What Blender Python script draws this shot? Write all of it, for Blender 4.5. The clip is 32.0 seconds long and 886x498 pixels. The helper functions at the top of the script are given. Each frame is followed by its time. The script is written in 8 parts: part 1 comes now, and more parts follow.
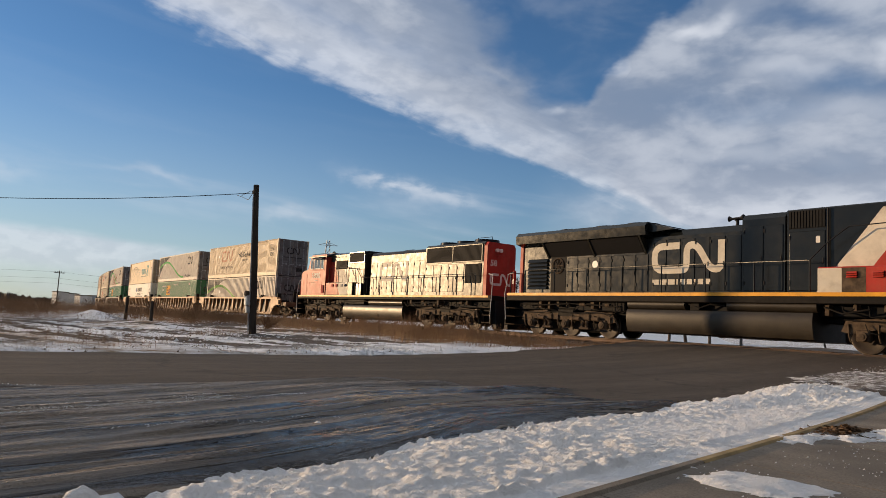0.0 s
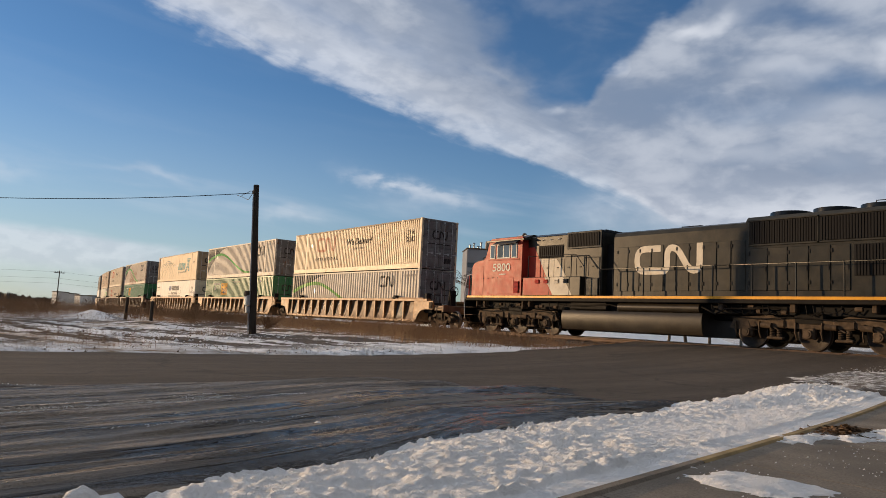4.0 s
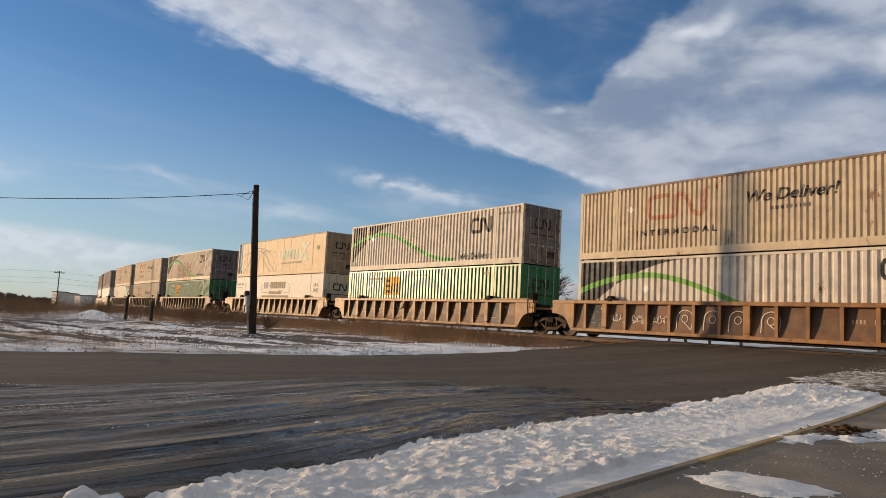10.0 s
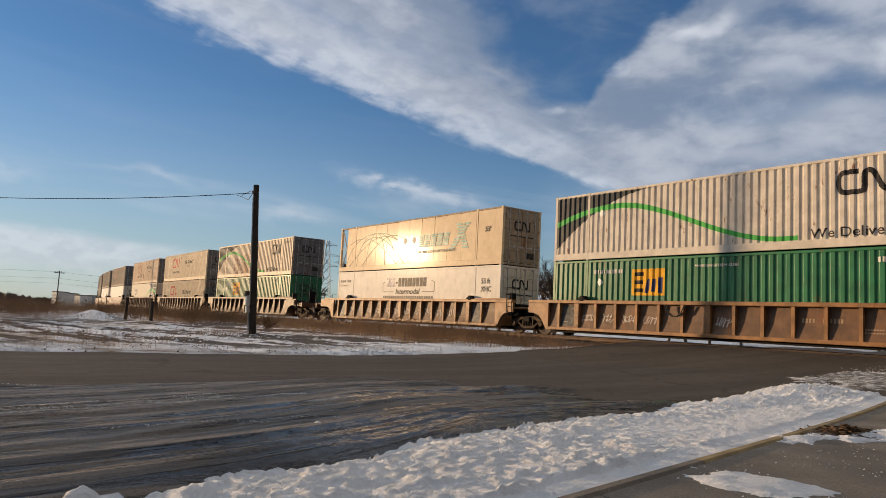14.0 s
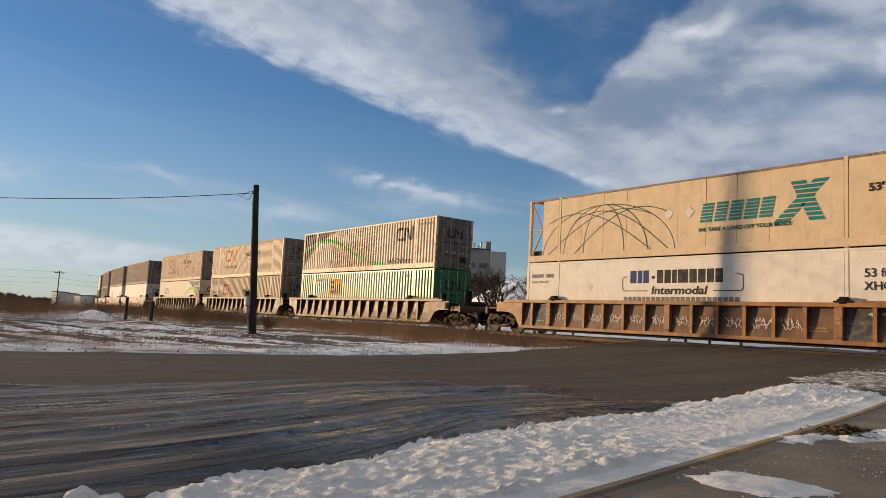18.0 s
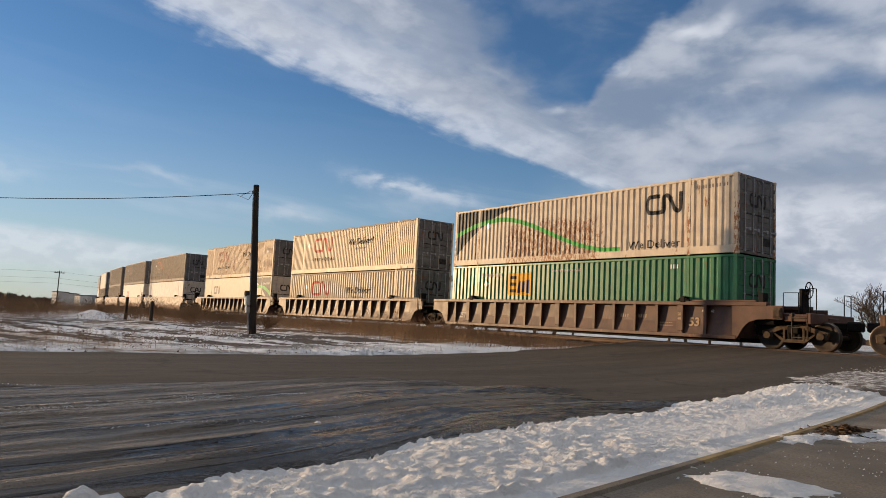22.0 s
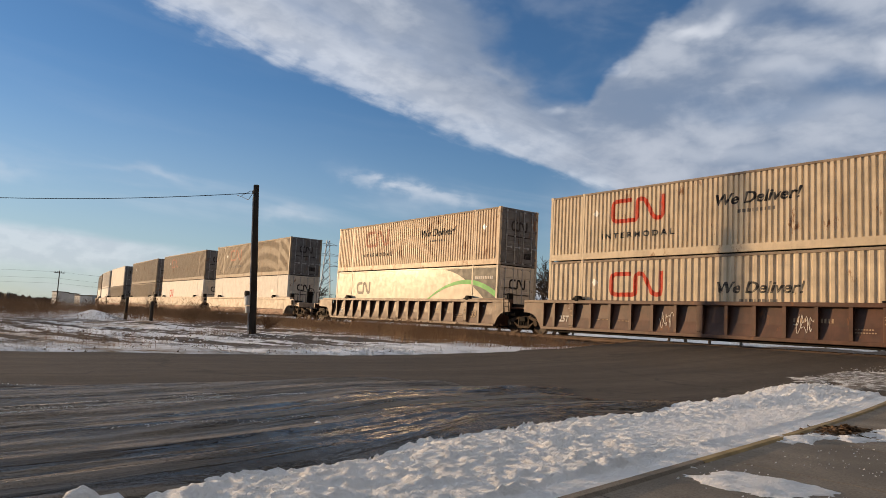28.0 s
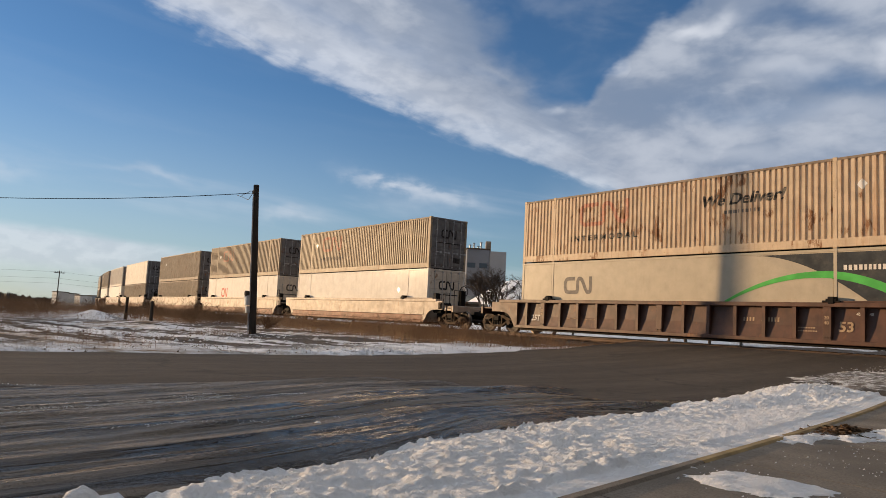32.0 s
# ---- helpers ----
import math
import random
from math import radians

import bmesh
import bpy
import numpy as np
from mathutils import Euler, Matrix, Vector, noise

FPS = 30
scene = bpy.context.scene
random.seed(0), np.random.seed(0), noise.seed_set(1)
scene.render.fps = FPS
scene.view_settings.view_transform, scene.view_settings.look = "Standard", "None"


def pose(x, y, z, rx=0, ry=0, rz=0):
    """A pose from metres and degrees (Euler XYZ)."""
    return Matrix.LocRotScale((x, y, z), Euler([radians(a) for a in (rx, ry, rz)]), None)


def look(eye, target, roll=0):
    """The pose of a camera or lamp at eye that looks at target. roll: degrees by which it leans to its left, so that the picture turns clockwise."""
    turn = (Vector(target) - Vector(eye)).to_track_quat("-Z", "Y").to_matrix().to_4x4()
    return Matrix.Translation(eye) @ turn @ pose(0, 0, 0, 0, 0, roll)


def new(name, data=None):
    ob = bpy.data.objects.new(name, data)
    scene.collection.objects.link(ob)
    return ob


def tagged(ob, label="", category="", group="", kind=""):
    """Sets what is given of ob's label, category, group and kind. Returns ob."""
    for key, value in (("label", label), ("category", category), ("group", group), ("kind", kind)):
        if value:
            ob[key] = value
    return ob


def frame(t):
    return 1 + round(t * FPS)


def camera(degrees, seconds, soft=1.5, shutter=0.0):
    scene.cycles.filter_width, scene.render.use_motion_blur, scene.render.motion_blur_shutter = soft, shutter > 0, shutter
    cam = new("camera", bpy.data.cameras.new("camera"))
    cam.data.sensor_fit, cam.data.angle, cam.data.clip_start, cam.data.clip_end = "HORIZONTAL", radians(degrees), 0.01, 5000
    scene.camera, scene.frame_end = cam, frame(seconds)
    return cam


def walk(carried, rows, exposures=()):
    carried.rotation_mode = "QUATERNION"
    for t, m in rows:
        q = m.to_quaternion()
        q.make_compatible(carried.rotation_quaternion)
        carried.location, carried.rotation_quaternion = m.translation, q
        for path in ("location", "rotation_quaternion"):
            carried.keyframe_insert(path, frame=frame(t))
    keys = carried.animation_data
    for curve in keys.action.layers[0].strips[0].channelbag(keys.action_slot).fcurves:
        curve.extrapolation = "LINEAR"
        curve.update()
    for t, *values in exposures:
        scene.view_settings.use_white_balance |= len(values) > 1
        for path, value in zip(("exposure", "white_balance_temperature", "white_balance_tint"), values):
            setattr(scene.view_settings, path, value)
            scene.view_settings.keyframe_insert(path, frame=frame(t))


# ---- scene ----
# camera: it stands still on the pavement corner, a little over a metre above the ground
cam = camera(63.04, 32.0, soft=0.4)
EYE = Vector((0.0, 0.0, 0.33))
SIGHT = Vector((-0.79582, 0.59716, 0.10030))
STAND = look(EYE, EYE + SIGHT * 10, 2.95)
walk(cam, [(0.0, STAND), (32.0, STAND)], exposures=[(0.0, -0.1), (12.0, -0.1), (14.0, -0.17), (18.0, -0.16), (20.0, -0.1), (32.0, -0.1)])

# ---- world, sun ----
SUN_DIR = Vector((-0.829, -0.559, math.tan(radians(5.4)))).normalized()


def chain(nt):
    """Short names for shader nodes in one tree."""
    class Net:
        def node(self, idname, **sets):
            n = nt.nodes.new(idname)
            for k, v in sets.items():
                if k == "op":
                    n.operation = v
                elif k == "clamp":
                    n.use_clamp = v
                elif k == "kind":
                    n.data_type = v
            return n

        def link(self, a, b):
            nt.links.new(a, b)

        def feed(self, sock, v):
            if isinstance(v, bpy.types.NodeSocket):
                nt.links.new(v, sock)
            else:
                sock.default_value = v

        def m(self, op, a, b=0.0, c=0.0, clamp=False):
            n = self.node("ShaderNodeMath", op=op, clamp=clamp)
            for i, v in enumerate((a, b, c)):
                self.feed(n.inputs[i], v)
            return n.outputs[0]

        def ramp(self, x, lo, hi, a=0.0, b=1.0):
            n = self.node("ShaderNodeMapRange")
            n.interpolation_type = "SMOOTHSTEP"
            for i, v in enumerate((x, lo, hi, a, b)):
                self.feed(n.inputs[i], v)
            return n.outputs[0]

        def mix(self, f, a, b, how="MIX"):
            n = self.node("ShaderNodeMix", kind="RGBA")
            n.blend_type = how
            n.clamp_factor = True
            self.feed(n.inputs[0], f)
            for sock, v in ((n.inputs[6], a), (n.inputs[7], b)):
                self.feed(sock, v if isinstance(v, bpy.types.NodeSocket) else (*v[:3], 1.0))
            return n.outputs[2]

        def xyz(self, a, b, c):
            n = self.node("ShaderNodeCombineXYZ")
            for i, v in enumerate((a, b, c)):
                self.feed(n.inputs[i], v)
            return n.outputs[0]

        def split(self, v):
            n = self.node("ShaderNodeSeparateXYZ")
            self.feed(n.inputs[0], v)
            return n.outputs

        def vec(self, op, a, b):
            n = self.node("ShaderNodeVectorMath", op=op)
            self.feed(n.inputs[0], a)
            self.feed(n.inputs[1], b)
            return n.outputs[0]

        def noise(self, v, scale, detail=4.0, rough=0.55, twist=0.0):
            n = self.node("ShaderNodeTexNoise")
            self.feed(n.inputs["Vector"], v)
            n.inputs["Scale"].default_value = scale
            n.inputs["Detail"].default_value = detail
            n.inputs["Roughness"].default_value = rough
            n.inputs["Distortion"].default_value = twist
            return n.outputs[0]

        def cells(self, v, scale, feature="F1"):
            n = self.node("ShaderNodeTexVoronoi")
            n.feature = feature
            self.feed(n.inputs["Vector"], v)
            n.inputs["Scale"].default_value = scale
            return n.outputs[0]

        def bump(self, h, strength, dist=0.02, normal=None):
            n = self.node("ShaderNodeBump")
            n.inputs["Strength"].default_value = strength
            n.inputs["Distance"].default_value = dist
            self.feed(n.inputs["Height"], h)
            if normal is not None:
                self.feed(n.inputs["Normal"], normal)
            return n.outputs[0]
    return Net()


def build_world():
    world = bpy.data.worlds.new("winter_sky")
    world.use_nodes = True
    nt = world.node_tree
    nt.nodes.clear()
    g = chain(nt)
    out, bg = nt.nodes.new("ShaderNodeOutputWorld"), nt.nodes.new("ShaderNodeBackground")
    sky = nt.nodes.new("ShaderNodeTexSky")
    sky.sky_type, sky.sun_disc = "NISHITA", False
    sky.sun_elevation = radians(6.0)
    sky.sun_rotation = math.atan2(SUN_DIR.x, SUN_DIR.y)
    sky.air_density, sky.dust_density, sky.ozone_density = 0.9, 0.25, 2.5
    d = nt.nodes.new("ShaderNodeTexCoord").outputs["Generated"]
    x, y, z = g.split(d)
    az = g.m("MULTIPLY", g.m("ARCTAN2", x, y), 57.2958)
    el = g.m("MULTIPLY", g.m("ARCSINE", z), 57.2958)
    # along and across the great cloud bank, with a drifting unevenness
    def drift(k, a, b, z):
        return g.m("SUBTRACT", g.noise(g.xyz(g.m("MULTIPLY", az, a * k), g.m("MULTIPLY", el, b * k), z), 1.0, 4.0, 0.5), 0.5)

    def ease(x, lo, hi):
        return g.ramp(x, lo, hi)

    def times(*vs):
        r = vs[0]
        for q in vs[1:]:
            r = g.m("MULTIPLY", r, q)
        return r

    u = g.m("MULTIPLY_ADD", drift(1.0, 0.2, 0.32, 8.2), 6.5, az)
    v = g.m("MULTIPLY_ADD", drift(1.0, 0.2, 0.32, 2.4), 3.6, el)
    from_mid = g.m("ADD", az, 52.9)
    line = g.m("MULTIPLY_ADD", from_mid, -0.325, 15.0)
    line = g.m("SUBTRACT", line, g.m("MULTIPLY", g.m("POWER", g.m("ABSOLUTE", from_mid), 2.0), 0.0016))
    edge = g.m("SUBTRACT", el, line)
    along = g.m("MULTIPLY_ADD", el, -0.35, az)
    threads = g.noise(g.xyz(g.m("MULTIPLY", along, 0.11), g.m("MULTIPLY", edge, 0.62), 3.1), 1.0, 6.0, 0.55, 0.3)
    flow = g.noise(g.xyz(g.m("MULTIPLY", along, 0.07), g.m("MULTIPLY", edge, 0.2), 9.1), 1.0, 5.0, 0.55, 0.35)
    soft = g.noise(g.xyz(g.m("MULTIPLY", az, 0.12), g.m("MULTIPLY", el, 0.24), 7.7), 1.0, 5.0, 0.52, 0.2)
    fine = g.noise(g.xyz(g.m("MULTIPLY", az, 0.42), g.m("MULTIPLY", el, 0.8), 1.3), 1.0, 5.0, 0.52, 0.2)

    def blob(a0, e0, ra, re, tilt=0.0, a=u, e=v):
        da = g.m("SUBTRACT", a, a0)
        de = g.m("MULTIPLY_ADD", da, tilt, g.m("SUBTRACT", e, e0))
        r = g.m("ADD", g.m("POWER", g.m("ABSOLUTE", g.m("DIVIDE", da, ra)), 2.0), g.m("POWER", g.m("ABSOLUTE", g.m("DIVIDE", de, re)), 2.0))
        return g.m("POWER", 2.718, g.m("MULTIPLY", r, -1.0))

    def most(*vs):
        r = vs[0]
        for q in vs[1:]:
            r = g.m("MAXIMUM", r, q)
        return r

    wob = g.m("ADD", edge, g.m("ADD", g.m("MULTIPLY", g.m("SUBTRACT", flow, 0.5), 2.2), g.m("MULTIPLY", g.m("SUBTRACT", threads, 0.5), 3.2)))
    wob = g.m("ADD", wob, g.m("MULTIPLY", g.m("SUBTRACT", fine, 0.5), 1.7))
    bank = g.m("MULTIPLY_ADD", ease(wob, -0.7, 0.7), 0.7, g.m("MULTIPLY", ease(wob, -0.2, 2.6), 0.3))
    # open blue behind the bank, narrowing downward, with veils across it
    up = g.m("SUBTRACT", v, 17.0)
    from_left = ease(g.m("ADD", g.m("ADD", u, 45.3), g.m("MULTIPLY", up, 0.95)), -1.8, 2.6)
    from_right = ease(g.m("SUBTRACT", g.m("ADD", u, 42.3), g.m("MULTIPLY", up, 1.12)), 0.5, -1.3)
    hole = times(from_left, from_right, ease(v, 15.8, 18.4), g.m("MULTIPLY_ADD", ease(soft, 0.66, 0.4), 0.2, 0.8))
    pale = most(times(blob(-27.0, 22.8, 4.2, 1.0, 0.05), 0.62), times(blob(-23.2, 18.0, 3.0, 1.1, 0.15), 0.6), times(blob(-30.0, 16.6, 5.0, 1.0, 0.1), 0.34), times(blob(-49.5, 19.6, 2.6, 0.7, 0.35), 0.3), times(blob(-62.5, 22.6, 8.0, 0.7, 0.33), 0.25))
    gap = times(g.m("MAXIMUM", hole, pale), ease(el, 34.0, 28.0))
    mass = times(bank, g.m("MULTIPLY_ADD", ease(soft, 0.3, 0.62), 0.2, 0.78), g.m("SUBTRACT", 1.0, gap, clamp=True))
    wisp = times(g.m("ADD", blob(-57.6, 10.7, 2.7, 0.75, 0.3), times(blob(-53.0, 9.6, 2.2, 0.8, 0.2), 0.7)), g.m("MULTIPLY_ADD", ease(fine, 0.36, 0.64), 0.52, 0.1))
    # thin ice cloud over the clear half, thicker in a low pale band
    cirrus = g.noise(g.xyz(g.m("MULTIPLY", g.m("MULTIPLY_ADD", el, 0.9, az), 0.05), g.m("MULTIPLY", g.m("MULTIPLY_ADD", az, 0.1, el), 0.36), 5.0), 1.0, 5.0, 0.55, 0.3)
    veil = times(ease(cirrus, 0.44, 0.8), g.m("MULTIPLY_ADD", ease(el, 15.0, 7.0), 0.26, 0.04), ease(az, -36.0, -50.0))
    shreds = times(g.m("ADD", blob(-75.5, 9.5, 3.4, 0.32, 0.12), g.m("ADD", blob(-84.6, 8.6, 2.2, 0.4, 0.0), blob(-66.0, 7.7, 2.2, 0.35, 0.05))), 0.26)
    low = times(ease(g.m("MULTIPLY_ADD", drift(1.6, 0.1, 0.4, 5.5), 1.2, g.m("MULTIPLY_ADD", az, 0.06, el)), 0.5, -0.5), ease(el, 1.6, 3.4), g.m("MULTIPLY", ease(az, -66.0, -78.0), 0.62))
    haze_low = times(ease(az, -47.0, -35.0), ease(el, 13.5, 8.5), g.m("MULTIPLY_ADD", ease(soft, 0.34, 0.6), 0.45, 0.42))
    # unseen cloud added: a dull grey deck dims the side away from the sun
    beyond = times(ease(az, -14.0, 16.0), ease(el, 60.0, 30.0))
    mass = g.m("ADD", times(mass, g.m("SUBTRACT", 1.0, beyond)), times(beyond, 0.92))
    mass = g.m("ADD", mass, g.m("ADD", wisp, g.m("ADD", g.m("ADD", veil, shreds), g.m("MAXIMUM", low, times(haze_low, ease(az, 30.0, 0.0))))), clamp=True)
    # bright rim on the sunward edge, greyer within, sunlit tops on the broken cloud
    width = g.ramp(az, -40.0, -60.0, 2.6, 6.6)
    depth = g.m("ADD", edge, g.m("ADD", g.m("MULTIPLY", g.m("SUBTRACT", threads, 0.5), 5.0), g.m("MULTIPLY", g.m("SUBTRACT", soft, 0.5), 9.0)))
    rim = times(g.m("POWER", g.m("SUBTRACT", 1.0, g.m("DIVIDE", g.m("MAXIMUM", depth, 0.0), g.m("MULTIPLY", width, 1.5)), clamp=True), 1.5), g.ramp(az, -30.0, -46.0, 0.4, 1.0), g.m("MULTIPLY_ADD", ease(fine, 0.36, 0.62), 0.32, 0.74))
    lump = times(ease(g.m("MULTIPLY_ADD", fine, 0.3, soft), 0.52, 0.86), 0.5)
    tops = most(blob(-39.8, 20.1, 1.5, 0.6, -0.1), times(blob(-33.4, 22.5, 2.8, 0.8, -0.3), 0.9), times(blob(-27.0, 19.2, 3.2, 0.9, -0.05), 0.6), times(blob(-44.2, 16.7, 0.9, 0.5), 0.6), times(blob(-21.0, 19.9, 1.8, 1.0), 0.7), times(blob(-33.0, 13.6, 9.0, 0.9, 0.1), 0.4), times(blob(-24.0, 15.8, 5.0, 1.2, 0.0), 0.45))
    lit = most(rim, lump, tops, times(haze_low, g.m("MULTIPLY_ADD", ease(fine, 0.35, 0.65), 0.45, 0.5)))
    white = g.mix(lit, (1.8, 2.22, 3.0), (5.2, 5.42, 5.9))
    white = g.mix(times(blob(-48.0, 20.0, 6.0, 3.4), 0.35), white, (1.5, 1.9, 2.65))
    # brighter cloud added overhead, out of view, to light upward faces
    white = g.mix(g.m("MULTIPLY", g.ramp(el, 26.0, 40.0), 0.7), white, (6.0, 5.95, 5.9))
    white = g.mix(beyond, white, (0.75, 0.85, 1.05))
    tone = nt.nodes.new("ShaderNodeHueSaturation")
    tone.inputs["Saturation"].default_value = 1.02
    g.link(sky.outputs[0], tone.inputs["Color"])
    blue = g.mix(1.0, tone.outputs[0], (0.84, 1.0, 1.22), "MULTIPLY")
    blue = g.mix(g.m("MULTIPLY", g.m("MULTIPLY", g.ramp(el, 19.0, -1.0), 0.62), g.ramp(az, -42.0, -78.0, 0.42, 1.0)), blue, (3.4, 3.95, 4.3))
    g.link(g.mix(mass, blue, white), bg.inputs["Color"])
    bg.inputs["Strength"].default_value = 0.15
    g.link(bg.outputs[0], out.inputs[0])
    scene.world = world


build_world()
sun = new("sun", bpy.data.lights.new("sun", "SUN"))
sun.data.energy, sun.data.angle, sun.data.color = 5.0, radians(0.6), (1.0, 0.67, 0.37)
sun.matrix_world = look(SUN_DIR * 300, (0, 0, 0))

# ---- mesh kit ----
class Shape:
    """Collects plain faces; each call adds one closed piece."""
    def __init__(self):
        self.v, self.f = [], []

    def add(self, vs, fs):
        n = len(self.v)
        self.v += [tuple(p) for p in vs]
        self.f += [tuple(i + n for i in f) for f in fs]
        return self

    def box(self, x0, x1, y0, y1, z0, z1, b=0.0):
        if b <= 0:
            vs = [(x, y, z) for x in (x0, x1) for y in (y0, y1) for z in (z0, z1)]
            return self.add(vs, [(0, 1, 3, 2), (4, 6, 7, 5), (0, 4, 5, 1), (2, 3, 7, 6), (0, 2, 6, 4), (1, 5, 7, 3)])
        b = min(b, (x1 - x0) * 0.45, (y1 - y0) * 0.45, (z1 - z0) * 0.45)
        vs, at = [], {}
        for i, x in enumerate((x0, x1)):
            for j, y in enumerate((y0, y1)):
                for k, z in enumerate((z0, z1)):
                    sx, sy, sz = b * (1 - 2 * i), b * (1 - 2 * j), b * (1 - 2 * k)
                    at[i, j, k] = len(vs)
                    vs += [(x, y + sy, z + sz), (x + sx, y, z + sz), (x + sx, y + sy, z)]
        A = at
        fs = []
        for i in (0, 1):
            q = [A[i, 0, 0], A[i, 0, 1], A[i, 1, 1], A[i, 1, 0]]
            fs.append(q if i == 0 else q[::-1])
            q = [A[0, i, 0] + 1, A[1, i, 0] + 1, A[1, i, 1] + 1, A[0, i, 1] + 1]
            fs.append(q if i == 0 else q[::-1])
            q = [A[0, 0, i] + 2, A[0, 1, i] + 2, A[1, 1, i] + 2, A[1, 0, i] + 2]
            fs.append(q if i == 0 else q[::-1])
        for i in (0, 1):
            for j in (0, 1):
                fs.append([A[i, j, 0], A[i, j, 1], A[i, j, 1] + 1, A[i, j, 0] + 1])
                fs.append([A[i, 0, j], A[i, 1, j], A[i, 1, j] + 2, A[i, 0, j] + 2])
                fs.append([A[0, i, j] + 1, A[1, i, j] + 1, A[1, i, j] + 2, A[0, i, j] + 2])
        for i in (0, 1):
            for j in (0, 1):
                for k in (0, 1):
                    a = A[i, j, k]
                    fs.append([a, a + 1, a + 2])
        return self.add(vs, fs)

    def cyl(self, p, q, r, n=10, r2=None):
        p, q = Vector(p), Vector(q)
        w = (q - p).normalized()
        u = w.orthogonal().normalized()
        v = w.cross(u)
        r2 = r if r2 is None else r2
        vs = []
        for c, rad in ((p, r), (q, r2)):
            for i in range(n):
                a = 2 * math.pi * i / n
                vs.append(c + (u * math.cos(a) + v * math.sin(a)) * rad)
        fs = [(i, (i + 1) % n, n + (i + 1) % n, n + i) for i in range(n)]
        return self.add(vs, fs + [tuple(range(n))[::-1], tuple(range(n, 2 * n))])

    def tube(self, pts, r, n=6):
        """One bent pipe through all the points."""
        pts = [Vector(p) for p in pts]
        dirs = [(b - a).normalized() for a, b in zip(pts, pts[1:])]
        u = dirs[0].orthogonal().normalized()
        vs = []
        for k, p in enumerate(pts):
            a, b = dirs[max(0, k - 1)], dirs[min(k, len(dirs) - 1)]
            t = (a + b).normalized() if (a + b).length > 1e-4 else b
            u = (u - t * u.dot(t)).normalized()
            v = t.cross(u)
            for i in range(n):
                q = 2 * math.pi * i / n
                vs.append(p + (u * math.cos(q) + v * math.sin(q)) * r)
        fs = [(k * n + i, k * n + (i + 1) % n, (k + 1) * n + (i + 1) % n, (k + 1) * n + i) for k in range(len(pts) - 1) for i in range(n)]
        last = (len(pts) - 1) * n
        return self.add(vs, fs + [tuple(range(n))[::-1], tuple(range(last, last + n))])

    def prism(self, poly, y0, y1, axis="y"):
        """A polygon in the x-z plane (or x-y, y-z) drawn out along the third axis."""
        n = len(poly)
        put = {"y": lambda a, b, c: (a, c, b), "z": lambda a, b, c: (a, b, c), "x": lambda a, b, c: (c, a, b)}[axis]
        vs = [put(a, b, y0) for a, b in poly] + [put(a, b, y1) for a, b in poly]
        fs = [(i, (i + 1) % n, n + (i + 1) % n, n + i) for i in range(n)]
        return self.add(vs, fs + [tuple(range(n))[::-1], tuple(range(n, 2 * n))])

    def lathe(self, prof, c, n=24, axis="y"):
        """prof: (offset along the axis, radius) rows, closed at both ends on the axis."""
        vs, fs = [], []
        k = len(prof)
        for i in range(n):
            a = 2 * math.pi * i / n
            for o, r in prof:
                p = {"y": (r * math.cos(a), o, r * math.sin(a)), "z": (r * math.cos(a), r * math.sin(a), o), "x": (o, r * math.cos(a), r * math.sin(a))}[axis]
                vs.append((p[0] + c[0], p[1] + c[1], p[2] + c[2]))
        for i in range(n):
            j = (i + 1) % n
            fs += [(i * k + s, j * k + s, j * k + s + 1, i * k + s + 1) for s in range(k - 1)]
        return self.add(vs, fs)

    def mesh(self, name, material=None, smooth=None):
        me = bpy.data.meshes.new(name)
        me.from_pydata(self.v, [], self.f)
        bm = bmesh.new()
        bm.from_mesh(me)
        bmesh.ops.recalc_face_normals(bm, faces=bm.faces)
        bm.to_mesh(me)
        bm.free()
        if material:
            me.materials.append(material)
        if smooth:
            for p in me.polygons:
                p.use_smooth = True
            me.set_sharp_from_angle(angle=radians(smooth))
        return me


def thing(name, label, category, group="", kind="", at=None):
    ob = new(name)
    ob.empty_display_size = 0.2
    if at is not None:
        ob.matrix_world = at
    return tagged(ob, label, category, group, kind)


def part(name, shape, material, parent, label="", smooth=None, at=None):
    """One mesh object under a thing or under a part; shape: a Shape, a bmesh or a finished mesh."""
    if isinstance(shape, Shape):
        me = shape.mesh(name, material, smooth)
    elif isinstance(shape, bpy.types.Mesh):
        me = shape
        if not me.materials:
            me.materials.append(material)
    else:
        me = bpy.data.meshes.new(name)
        shape.to_mesh(me)
        shape.free()
        me.materials.append(material)
    ob = new(name, me)
    if material and me.materials[0] != material:
        ob.material_slots[0].link = "OBJECT"
        ob.material_slots[0].material = material
    ob.parent = parent
    if at is not None:
        ob.matrix_basis = at
    return tagged(ob, label)


def solid(name, shape, material, label, category, group="", kind="", smooth=None, at=None):
    """A top-level thing of one mesh."""
    ob = new(name, shape.mesh(name, material, smooth) if isinstance(shape, Shape) else shape)
    if at is not None:
        ob.matrix_world = at
    return tagged(ob, label, category, group, kind)


def letters(words, size, lean=0.0, width=1.0, bold=0.0):
    """Built-in lettering as a flat bmesh in the x-z plane, starting at the origin."""
    cu = bpy.data.curves.new("letters", "FONT")
    cu.body, cu.size, cu.shear, cu.offset, cu.resolution_u = words, size, lean, bold, 3
    ob = new("letters", cu)
    bpy.context.view_layer.update()
    me = bpy.data.meshes.new_from_object(ob.evaluated_get(bpy.context.evaluated_depsgraph_get()))
    bpy.data.objects.remove(ob)
    bm = bmesh.new()
    bm.from_mesh(me)
    for v in bm.verts:
        v.co = Vector((v.co.x * width, 0.0, v.co.y))
    return bm


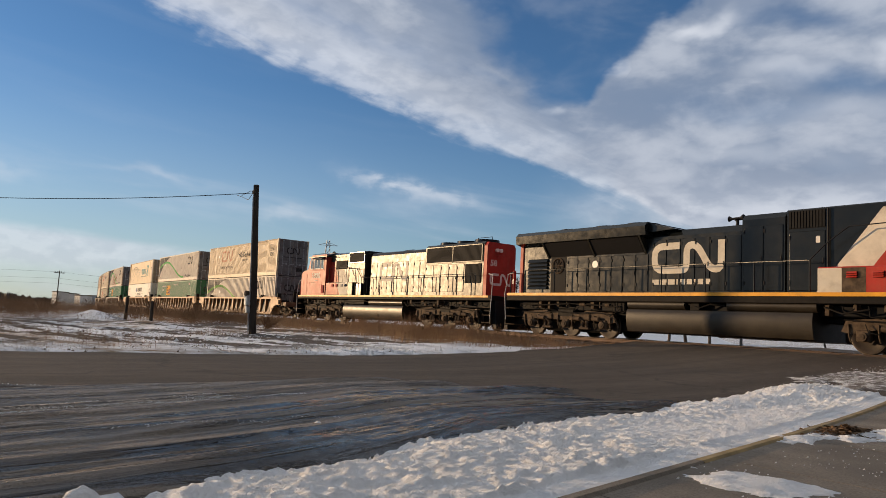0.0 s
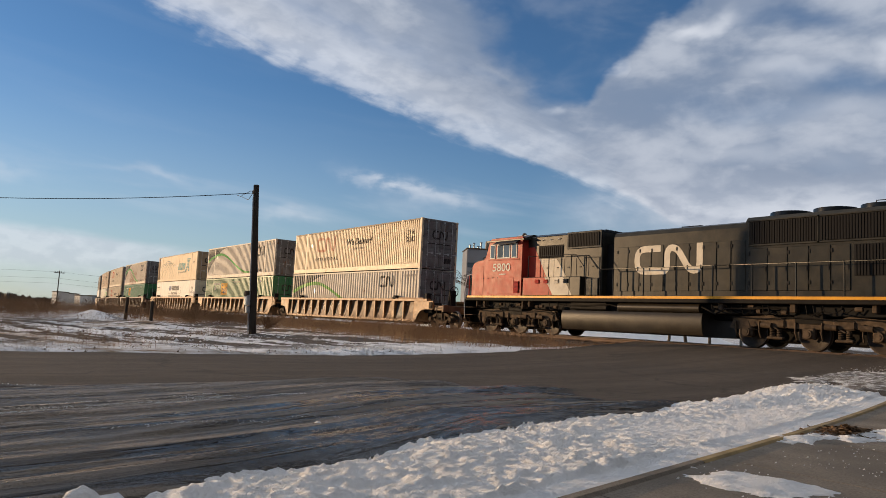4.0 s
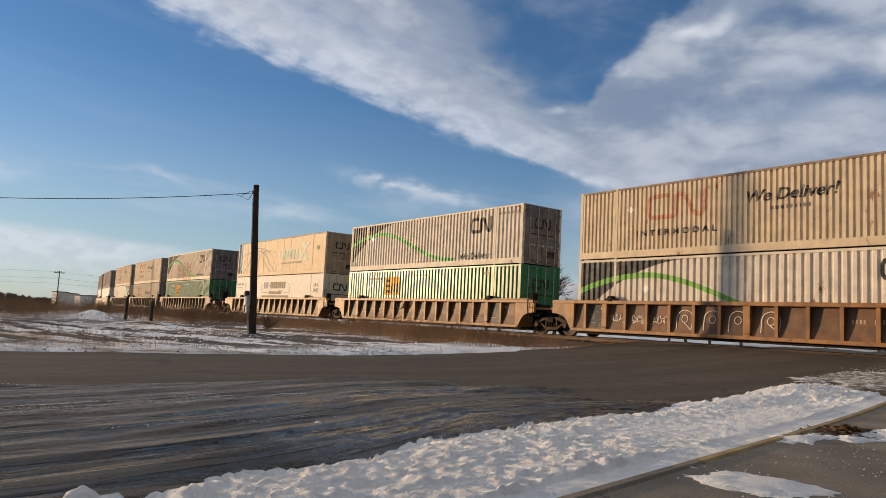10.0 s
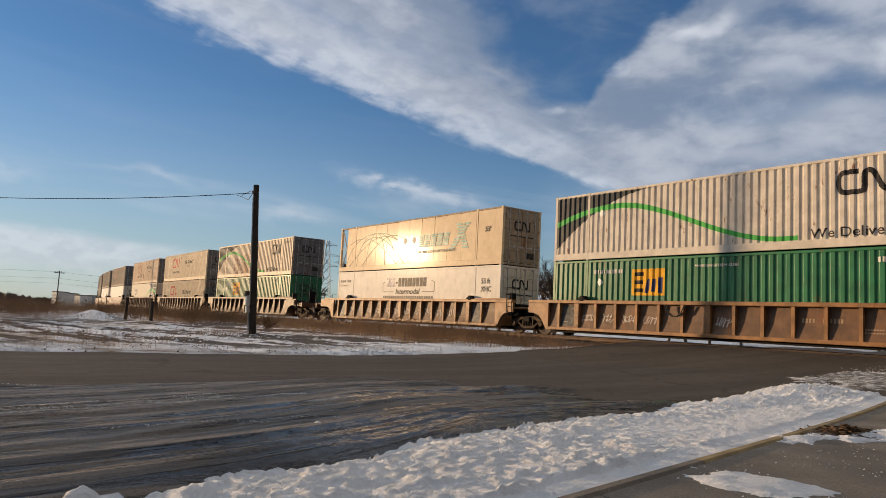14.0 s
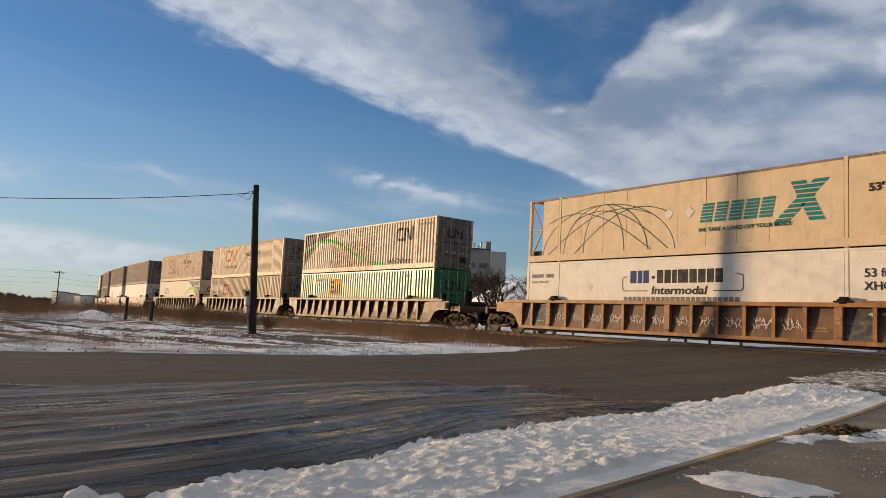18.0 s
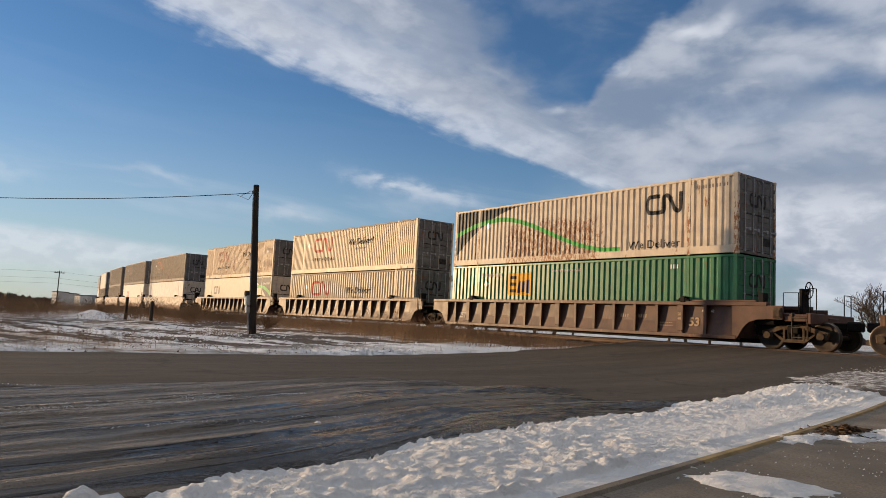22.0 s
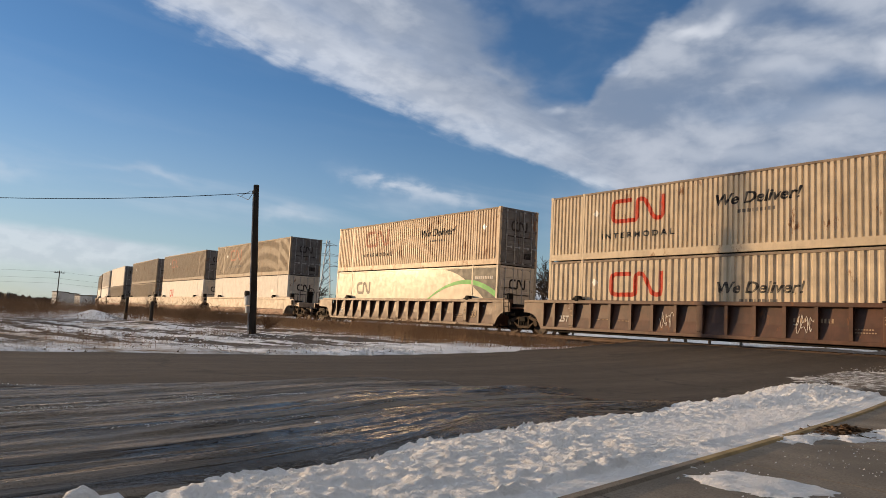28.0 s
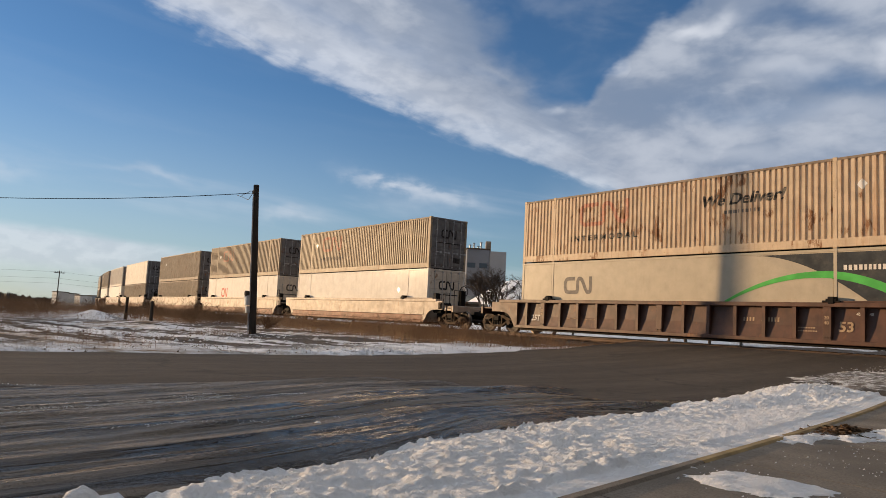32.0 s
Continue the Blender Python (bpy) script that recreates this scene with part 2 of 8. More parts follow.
def flat(polys):
    """Flat polygons in the x-z plane as a bmesh."""
    bm = bmesh.new()
    for poly in polys:
        bm.faces.new([bm.verts.new((x, 0.0, z)) for x, z in poly])
    bmesh.ops.remove_doubles(bm, verts=bm.verts, dist=1e-5)
    return bm


def mark_name(what):
    """Writing, also where it is only bars, is lettering; one joined shape is a painted mark."""
    if isinstance(what, tuple):
        return "lettering"
    corners = [set((round(x, 4), round(z, 4)) for x, z in q) for q in what]
    return "painted_mark" if all(a & b for a, b in zip(corners, corners[1:])) else "lettering"


def stroke(pts, w):
    """Mitred quads along a line in the x-z plane, w wide."""
    left, right = [], []
    n = len(pts)
    for i, (x, z) in enumerate(pts):
        a = pts[max(0, i - 1)]
        b = pts[min(n - 1, i + 1)]
        d0 = Vector((x - a[0], z - a[1])) if i else Vector((b[0] - x, b[1] - z))
        d1 = Vector((b[0] - x, b[1] - z)) if i < n - 1 else d0
        d0.normalize()
        d1.normalize()
        n0, n1 = Vector((-d0.y, d0.x)), Vector((-d1.y, d1.x))
        m = (n0 + n1)
        m = m / max(0.35, m.length_squared) * w if m.length > 1e-6 else n0 * w / 2
        left.append((x + m.x, z + m.y))
        right.append((x - m.x, z - m.y))
    return [[right[i], right[i + 1], left[i + 1], left[i]] for i in range(n - 1)]


def band(top, bottom):
    """Quads between two rows of points with the same x."""
    return [[bottom[i], bottom[i + 1], top[i + 1], top[i]] for i in range(len(top) - 1)]

# ---- materials ----
def surface(name, base, rough=0.5, metal=0.0, var=0.25, scale=2.0, grain=0.12, gscale=60.0, bump=0.15, dirt=None, dirt_amount=0.0, streak=None, streak_amount=0.0, rust=0.0, rough_var=0.05, world=False, spec=0.32, coat=0.0, scabs=None):
    """Paint, metal or mineral: broad blotches, fine grain, dirt, run-down streaks, rust spots, fine relief."""
    m = bpy.data.materials.new(name)
    m.use_nodes = True
    nt = m.node_tree
    g = chain(nt)
    b = nt.nodes["Principled BSDF"]
    if world:
        p = nt.nodes.new("ShaderNodeNewGeometry").outputs["Position"]
    else:
        p = nt.nodes.new("ShaderNodeTexCoord").outputs["Object"]
        r = nt.nodes.new("ShaderNodeObjectInfo").outputs["Random"]
        raw = p
        p = g.vec("ADD", p, g.xyz(g.m("MULTIPLY", r, 37.0), g.m("MULTIPLY", r, 11.0), 0.0))
    big = g.noise(p, scale, 4.0)
    small = g.noise(p, gscale, 3.0)
    dark, light = [c * (1 - var) for c in base], [min(1.0, c * (1 + var)) for c in base]
    col = g.mix(g.ramp(big, 0.3, 0.7), dark, light)
    col = g.mix(g.m("MULTIPLY", g.ramp(small, 0.35, 0.75), grain), col, [c * 0.45 for c in base])
    if streak:
        x, y, z = g.split(p)
        run = g.noise(g.xyz(g.m("MULTIPLY", x, 5.0), g.m("MULTIPLY", y, 5.0), g.m("MULTIPLY", z, 0.45)), 1.0, 5.0, 0.65)
        col = g.mix(g.m("MULTIPLY", g.ramp(run, 0.48, 0.85), streak_amount), col, streak)
    if dirt:
        col = g.mix(g.m("MULTIPLY", g.ramp(g.noise(p, scale * 1.3, 7.0, 0.7), 0.42, 0.8), dirt_amount), col, dirt)
    if rust:
        rx, ry, rz = g.split(p)
        runs = g.xyz(g.m("MULTIPLY", rx, 7.0), g.m("MULTIPLY", ry, 7.0), g.m("MULTIPLY", rz, 2.2))
        spots = g.m("MULTIPLY", g.noise(p, 1.1, 2.0), g.noise(runs, 1.0, 7.0, 0.75))
        f = g.ramp(spots, 0.36 - rust * 0.1, 0.43 - rust * 0.08)
        col = g.mix(g.m("MULTIPLY", f, 0.85), col, (0.2, 0.078, 0.026))
    if scabs:
        # flaking rust over one stretch of the side, running down from its spots
        x, y, z = g.split(raw)
        zone = g.m("MULTIPLY", g.m("MULTIPLY", g.ramp(x, scabs[0] - 0.6, scabs[0] + 1.2), g.ramp(x, scabs[1] + 0.6, scabs[1] - 1.6)), g.ramp(z, scabs[2] + 0.5, scabs[2] - 0.6))
        spots = g.noise(g.xyz(g.m("MULTIPLY", x, 12.0), g.m("MULTIPLY", y, 12.0), g.m("MULTIPLY", z, 5.0)), 1.0, 7.0, 0.75)
        f = g.ramp(g.m("MULTIPLY_ADD", zone, 0.2, spots), 0.68, 0.72)
        col = g.mix(g.m("MULTIPLY", f, 0.9), col, (0.26, 0.095, 0.03))
    g.link(col, b.inputs["Base Color"])
    b.inputs["Metallic"].default_value = metal
    b.inputs["Specular IOR Level"].default_value = spec
    b.inputs["Coat Weight"].default_value = coat
    b.inputs["Coat Roughness"].default_value = 0.115
    g.link(g.ramp(g.noise(p, scale * 1.7, 5.0), 0.25, 0.75, max(0.04, rough - rough_var), min(1.0, rough + rough_var)), b.inputs["Roughness"])
    if bump:
        g.link(g.bump(g.m("ADD", small, g.m("MULTIPLY", big, 1.5)), bump, 0.01), b.inputs["Normal"])
    return m


def plain(name, base, rough=0.5, metal=0.0, glow=None, strength=0.0):
    m = bpy.data.materials.new(name)
    m.use_nodes = True
    b = m.node_tree.nodes["Principled BSDF"]
    b.inputs["Base Color"].default_value = (*base, 1)
    b.inputs["Roughness"].default_value, b.inputs["Metallic"].default_value = rough, metal
    b.inputs["Specular IOR Level"].default_value = 0.15 if max(base) < 0.02 else 0.5
    if glow:
        b.inputs["Emission Color"].default_value, b.inputs["Emission Strength"].default_value = (*glow, 1), strength
    return m


RUSTY = (0.17, 0.07, 0.03)
GRIME = (0.12, 0.09, 0.06)
M = {
    "cream": surface("cream_paint", (0.62, 0.515, 0.37), 0.4, streak=(0.3, 0.19, 0.1), streak_amount=0.4, dirt=GRIME, dirt_amount=0.22, rust=0.15, bump=0.08, var=0.1, spec=0.085),
    "cream_rusty": surface("rust_streaked_cream_paint", (0.62, 0.49, 0.345), 0.4, streak=(0.36, 0.15, 0.06), streak_amount=0.8, dirt=GRIME, dirt_amount=0.24, rust=0.55, bump=0.08, var=0.1, spec=0.085),
    "cream_scabby": surface("rust_scabbed_pale_paint", (0.64, 0.55, 0.43), 0.4, streak=(0.36, 0.17, 0.08), streak_amount=0.5, dirt=GRIME, dirt_amount=0.2, rust=0.2, bump=0.08, var=0.1, spec=0.085, scabs=(-4.6, 2.6, 2.1)),
    "pale": surface("pale_grey_paint", (0.65, 0.59, 0.5), 0.48, streak=(0.28, 0.2, 0.14), streak_amount=0.3, dirt=GRIME, dirt_amount=0.2, rust=0.15, bump=0.08, var=0.1, spec=0.085),
    "pale_sheen": surface("glossy_pale_panel_paint", (0.47, 0.41, 0.31), 0.4, streak=(0.34, 0.26, 0.17), streak_amount=0.25, dirt=GRIME, dirt_amount=0.15, bump=0.04, var=0.06, spec=0.16, coat=0.05),
    # grime plus the end face's shade, both put into this dark paint
    "door_grime": surface("grimy_shade_dark_door_paint", (0.17, 0.168, 0.168), 0.6, streak=(0.06, 0.043, 0.03), streak_amount=0.7, dirt=(0.06, 0.048, 0.038), dirt_amount=0.65, rust=0.45, bump=0.1),
    "tan": surface("dusty_tan_paint", (0.33, 0.265, 0.19), 0.4, streak=(0.3, 0.18, 0.1), streak_amount=0.4, dirt=GRIME, dirt_amount=0.25, rust=0.3, bump=0.08, var=0.12, spec=0.06),
    "white": surface("white_panel_paint", (0.75, 0.71, 0.64), 0.55, streak=(0.38, 0.3, 0.2), streak_amount=0.3, dirt=GRIME, dirt_amount=0.14, bump=0.02, var=0.06, spec=0.1, coat=0.03),
    "fawn": surface("fawn_panel_paint", (0.66, 0.525, 0.355), 0.55, streak=(0.34, 0.23, 0.14), streak_amount=0.35, dirt=GRIME, dirt_amount=0.18, bump=0.02, var=0.06, spec=0.1, coat=0.035),
    "green": surface("green_paint", (0.028, 0.165, 0.07), 0.34, streak=(0.05, 0.085, 0.045), streak_amount=0.35, dirt=(0.16, 0.14, 0.09), dirt_amount=0.15, rust=0.05, bump=0.08, var=0.15),
    "rail_grime": surface("rust_stained_top_rail_paint", (0.24, 0.185, 0.135), 0.6, streak=(0.14, 0.06, 0.03), streak_amount=0.6, dirt=(0.07, 0.05, 0.038), dirt_amount=0.7, rust=0.4, bump=0.1),
    "well_orange": surface("rust_orange_car_paint", (0.3, 0.148, 0.054), 0.5, streak=(0.11, 0.058, 0.03), streak_amount=0.7, dirt=(0.11, 0.067, 0.04), dirt_amount=0.7, rust=0.3, bump=0.1),
    # darker brown than the ribs and chords of the orange cars
    "well_panel": surface("darker_brown_side_panel_paint", (0.155, 0.082, 0.042), 0.55, streak=(0.06, 0.034, 0.02), streak_amount=0.7, dirt=(0.075, 0.05, 0.033), dirt_amount=0.8, rust=0.3, bump=0.1),
    "well_brown": surface("brown_car_paint", (0.1, 0.046, 0.028), 0.48, streak=(0.04, 0.023, 0.016), streak_amount=0.6, dirt=(0.06, 0.042, 0.03), dirt_amount=0.55, rust=0.15, bump=0.1),
    "well_white": surface("white_car_paint", (0.38, 0.31, 0.245), 0.5, streak=(0.3, 0.17, 0.1), streak_amount=0.55, dirt=(0.2, 0.12, 0.08), dirt_amount=0.35, rust=0.3, bump=0.08),
    "well_rust": surface("rusty_lower_side", (0.26, 0.12, 0.075), 0.6, streak=(0.1, 0.05, 0.03), streak_amount=0.6, dirt=GRIME, dirt_amount=0.4, rust=0.4),
    "iron": surface("dark_cast_iron", (0.007, 0.006, 0.0055), 0.7, dirt=(0.03, 0.021, 0.013), dirt_amount=0.4, var=0.3, scale=5, spec=0.15),
    "iron_dusty": surface("dusty_cast_iron", (0.085, 0.06, 0.04), 0.75, dirt=(0.02, 0.016, 0.012), dirt_amount=0.7, var=0.35, scale=5, spec=0.15),
    "wheel": surface("rusty_wheel_steel", (0.03, 0.02, 0.014), 0.6, metal=0.1, dirt=(0.025, 0.02, 0.018), dirt_amount=0.5, scale=6),
    "tread": plain("worn_wheel_tread", (0.13, 0.105, 0.085), 0.45, 0.8),
    "black": surface("black_loco_paint", (0.0085, 0.0105, 0.0115), 0.22, var=0.2, dirt=(0.035, 0.03, 0.022), dirt_amount=0.18, streak=(0.045, 0.038, 0.027), streak_amount=0.12, bump=0.05, spec=0.26),
    "black_dusty": surface("dust_coated_black_paint", (0.02, 0.0195, 0.0155), 0.36, var=0.35, dirt=(0.055, 0.045, 0.031), dirt_amount=0.55, streak=(0.06, 0.047, 0.03), streak_amount=0.45, bump=0.05, spec=0.21),
    "red": surface("red_loco_paint", (0.37, 0.036, 0.024), 0.45, var=0.15, dirt=(0.17, 0.07, 0.045), dirt_amount=0.3, streak=(0.3, 0.13, 0.09), streak_amount=0.3, bump=0.05, spec=0.16),
    "loco_white": surface("loco_white_paint", (0.6, 0.55, 0.46), 0.55, dirt=GRIME, dirt_amount=0.3, bump=0.05, var=0.08, spec=0.12),
    "yellow": surface("yellow_sill_stripe", (0.72, 0.33, 0.015), 0.45, dirt=GRIME, dirt_amount=0.3, var=0.1),
    "tank": surface("dusty_fuel_tank", (0.026, 0.021, 0.015), 0.4, var=0.2, dirt=(0.055, 0.042, 0.028), dirt_amount=0.35, streak=(0.014, 0.011, 0.008), streak_amount=0.5, spec=0.3),
    "grille": surface("dark_grille", (0.012, 0.012, 0.012), 0.7, var=0.3, spec=0.12),
    # soot, and the shade inside openings, painted with one black
    "soot_shade": plain("soot_and_shade_black", (0.008, 0.008, 0.009), 0.7),
    "rail": surface("rail_steel", (0.09, 0.055, 0.038), 0.6, metal=0.2, dirt=(0.09, 0.045, 0.025), dirt_amount=0.6, world=True),
    "railtop": plain("worn_rail_head", (0.55, 0.5, 0.45), 0.22, 1.0),
    "tie": surface("creosoted_tie", (0.075, 0.05, 0.035), 0.85, var=0.35, scale=4, dirt=(0.2, 0.15, 0.11), dirt_amount=0.3, bump=0.5, world=True),
    "pole_wood": surface("weathered_pole_wood", (0.034, 0.026, 0.02), 0.85, var=0.3, streak=(0.075, 0.056, 0.042), streak_amount=0.6, bump=0.5, gscale=40),
    "bark": surface("bare_tree_bark", (0.095, 0.07, 0.052), 0.9, var=0.3, bump=0.4),
    "twig": surface("dry_red_brown_stems", (0.15, 0.084, 0.045), 0.85, var=0.35, scale=0.7, world=True, bump=0),
    "straw": surface("dry_straw_grass", (0.25, 0.165, 0.085), 0.85, var=0.35, scale=0.7, world=True, bump=0),
    "galv": surface("galvanised_steel", (0.42, 0.43, 0.44), 0.4, metal=0.7, var=0.12),
    "dirtywhite": surface("weathered_white_board", (0.55, 0.54, 0.52), 0.5, var=0.12),
    "matt_black": plain("matt_black", (0.012, 0.012, 0.014), 0.55),
    "lens_off": plain("dark_red_lens", (0.05, 0.008, 0.012), 0.12),
    "lens_on": plain("lit_red_lens", (0.6, 0.02, 0.02), 0.3, 0.0, (1.0, 0.01, 0.01), 1.3),
    "glass": plain("cab_glass", (0.12, 0.15, 0.17), 0.05, 0.6),
    "ink_black": surface("black_lettering", (0.025, 0.024, 0.026), 0.45, var=0.3, dirt=(0.35, 0.3, 0.24), dirt_amount=0.35, scale=6, bump=0, spec=0.08),
    "ink_worn": surface("worn_black_lettering", (0.04, 0.038, 0.036), 0.45, var=0.3, dirt=(0.42, 0.35, 0.26), dirt_amount=0.9, scale=4, bump=0, spec=0.08),
    "ink_red": surface("red_lettering", (0.55, 0.06, 0.03), 0.45, var=0.2, dirt=(0.55, 0.42, 0.33), dirt_amount=0.35, scale=6, bump=0, spec=0.08),
    "ink_faded": surface("faded_red_lettering", (0.54, 0.27, 0.18), 0.5, var=0.2, dirt=(0.55, 0.45, 0.35), dirt_amount=0.6, scale=6, bump=0, spec=0.08),
    "ink_dark": surface("dark_grey_livery_paint", (0.05, 0.055, 0.058), 0.4, var=0.2, dirt=(0.3, 0.26, 0.2), dirt_amount=0.2, bump=0, spec=0.08),
    "ink_worndark": surface("worn_dark_livery_paint", (0.06, 0.062, 0.064), 0.4, var=0.3, dirt=(0.4, 0.35, 0.28), dirt_amount=0.5, scale=3, bump=0, spec=0.08),
    "ink_green": surface("bright_green_livery_paint", (0.1, 0.45, 0.1), 0.4, var=0.15, bump=0, spec=0.08),
    "ink_deep": surface("dark_teal_line_paint", (0.018, 0.075, 0.07), 0.4, var=0.15, bump=0, spec=0.08),
    "leaf": surface("dead_brown_leaves", (0.115, 0.068, 0.035), 0.85, var=0.4, scale=9.0, world=True, bump=0),
    "ink_tan": surface("faded_tan_stencil_paint", (0.42, 0.3, 0.19), 0.5, var=0.2, dirt=(0.2, 0.12, 0.08), dirt_amount=0.5, scale=6, bump=0, spec=0.08),
    "ink_palegreen": surface("worn_green_stripe_paint", (0.2, 0.45, 0.09), 0.5, var=0.2, dirt=(0.5, 0.45, 0.36), dirt_amount=0.75, scale=5, bump=0, spec=0.08),
    "ink_blue": surface("navy_lettering", (0.03, 0.05, 0.16), 0.35, var=0.1, bump=0, spec=0.08),
    "ink_teal": surface("teal_lettering", (0.03, 0.2, 0.2), 0.35, var=0.1, bump=0, spec=0.08),
    "ink_grey": surface("grey_lettering", (0.17, 0.155, 0.14), 0.45, var=0.15, dirt=(0.5, 0.45, 0.38), dirt_amount=0.3, scale=6, bump=0, spec=0.08),
    "ink_white": surface("white_chalky_lettering", (0.7, 0.66, 0.6), 0.5, var=0.1, dirt=(0.3, 0.18, 0.1), dirt_amount=0.35, scale=6, bump=0, spec=0.08),
    "ink_yellow": surface("yellow_label_paint", (0.75, 0.4, 0.03), 0.42, var=0.12, bump=0, spec=0.08),
    "reflector": plain("pale_placard", (0.78, 0.76, 0.7), 0.3),
}


def ground_mats():
    # snow: bright, faintly blue in the hollows by its own light, with crust relief
    def snow(name, dirt, amount):
        m = bpy.data.materials.new(name)
        m.use_nodes = True
        nt = m.node_tree
        g, b = chain(nt), nt.nodes["Principled BSDF"]
        p = nt.nodes.new("ShaderNodeNewGeometry").outputs["Position"]
        col = g.mix(g.ramp(g.noise(p, 1.7, 6.0, 0.65), 0.4, 0.75), (0.96, 0.95, 0.945), (0.88, 0.87, 0.87))
        col = g.mix(g.m("MULTIPLY", g.ramp(g.noise(p, 4.5, 8.0, 0.72), 0.54 - 0.2 * amount, 0.72 - 0.16 * amount), amount), col, dirt)
        g.link(col, b.inputs["Base Color"])
        b.inputs["Roughness"].default_value = 0.62
        b.inputs["Specular IOR Level"].default_value = 0.3
        h = g.m("ADD", g.m("ADD", g.noise(p, 14.0, 6.0, 0.72), g.m("MULTIPLY", g.cells(p, 26.0), -0.35)), g.m("MULTIPLY", g.noise(p, 70.0, 4.0, 0.7), 0.5))
        g.link(g.bump(h, 1.0, 0.06), b.inputs["Normal"])
        return m
    M["snow"] = snow("crusty_snow", (0.3, 0.24, 0.18), 0.12)
    M["snow_dirty"] = snow("trodden_dirty_snow", (0.11, 0.085, 0.062), 0.95)

    # asphalt: dry, sanded brown grey
    m = bpy.data.materials.new("dry_sanded_asphalt")
    m.use_nodes = True
    nt = m.node_tree
    g, b = chain(nt), nt.nodes["Principled BSDF"]
    p = nt.nodes.new("ShaderNodeNewGeometry").outputs["Position"]
    x, y, z = g.split(p)
    lanes = g.noise(g.xyz(g.m("MULTIPLY", x, 1.1), g.m("MULTIPLY", y, 0.12), 0.0), 1.0, 5.0, 0.6)
    col = g.mix(g.ramp(lanes, 0.3, 0.7), (0.058, 0.045, 0.034), (0.099, 0.076, 0.057))
    col = g.mix(g.m("MULTIPLY", g.ramp(g.noise(p, 55.0, 5.0, 0.75), 0.48, 0.66), 0.75), col, (0.042, 0.033, 0.027))
    col = g.mix(g.m("MULTIPLY", g.ramp(g.noise(p, 0.55, 6.0, 0.7), 0.55, 0.72), 0.5), col, (0.06, 0.047, 0.038))
    col = g.mix(g.m("MULTIPLY", g.ramp(g.noise(g.xyz(g.m("MULTIPLY", x, 5.0), g.m("MULTIPLY", y, 1.6), 9.0), 1.0, 7.0, 0.72), 0.46, 0.62), 0.45), col, (0.036, 0.029, 0.023))
    crack = g.ramp(g.cells(g.vec("ADD", p, g.xyz(g.m("MULTIPLY", g.noise(p, 0.7, 5.0), 2.5), g.m("MULTIPLY", g.noise(p, 0.9, 5.0), 2.0), 0.0)), 0.11, "DISTANCE_TO_EDGE"), 0.0, 0.008, 1.0, 0.0)
    col = g.mix(g.m("MULTIPLY", crack, 0.6), col, (0.02, 0.018, 0.016))
    col = g.mix(g.m("MULTIPLY", g.ramp(g.noise(p, 38.0, 5.0, 0.75), 0.6, 0.72), 0.45), col, (0.32, 0.26, 0.2))
    g.link(col, b.inputs["Base Color"])
    b.inputs["Roughness"].default_value = 0.86
    b.inputs["Specular IOR Level"].default_value = 0.25
    g.link(g.bump(g.noise(p, 160.0, 4.0, 0.7), 0.5, 0.01), b.inputs["Normal"])
    M["asphalt"] = m

    # ice sheet with frozen ruts: dark, glossy in the hollows, frosted on the ridges
    m = bpy.data.materials.new("rutted_road_ice")
    m.use_nodes = True
    nt = m.node_tree
    g, b = chain(nt), nt.nodes["Principled BSDF"]
    p = nt.nodes.new("ShaderNodeNewGeometry").outputs["Position"]
    x, y, z = g.split(p)
    yc = g.m("MINIMUM", g.m("MAXIMUM", y, 0.0), 5.2)
    w = g.m("ADD", x, g.m("MULTIPLY", yc, g.m("MULTIPLY_ADD", yc, 0.04, 0.15)))
    w = g.m("MULTIPLY_ADD", g.m("MAXIMUM", g.m("SUBTRACT", y, 5.2), 0.0), 0.12, w)
    w = g.m("MULTIPLY_ADD", g.noise(g.xyz(g.m("MULTIPLY", w, 0.8), g.m("MULTIPLY", y, 0.25), 3.0), 1.0, 2.0), 0.14, w)

    def lines(a, b, seed, detail=5.0, rough=0.6):
        return g.noise(g.xyz(g.m("MULTIPLY", w, a), g.m("MULTIPLY", y, b), seed), 1.0, detail, rough)
    ruts = lines(2.6, 0.09, 0.0, 5.0)
    broad = lines(0.7, 0.12, 2.0, 3.0, 0.5)
    thin = lines(8.0, 0.16, 4.0, 5.0, 0.65)
    grit = g.noise(p, 42.0, 5.0, 0.75)
    # clear black ice toward the crossing, sanded brown ice nearer, thin white threads of rime
    toward = g.m("MULTIPLY", g.ramp(y, 0.6, 3.2), g.ramp(w, -7.6, -6.6))
    clear = g.m("MULTIPLY", g.ramp(g.m("MULTIPLY_ADD", toward, -0.1, ruts), 0.475, 0.41), g.ramp(g.m("MULTIPLY_ADD", toward, -0.06, thin), 0.6, 0.5))
    clear = g.m("MULTIPLY", clear, g.ramp(g.m("MULTIPLY_ADD", toward, -0.2, broad), 0.62, 0.46))
    ropes = lines(6.0, 1.1, 24.0, 6.0, 0.68)
    clear = g.m("MULTIPLY", clear, g.m("MULTIPLY_ADD", toward, 0.5, 0.5))
    clear = g.m("MULTIPLY", clear, g.ramp(g.m("MULTIPLY_ADD", toward, -0.1, ropes), 0.6, 0.46))
    # relief contrast put into the colour: hollows darker, ridges paler
    col = g.mix(g.ramp(thin, 0.36, 0.64), (0.085, 0.067, 0.052), (0.33, 0.266, 0.208))
    col = g.mix(g.m("MULTIPLY", g.ramp(ropes, 0.5, 0.38), 0.6), col, (0.055, 0.044, 0.036))
    col = g.mix(g.m("MULTIPLY", g.ramp(ruts, 0.5, 0.6), 0.6), col, (0.31, 0.254, 0.2))
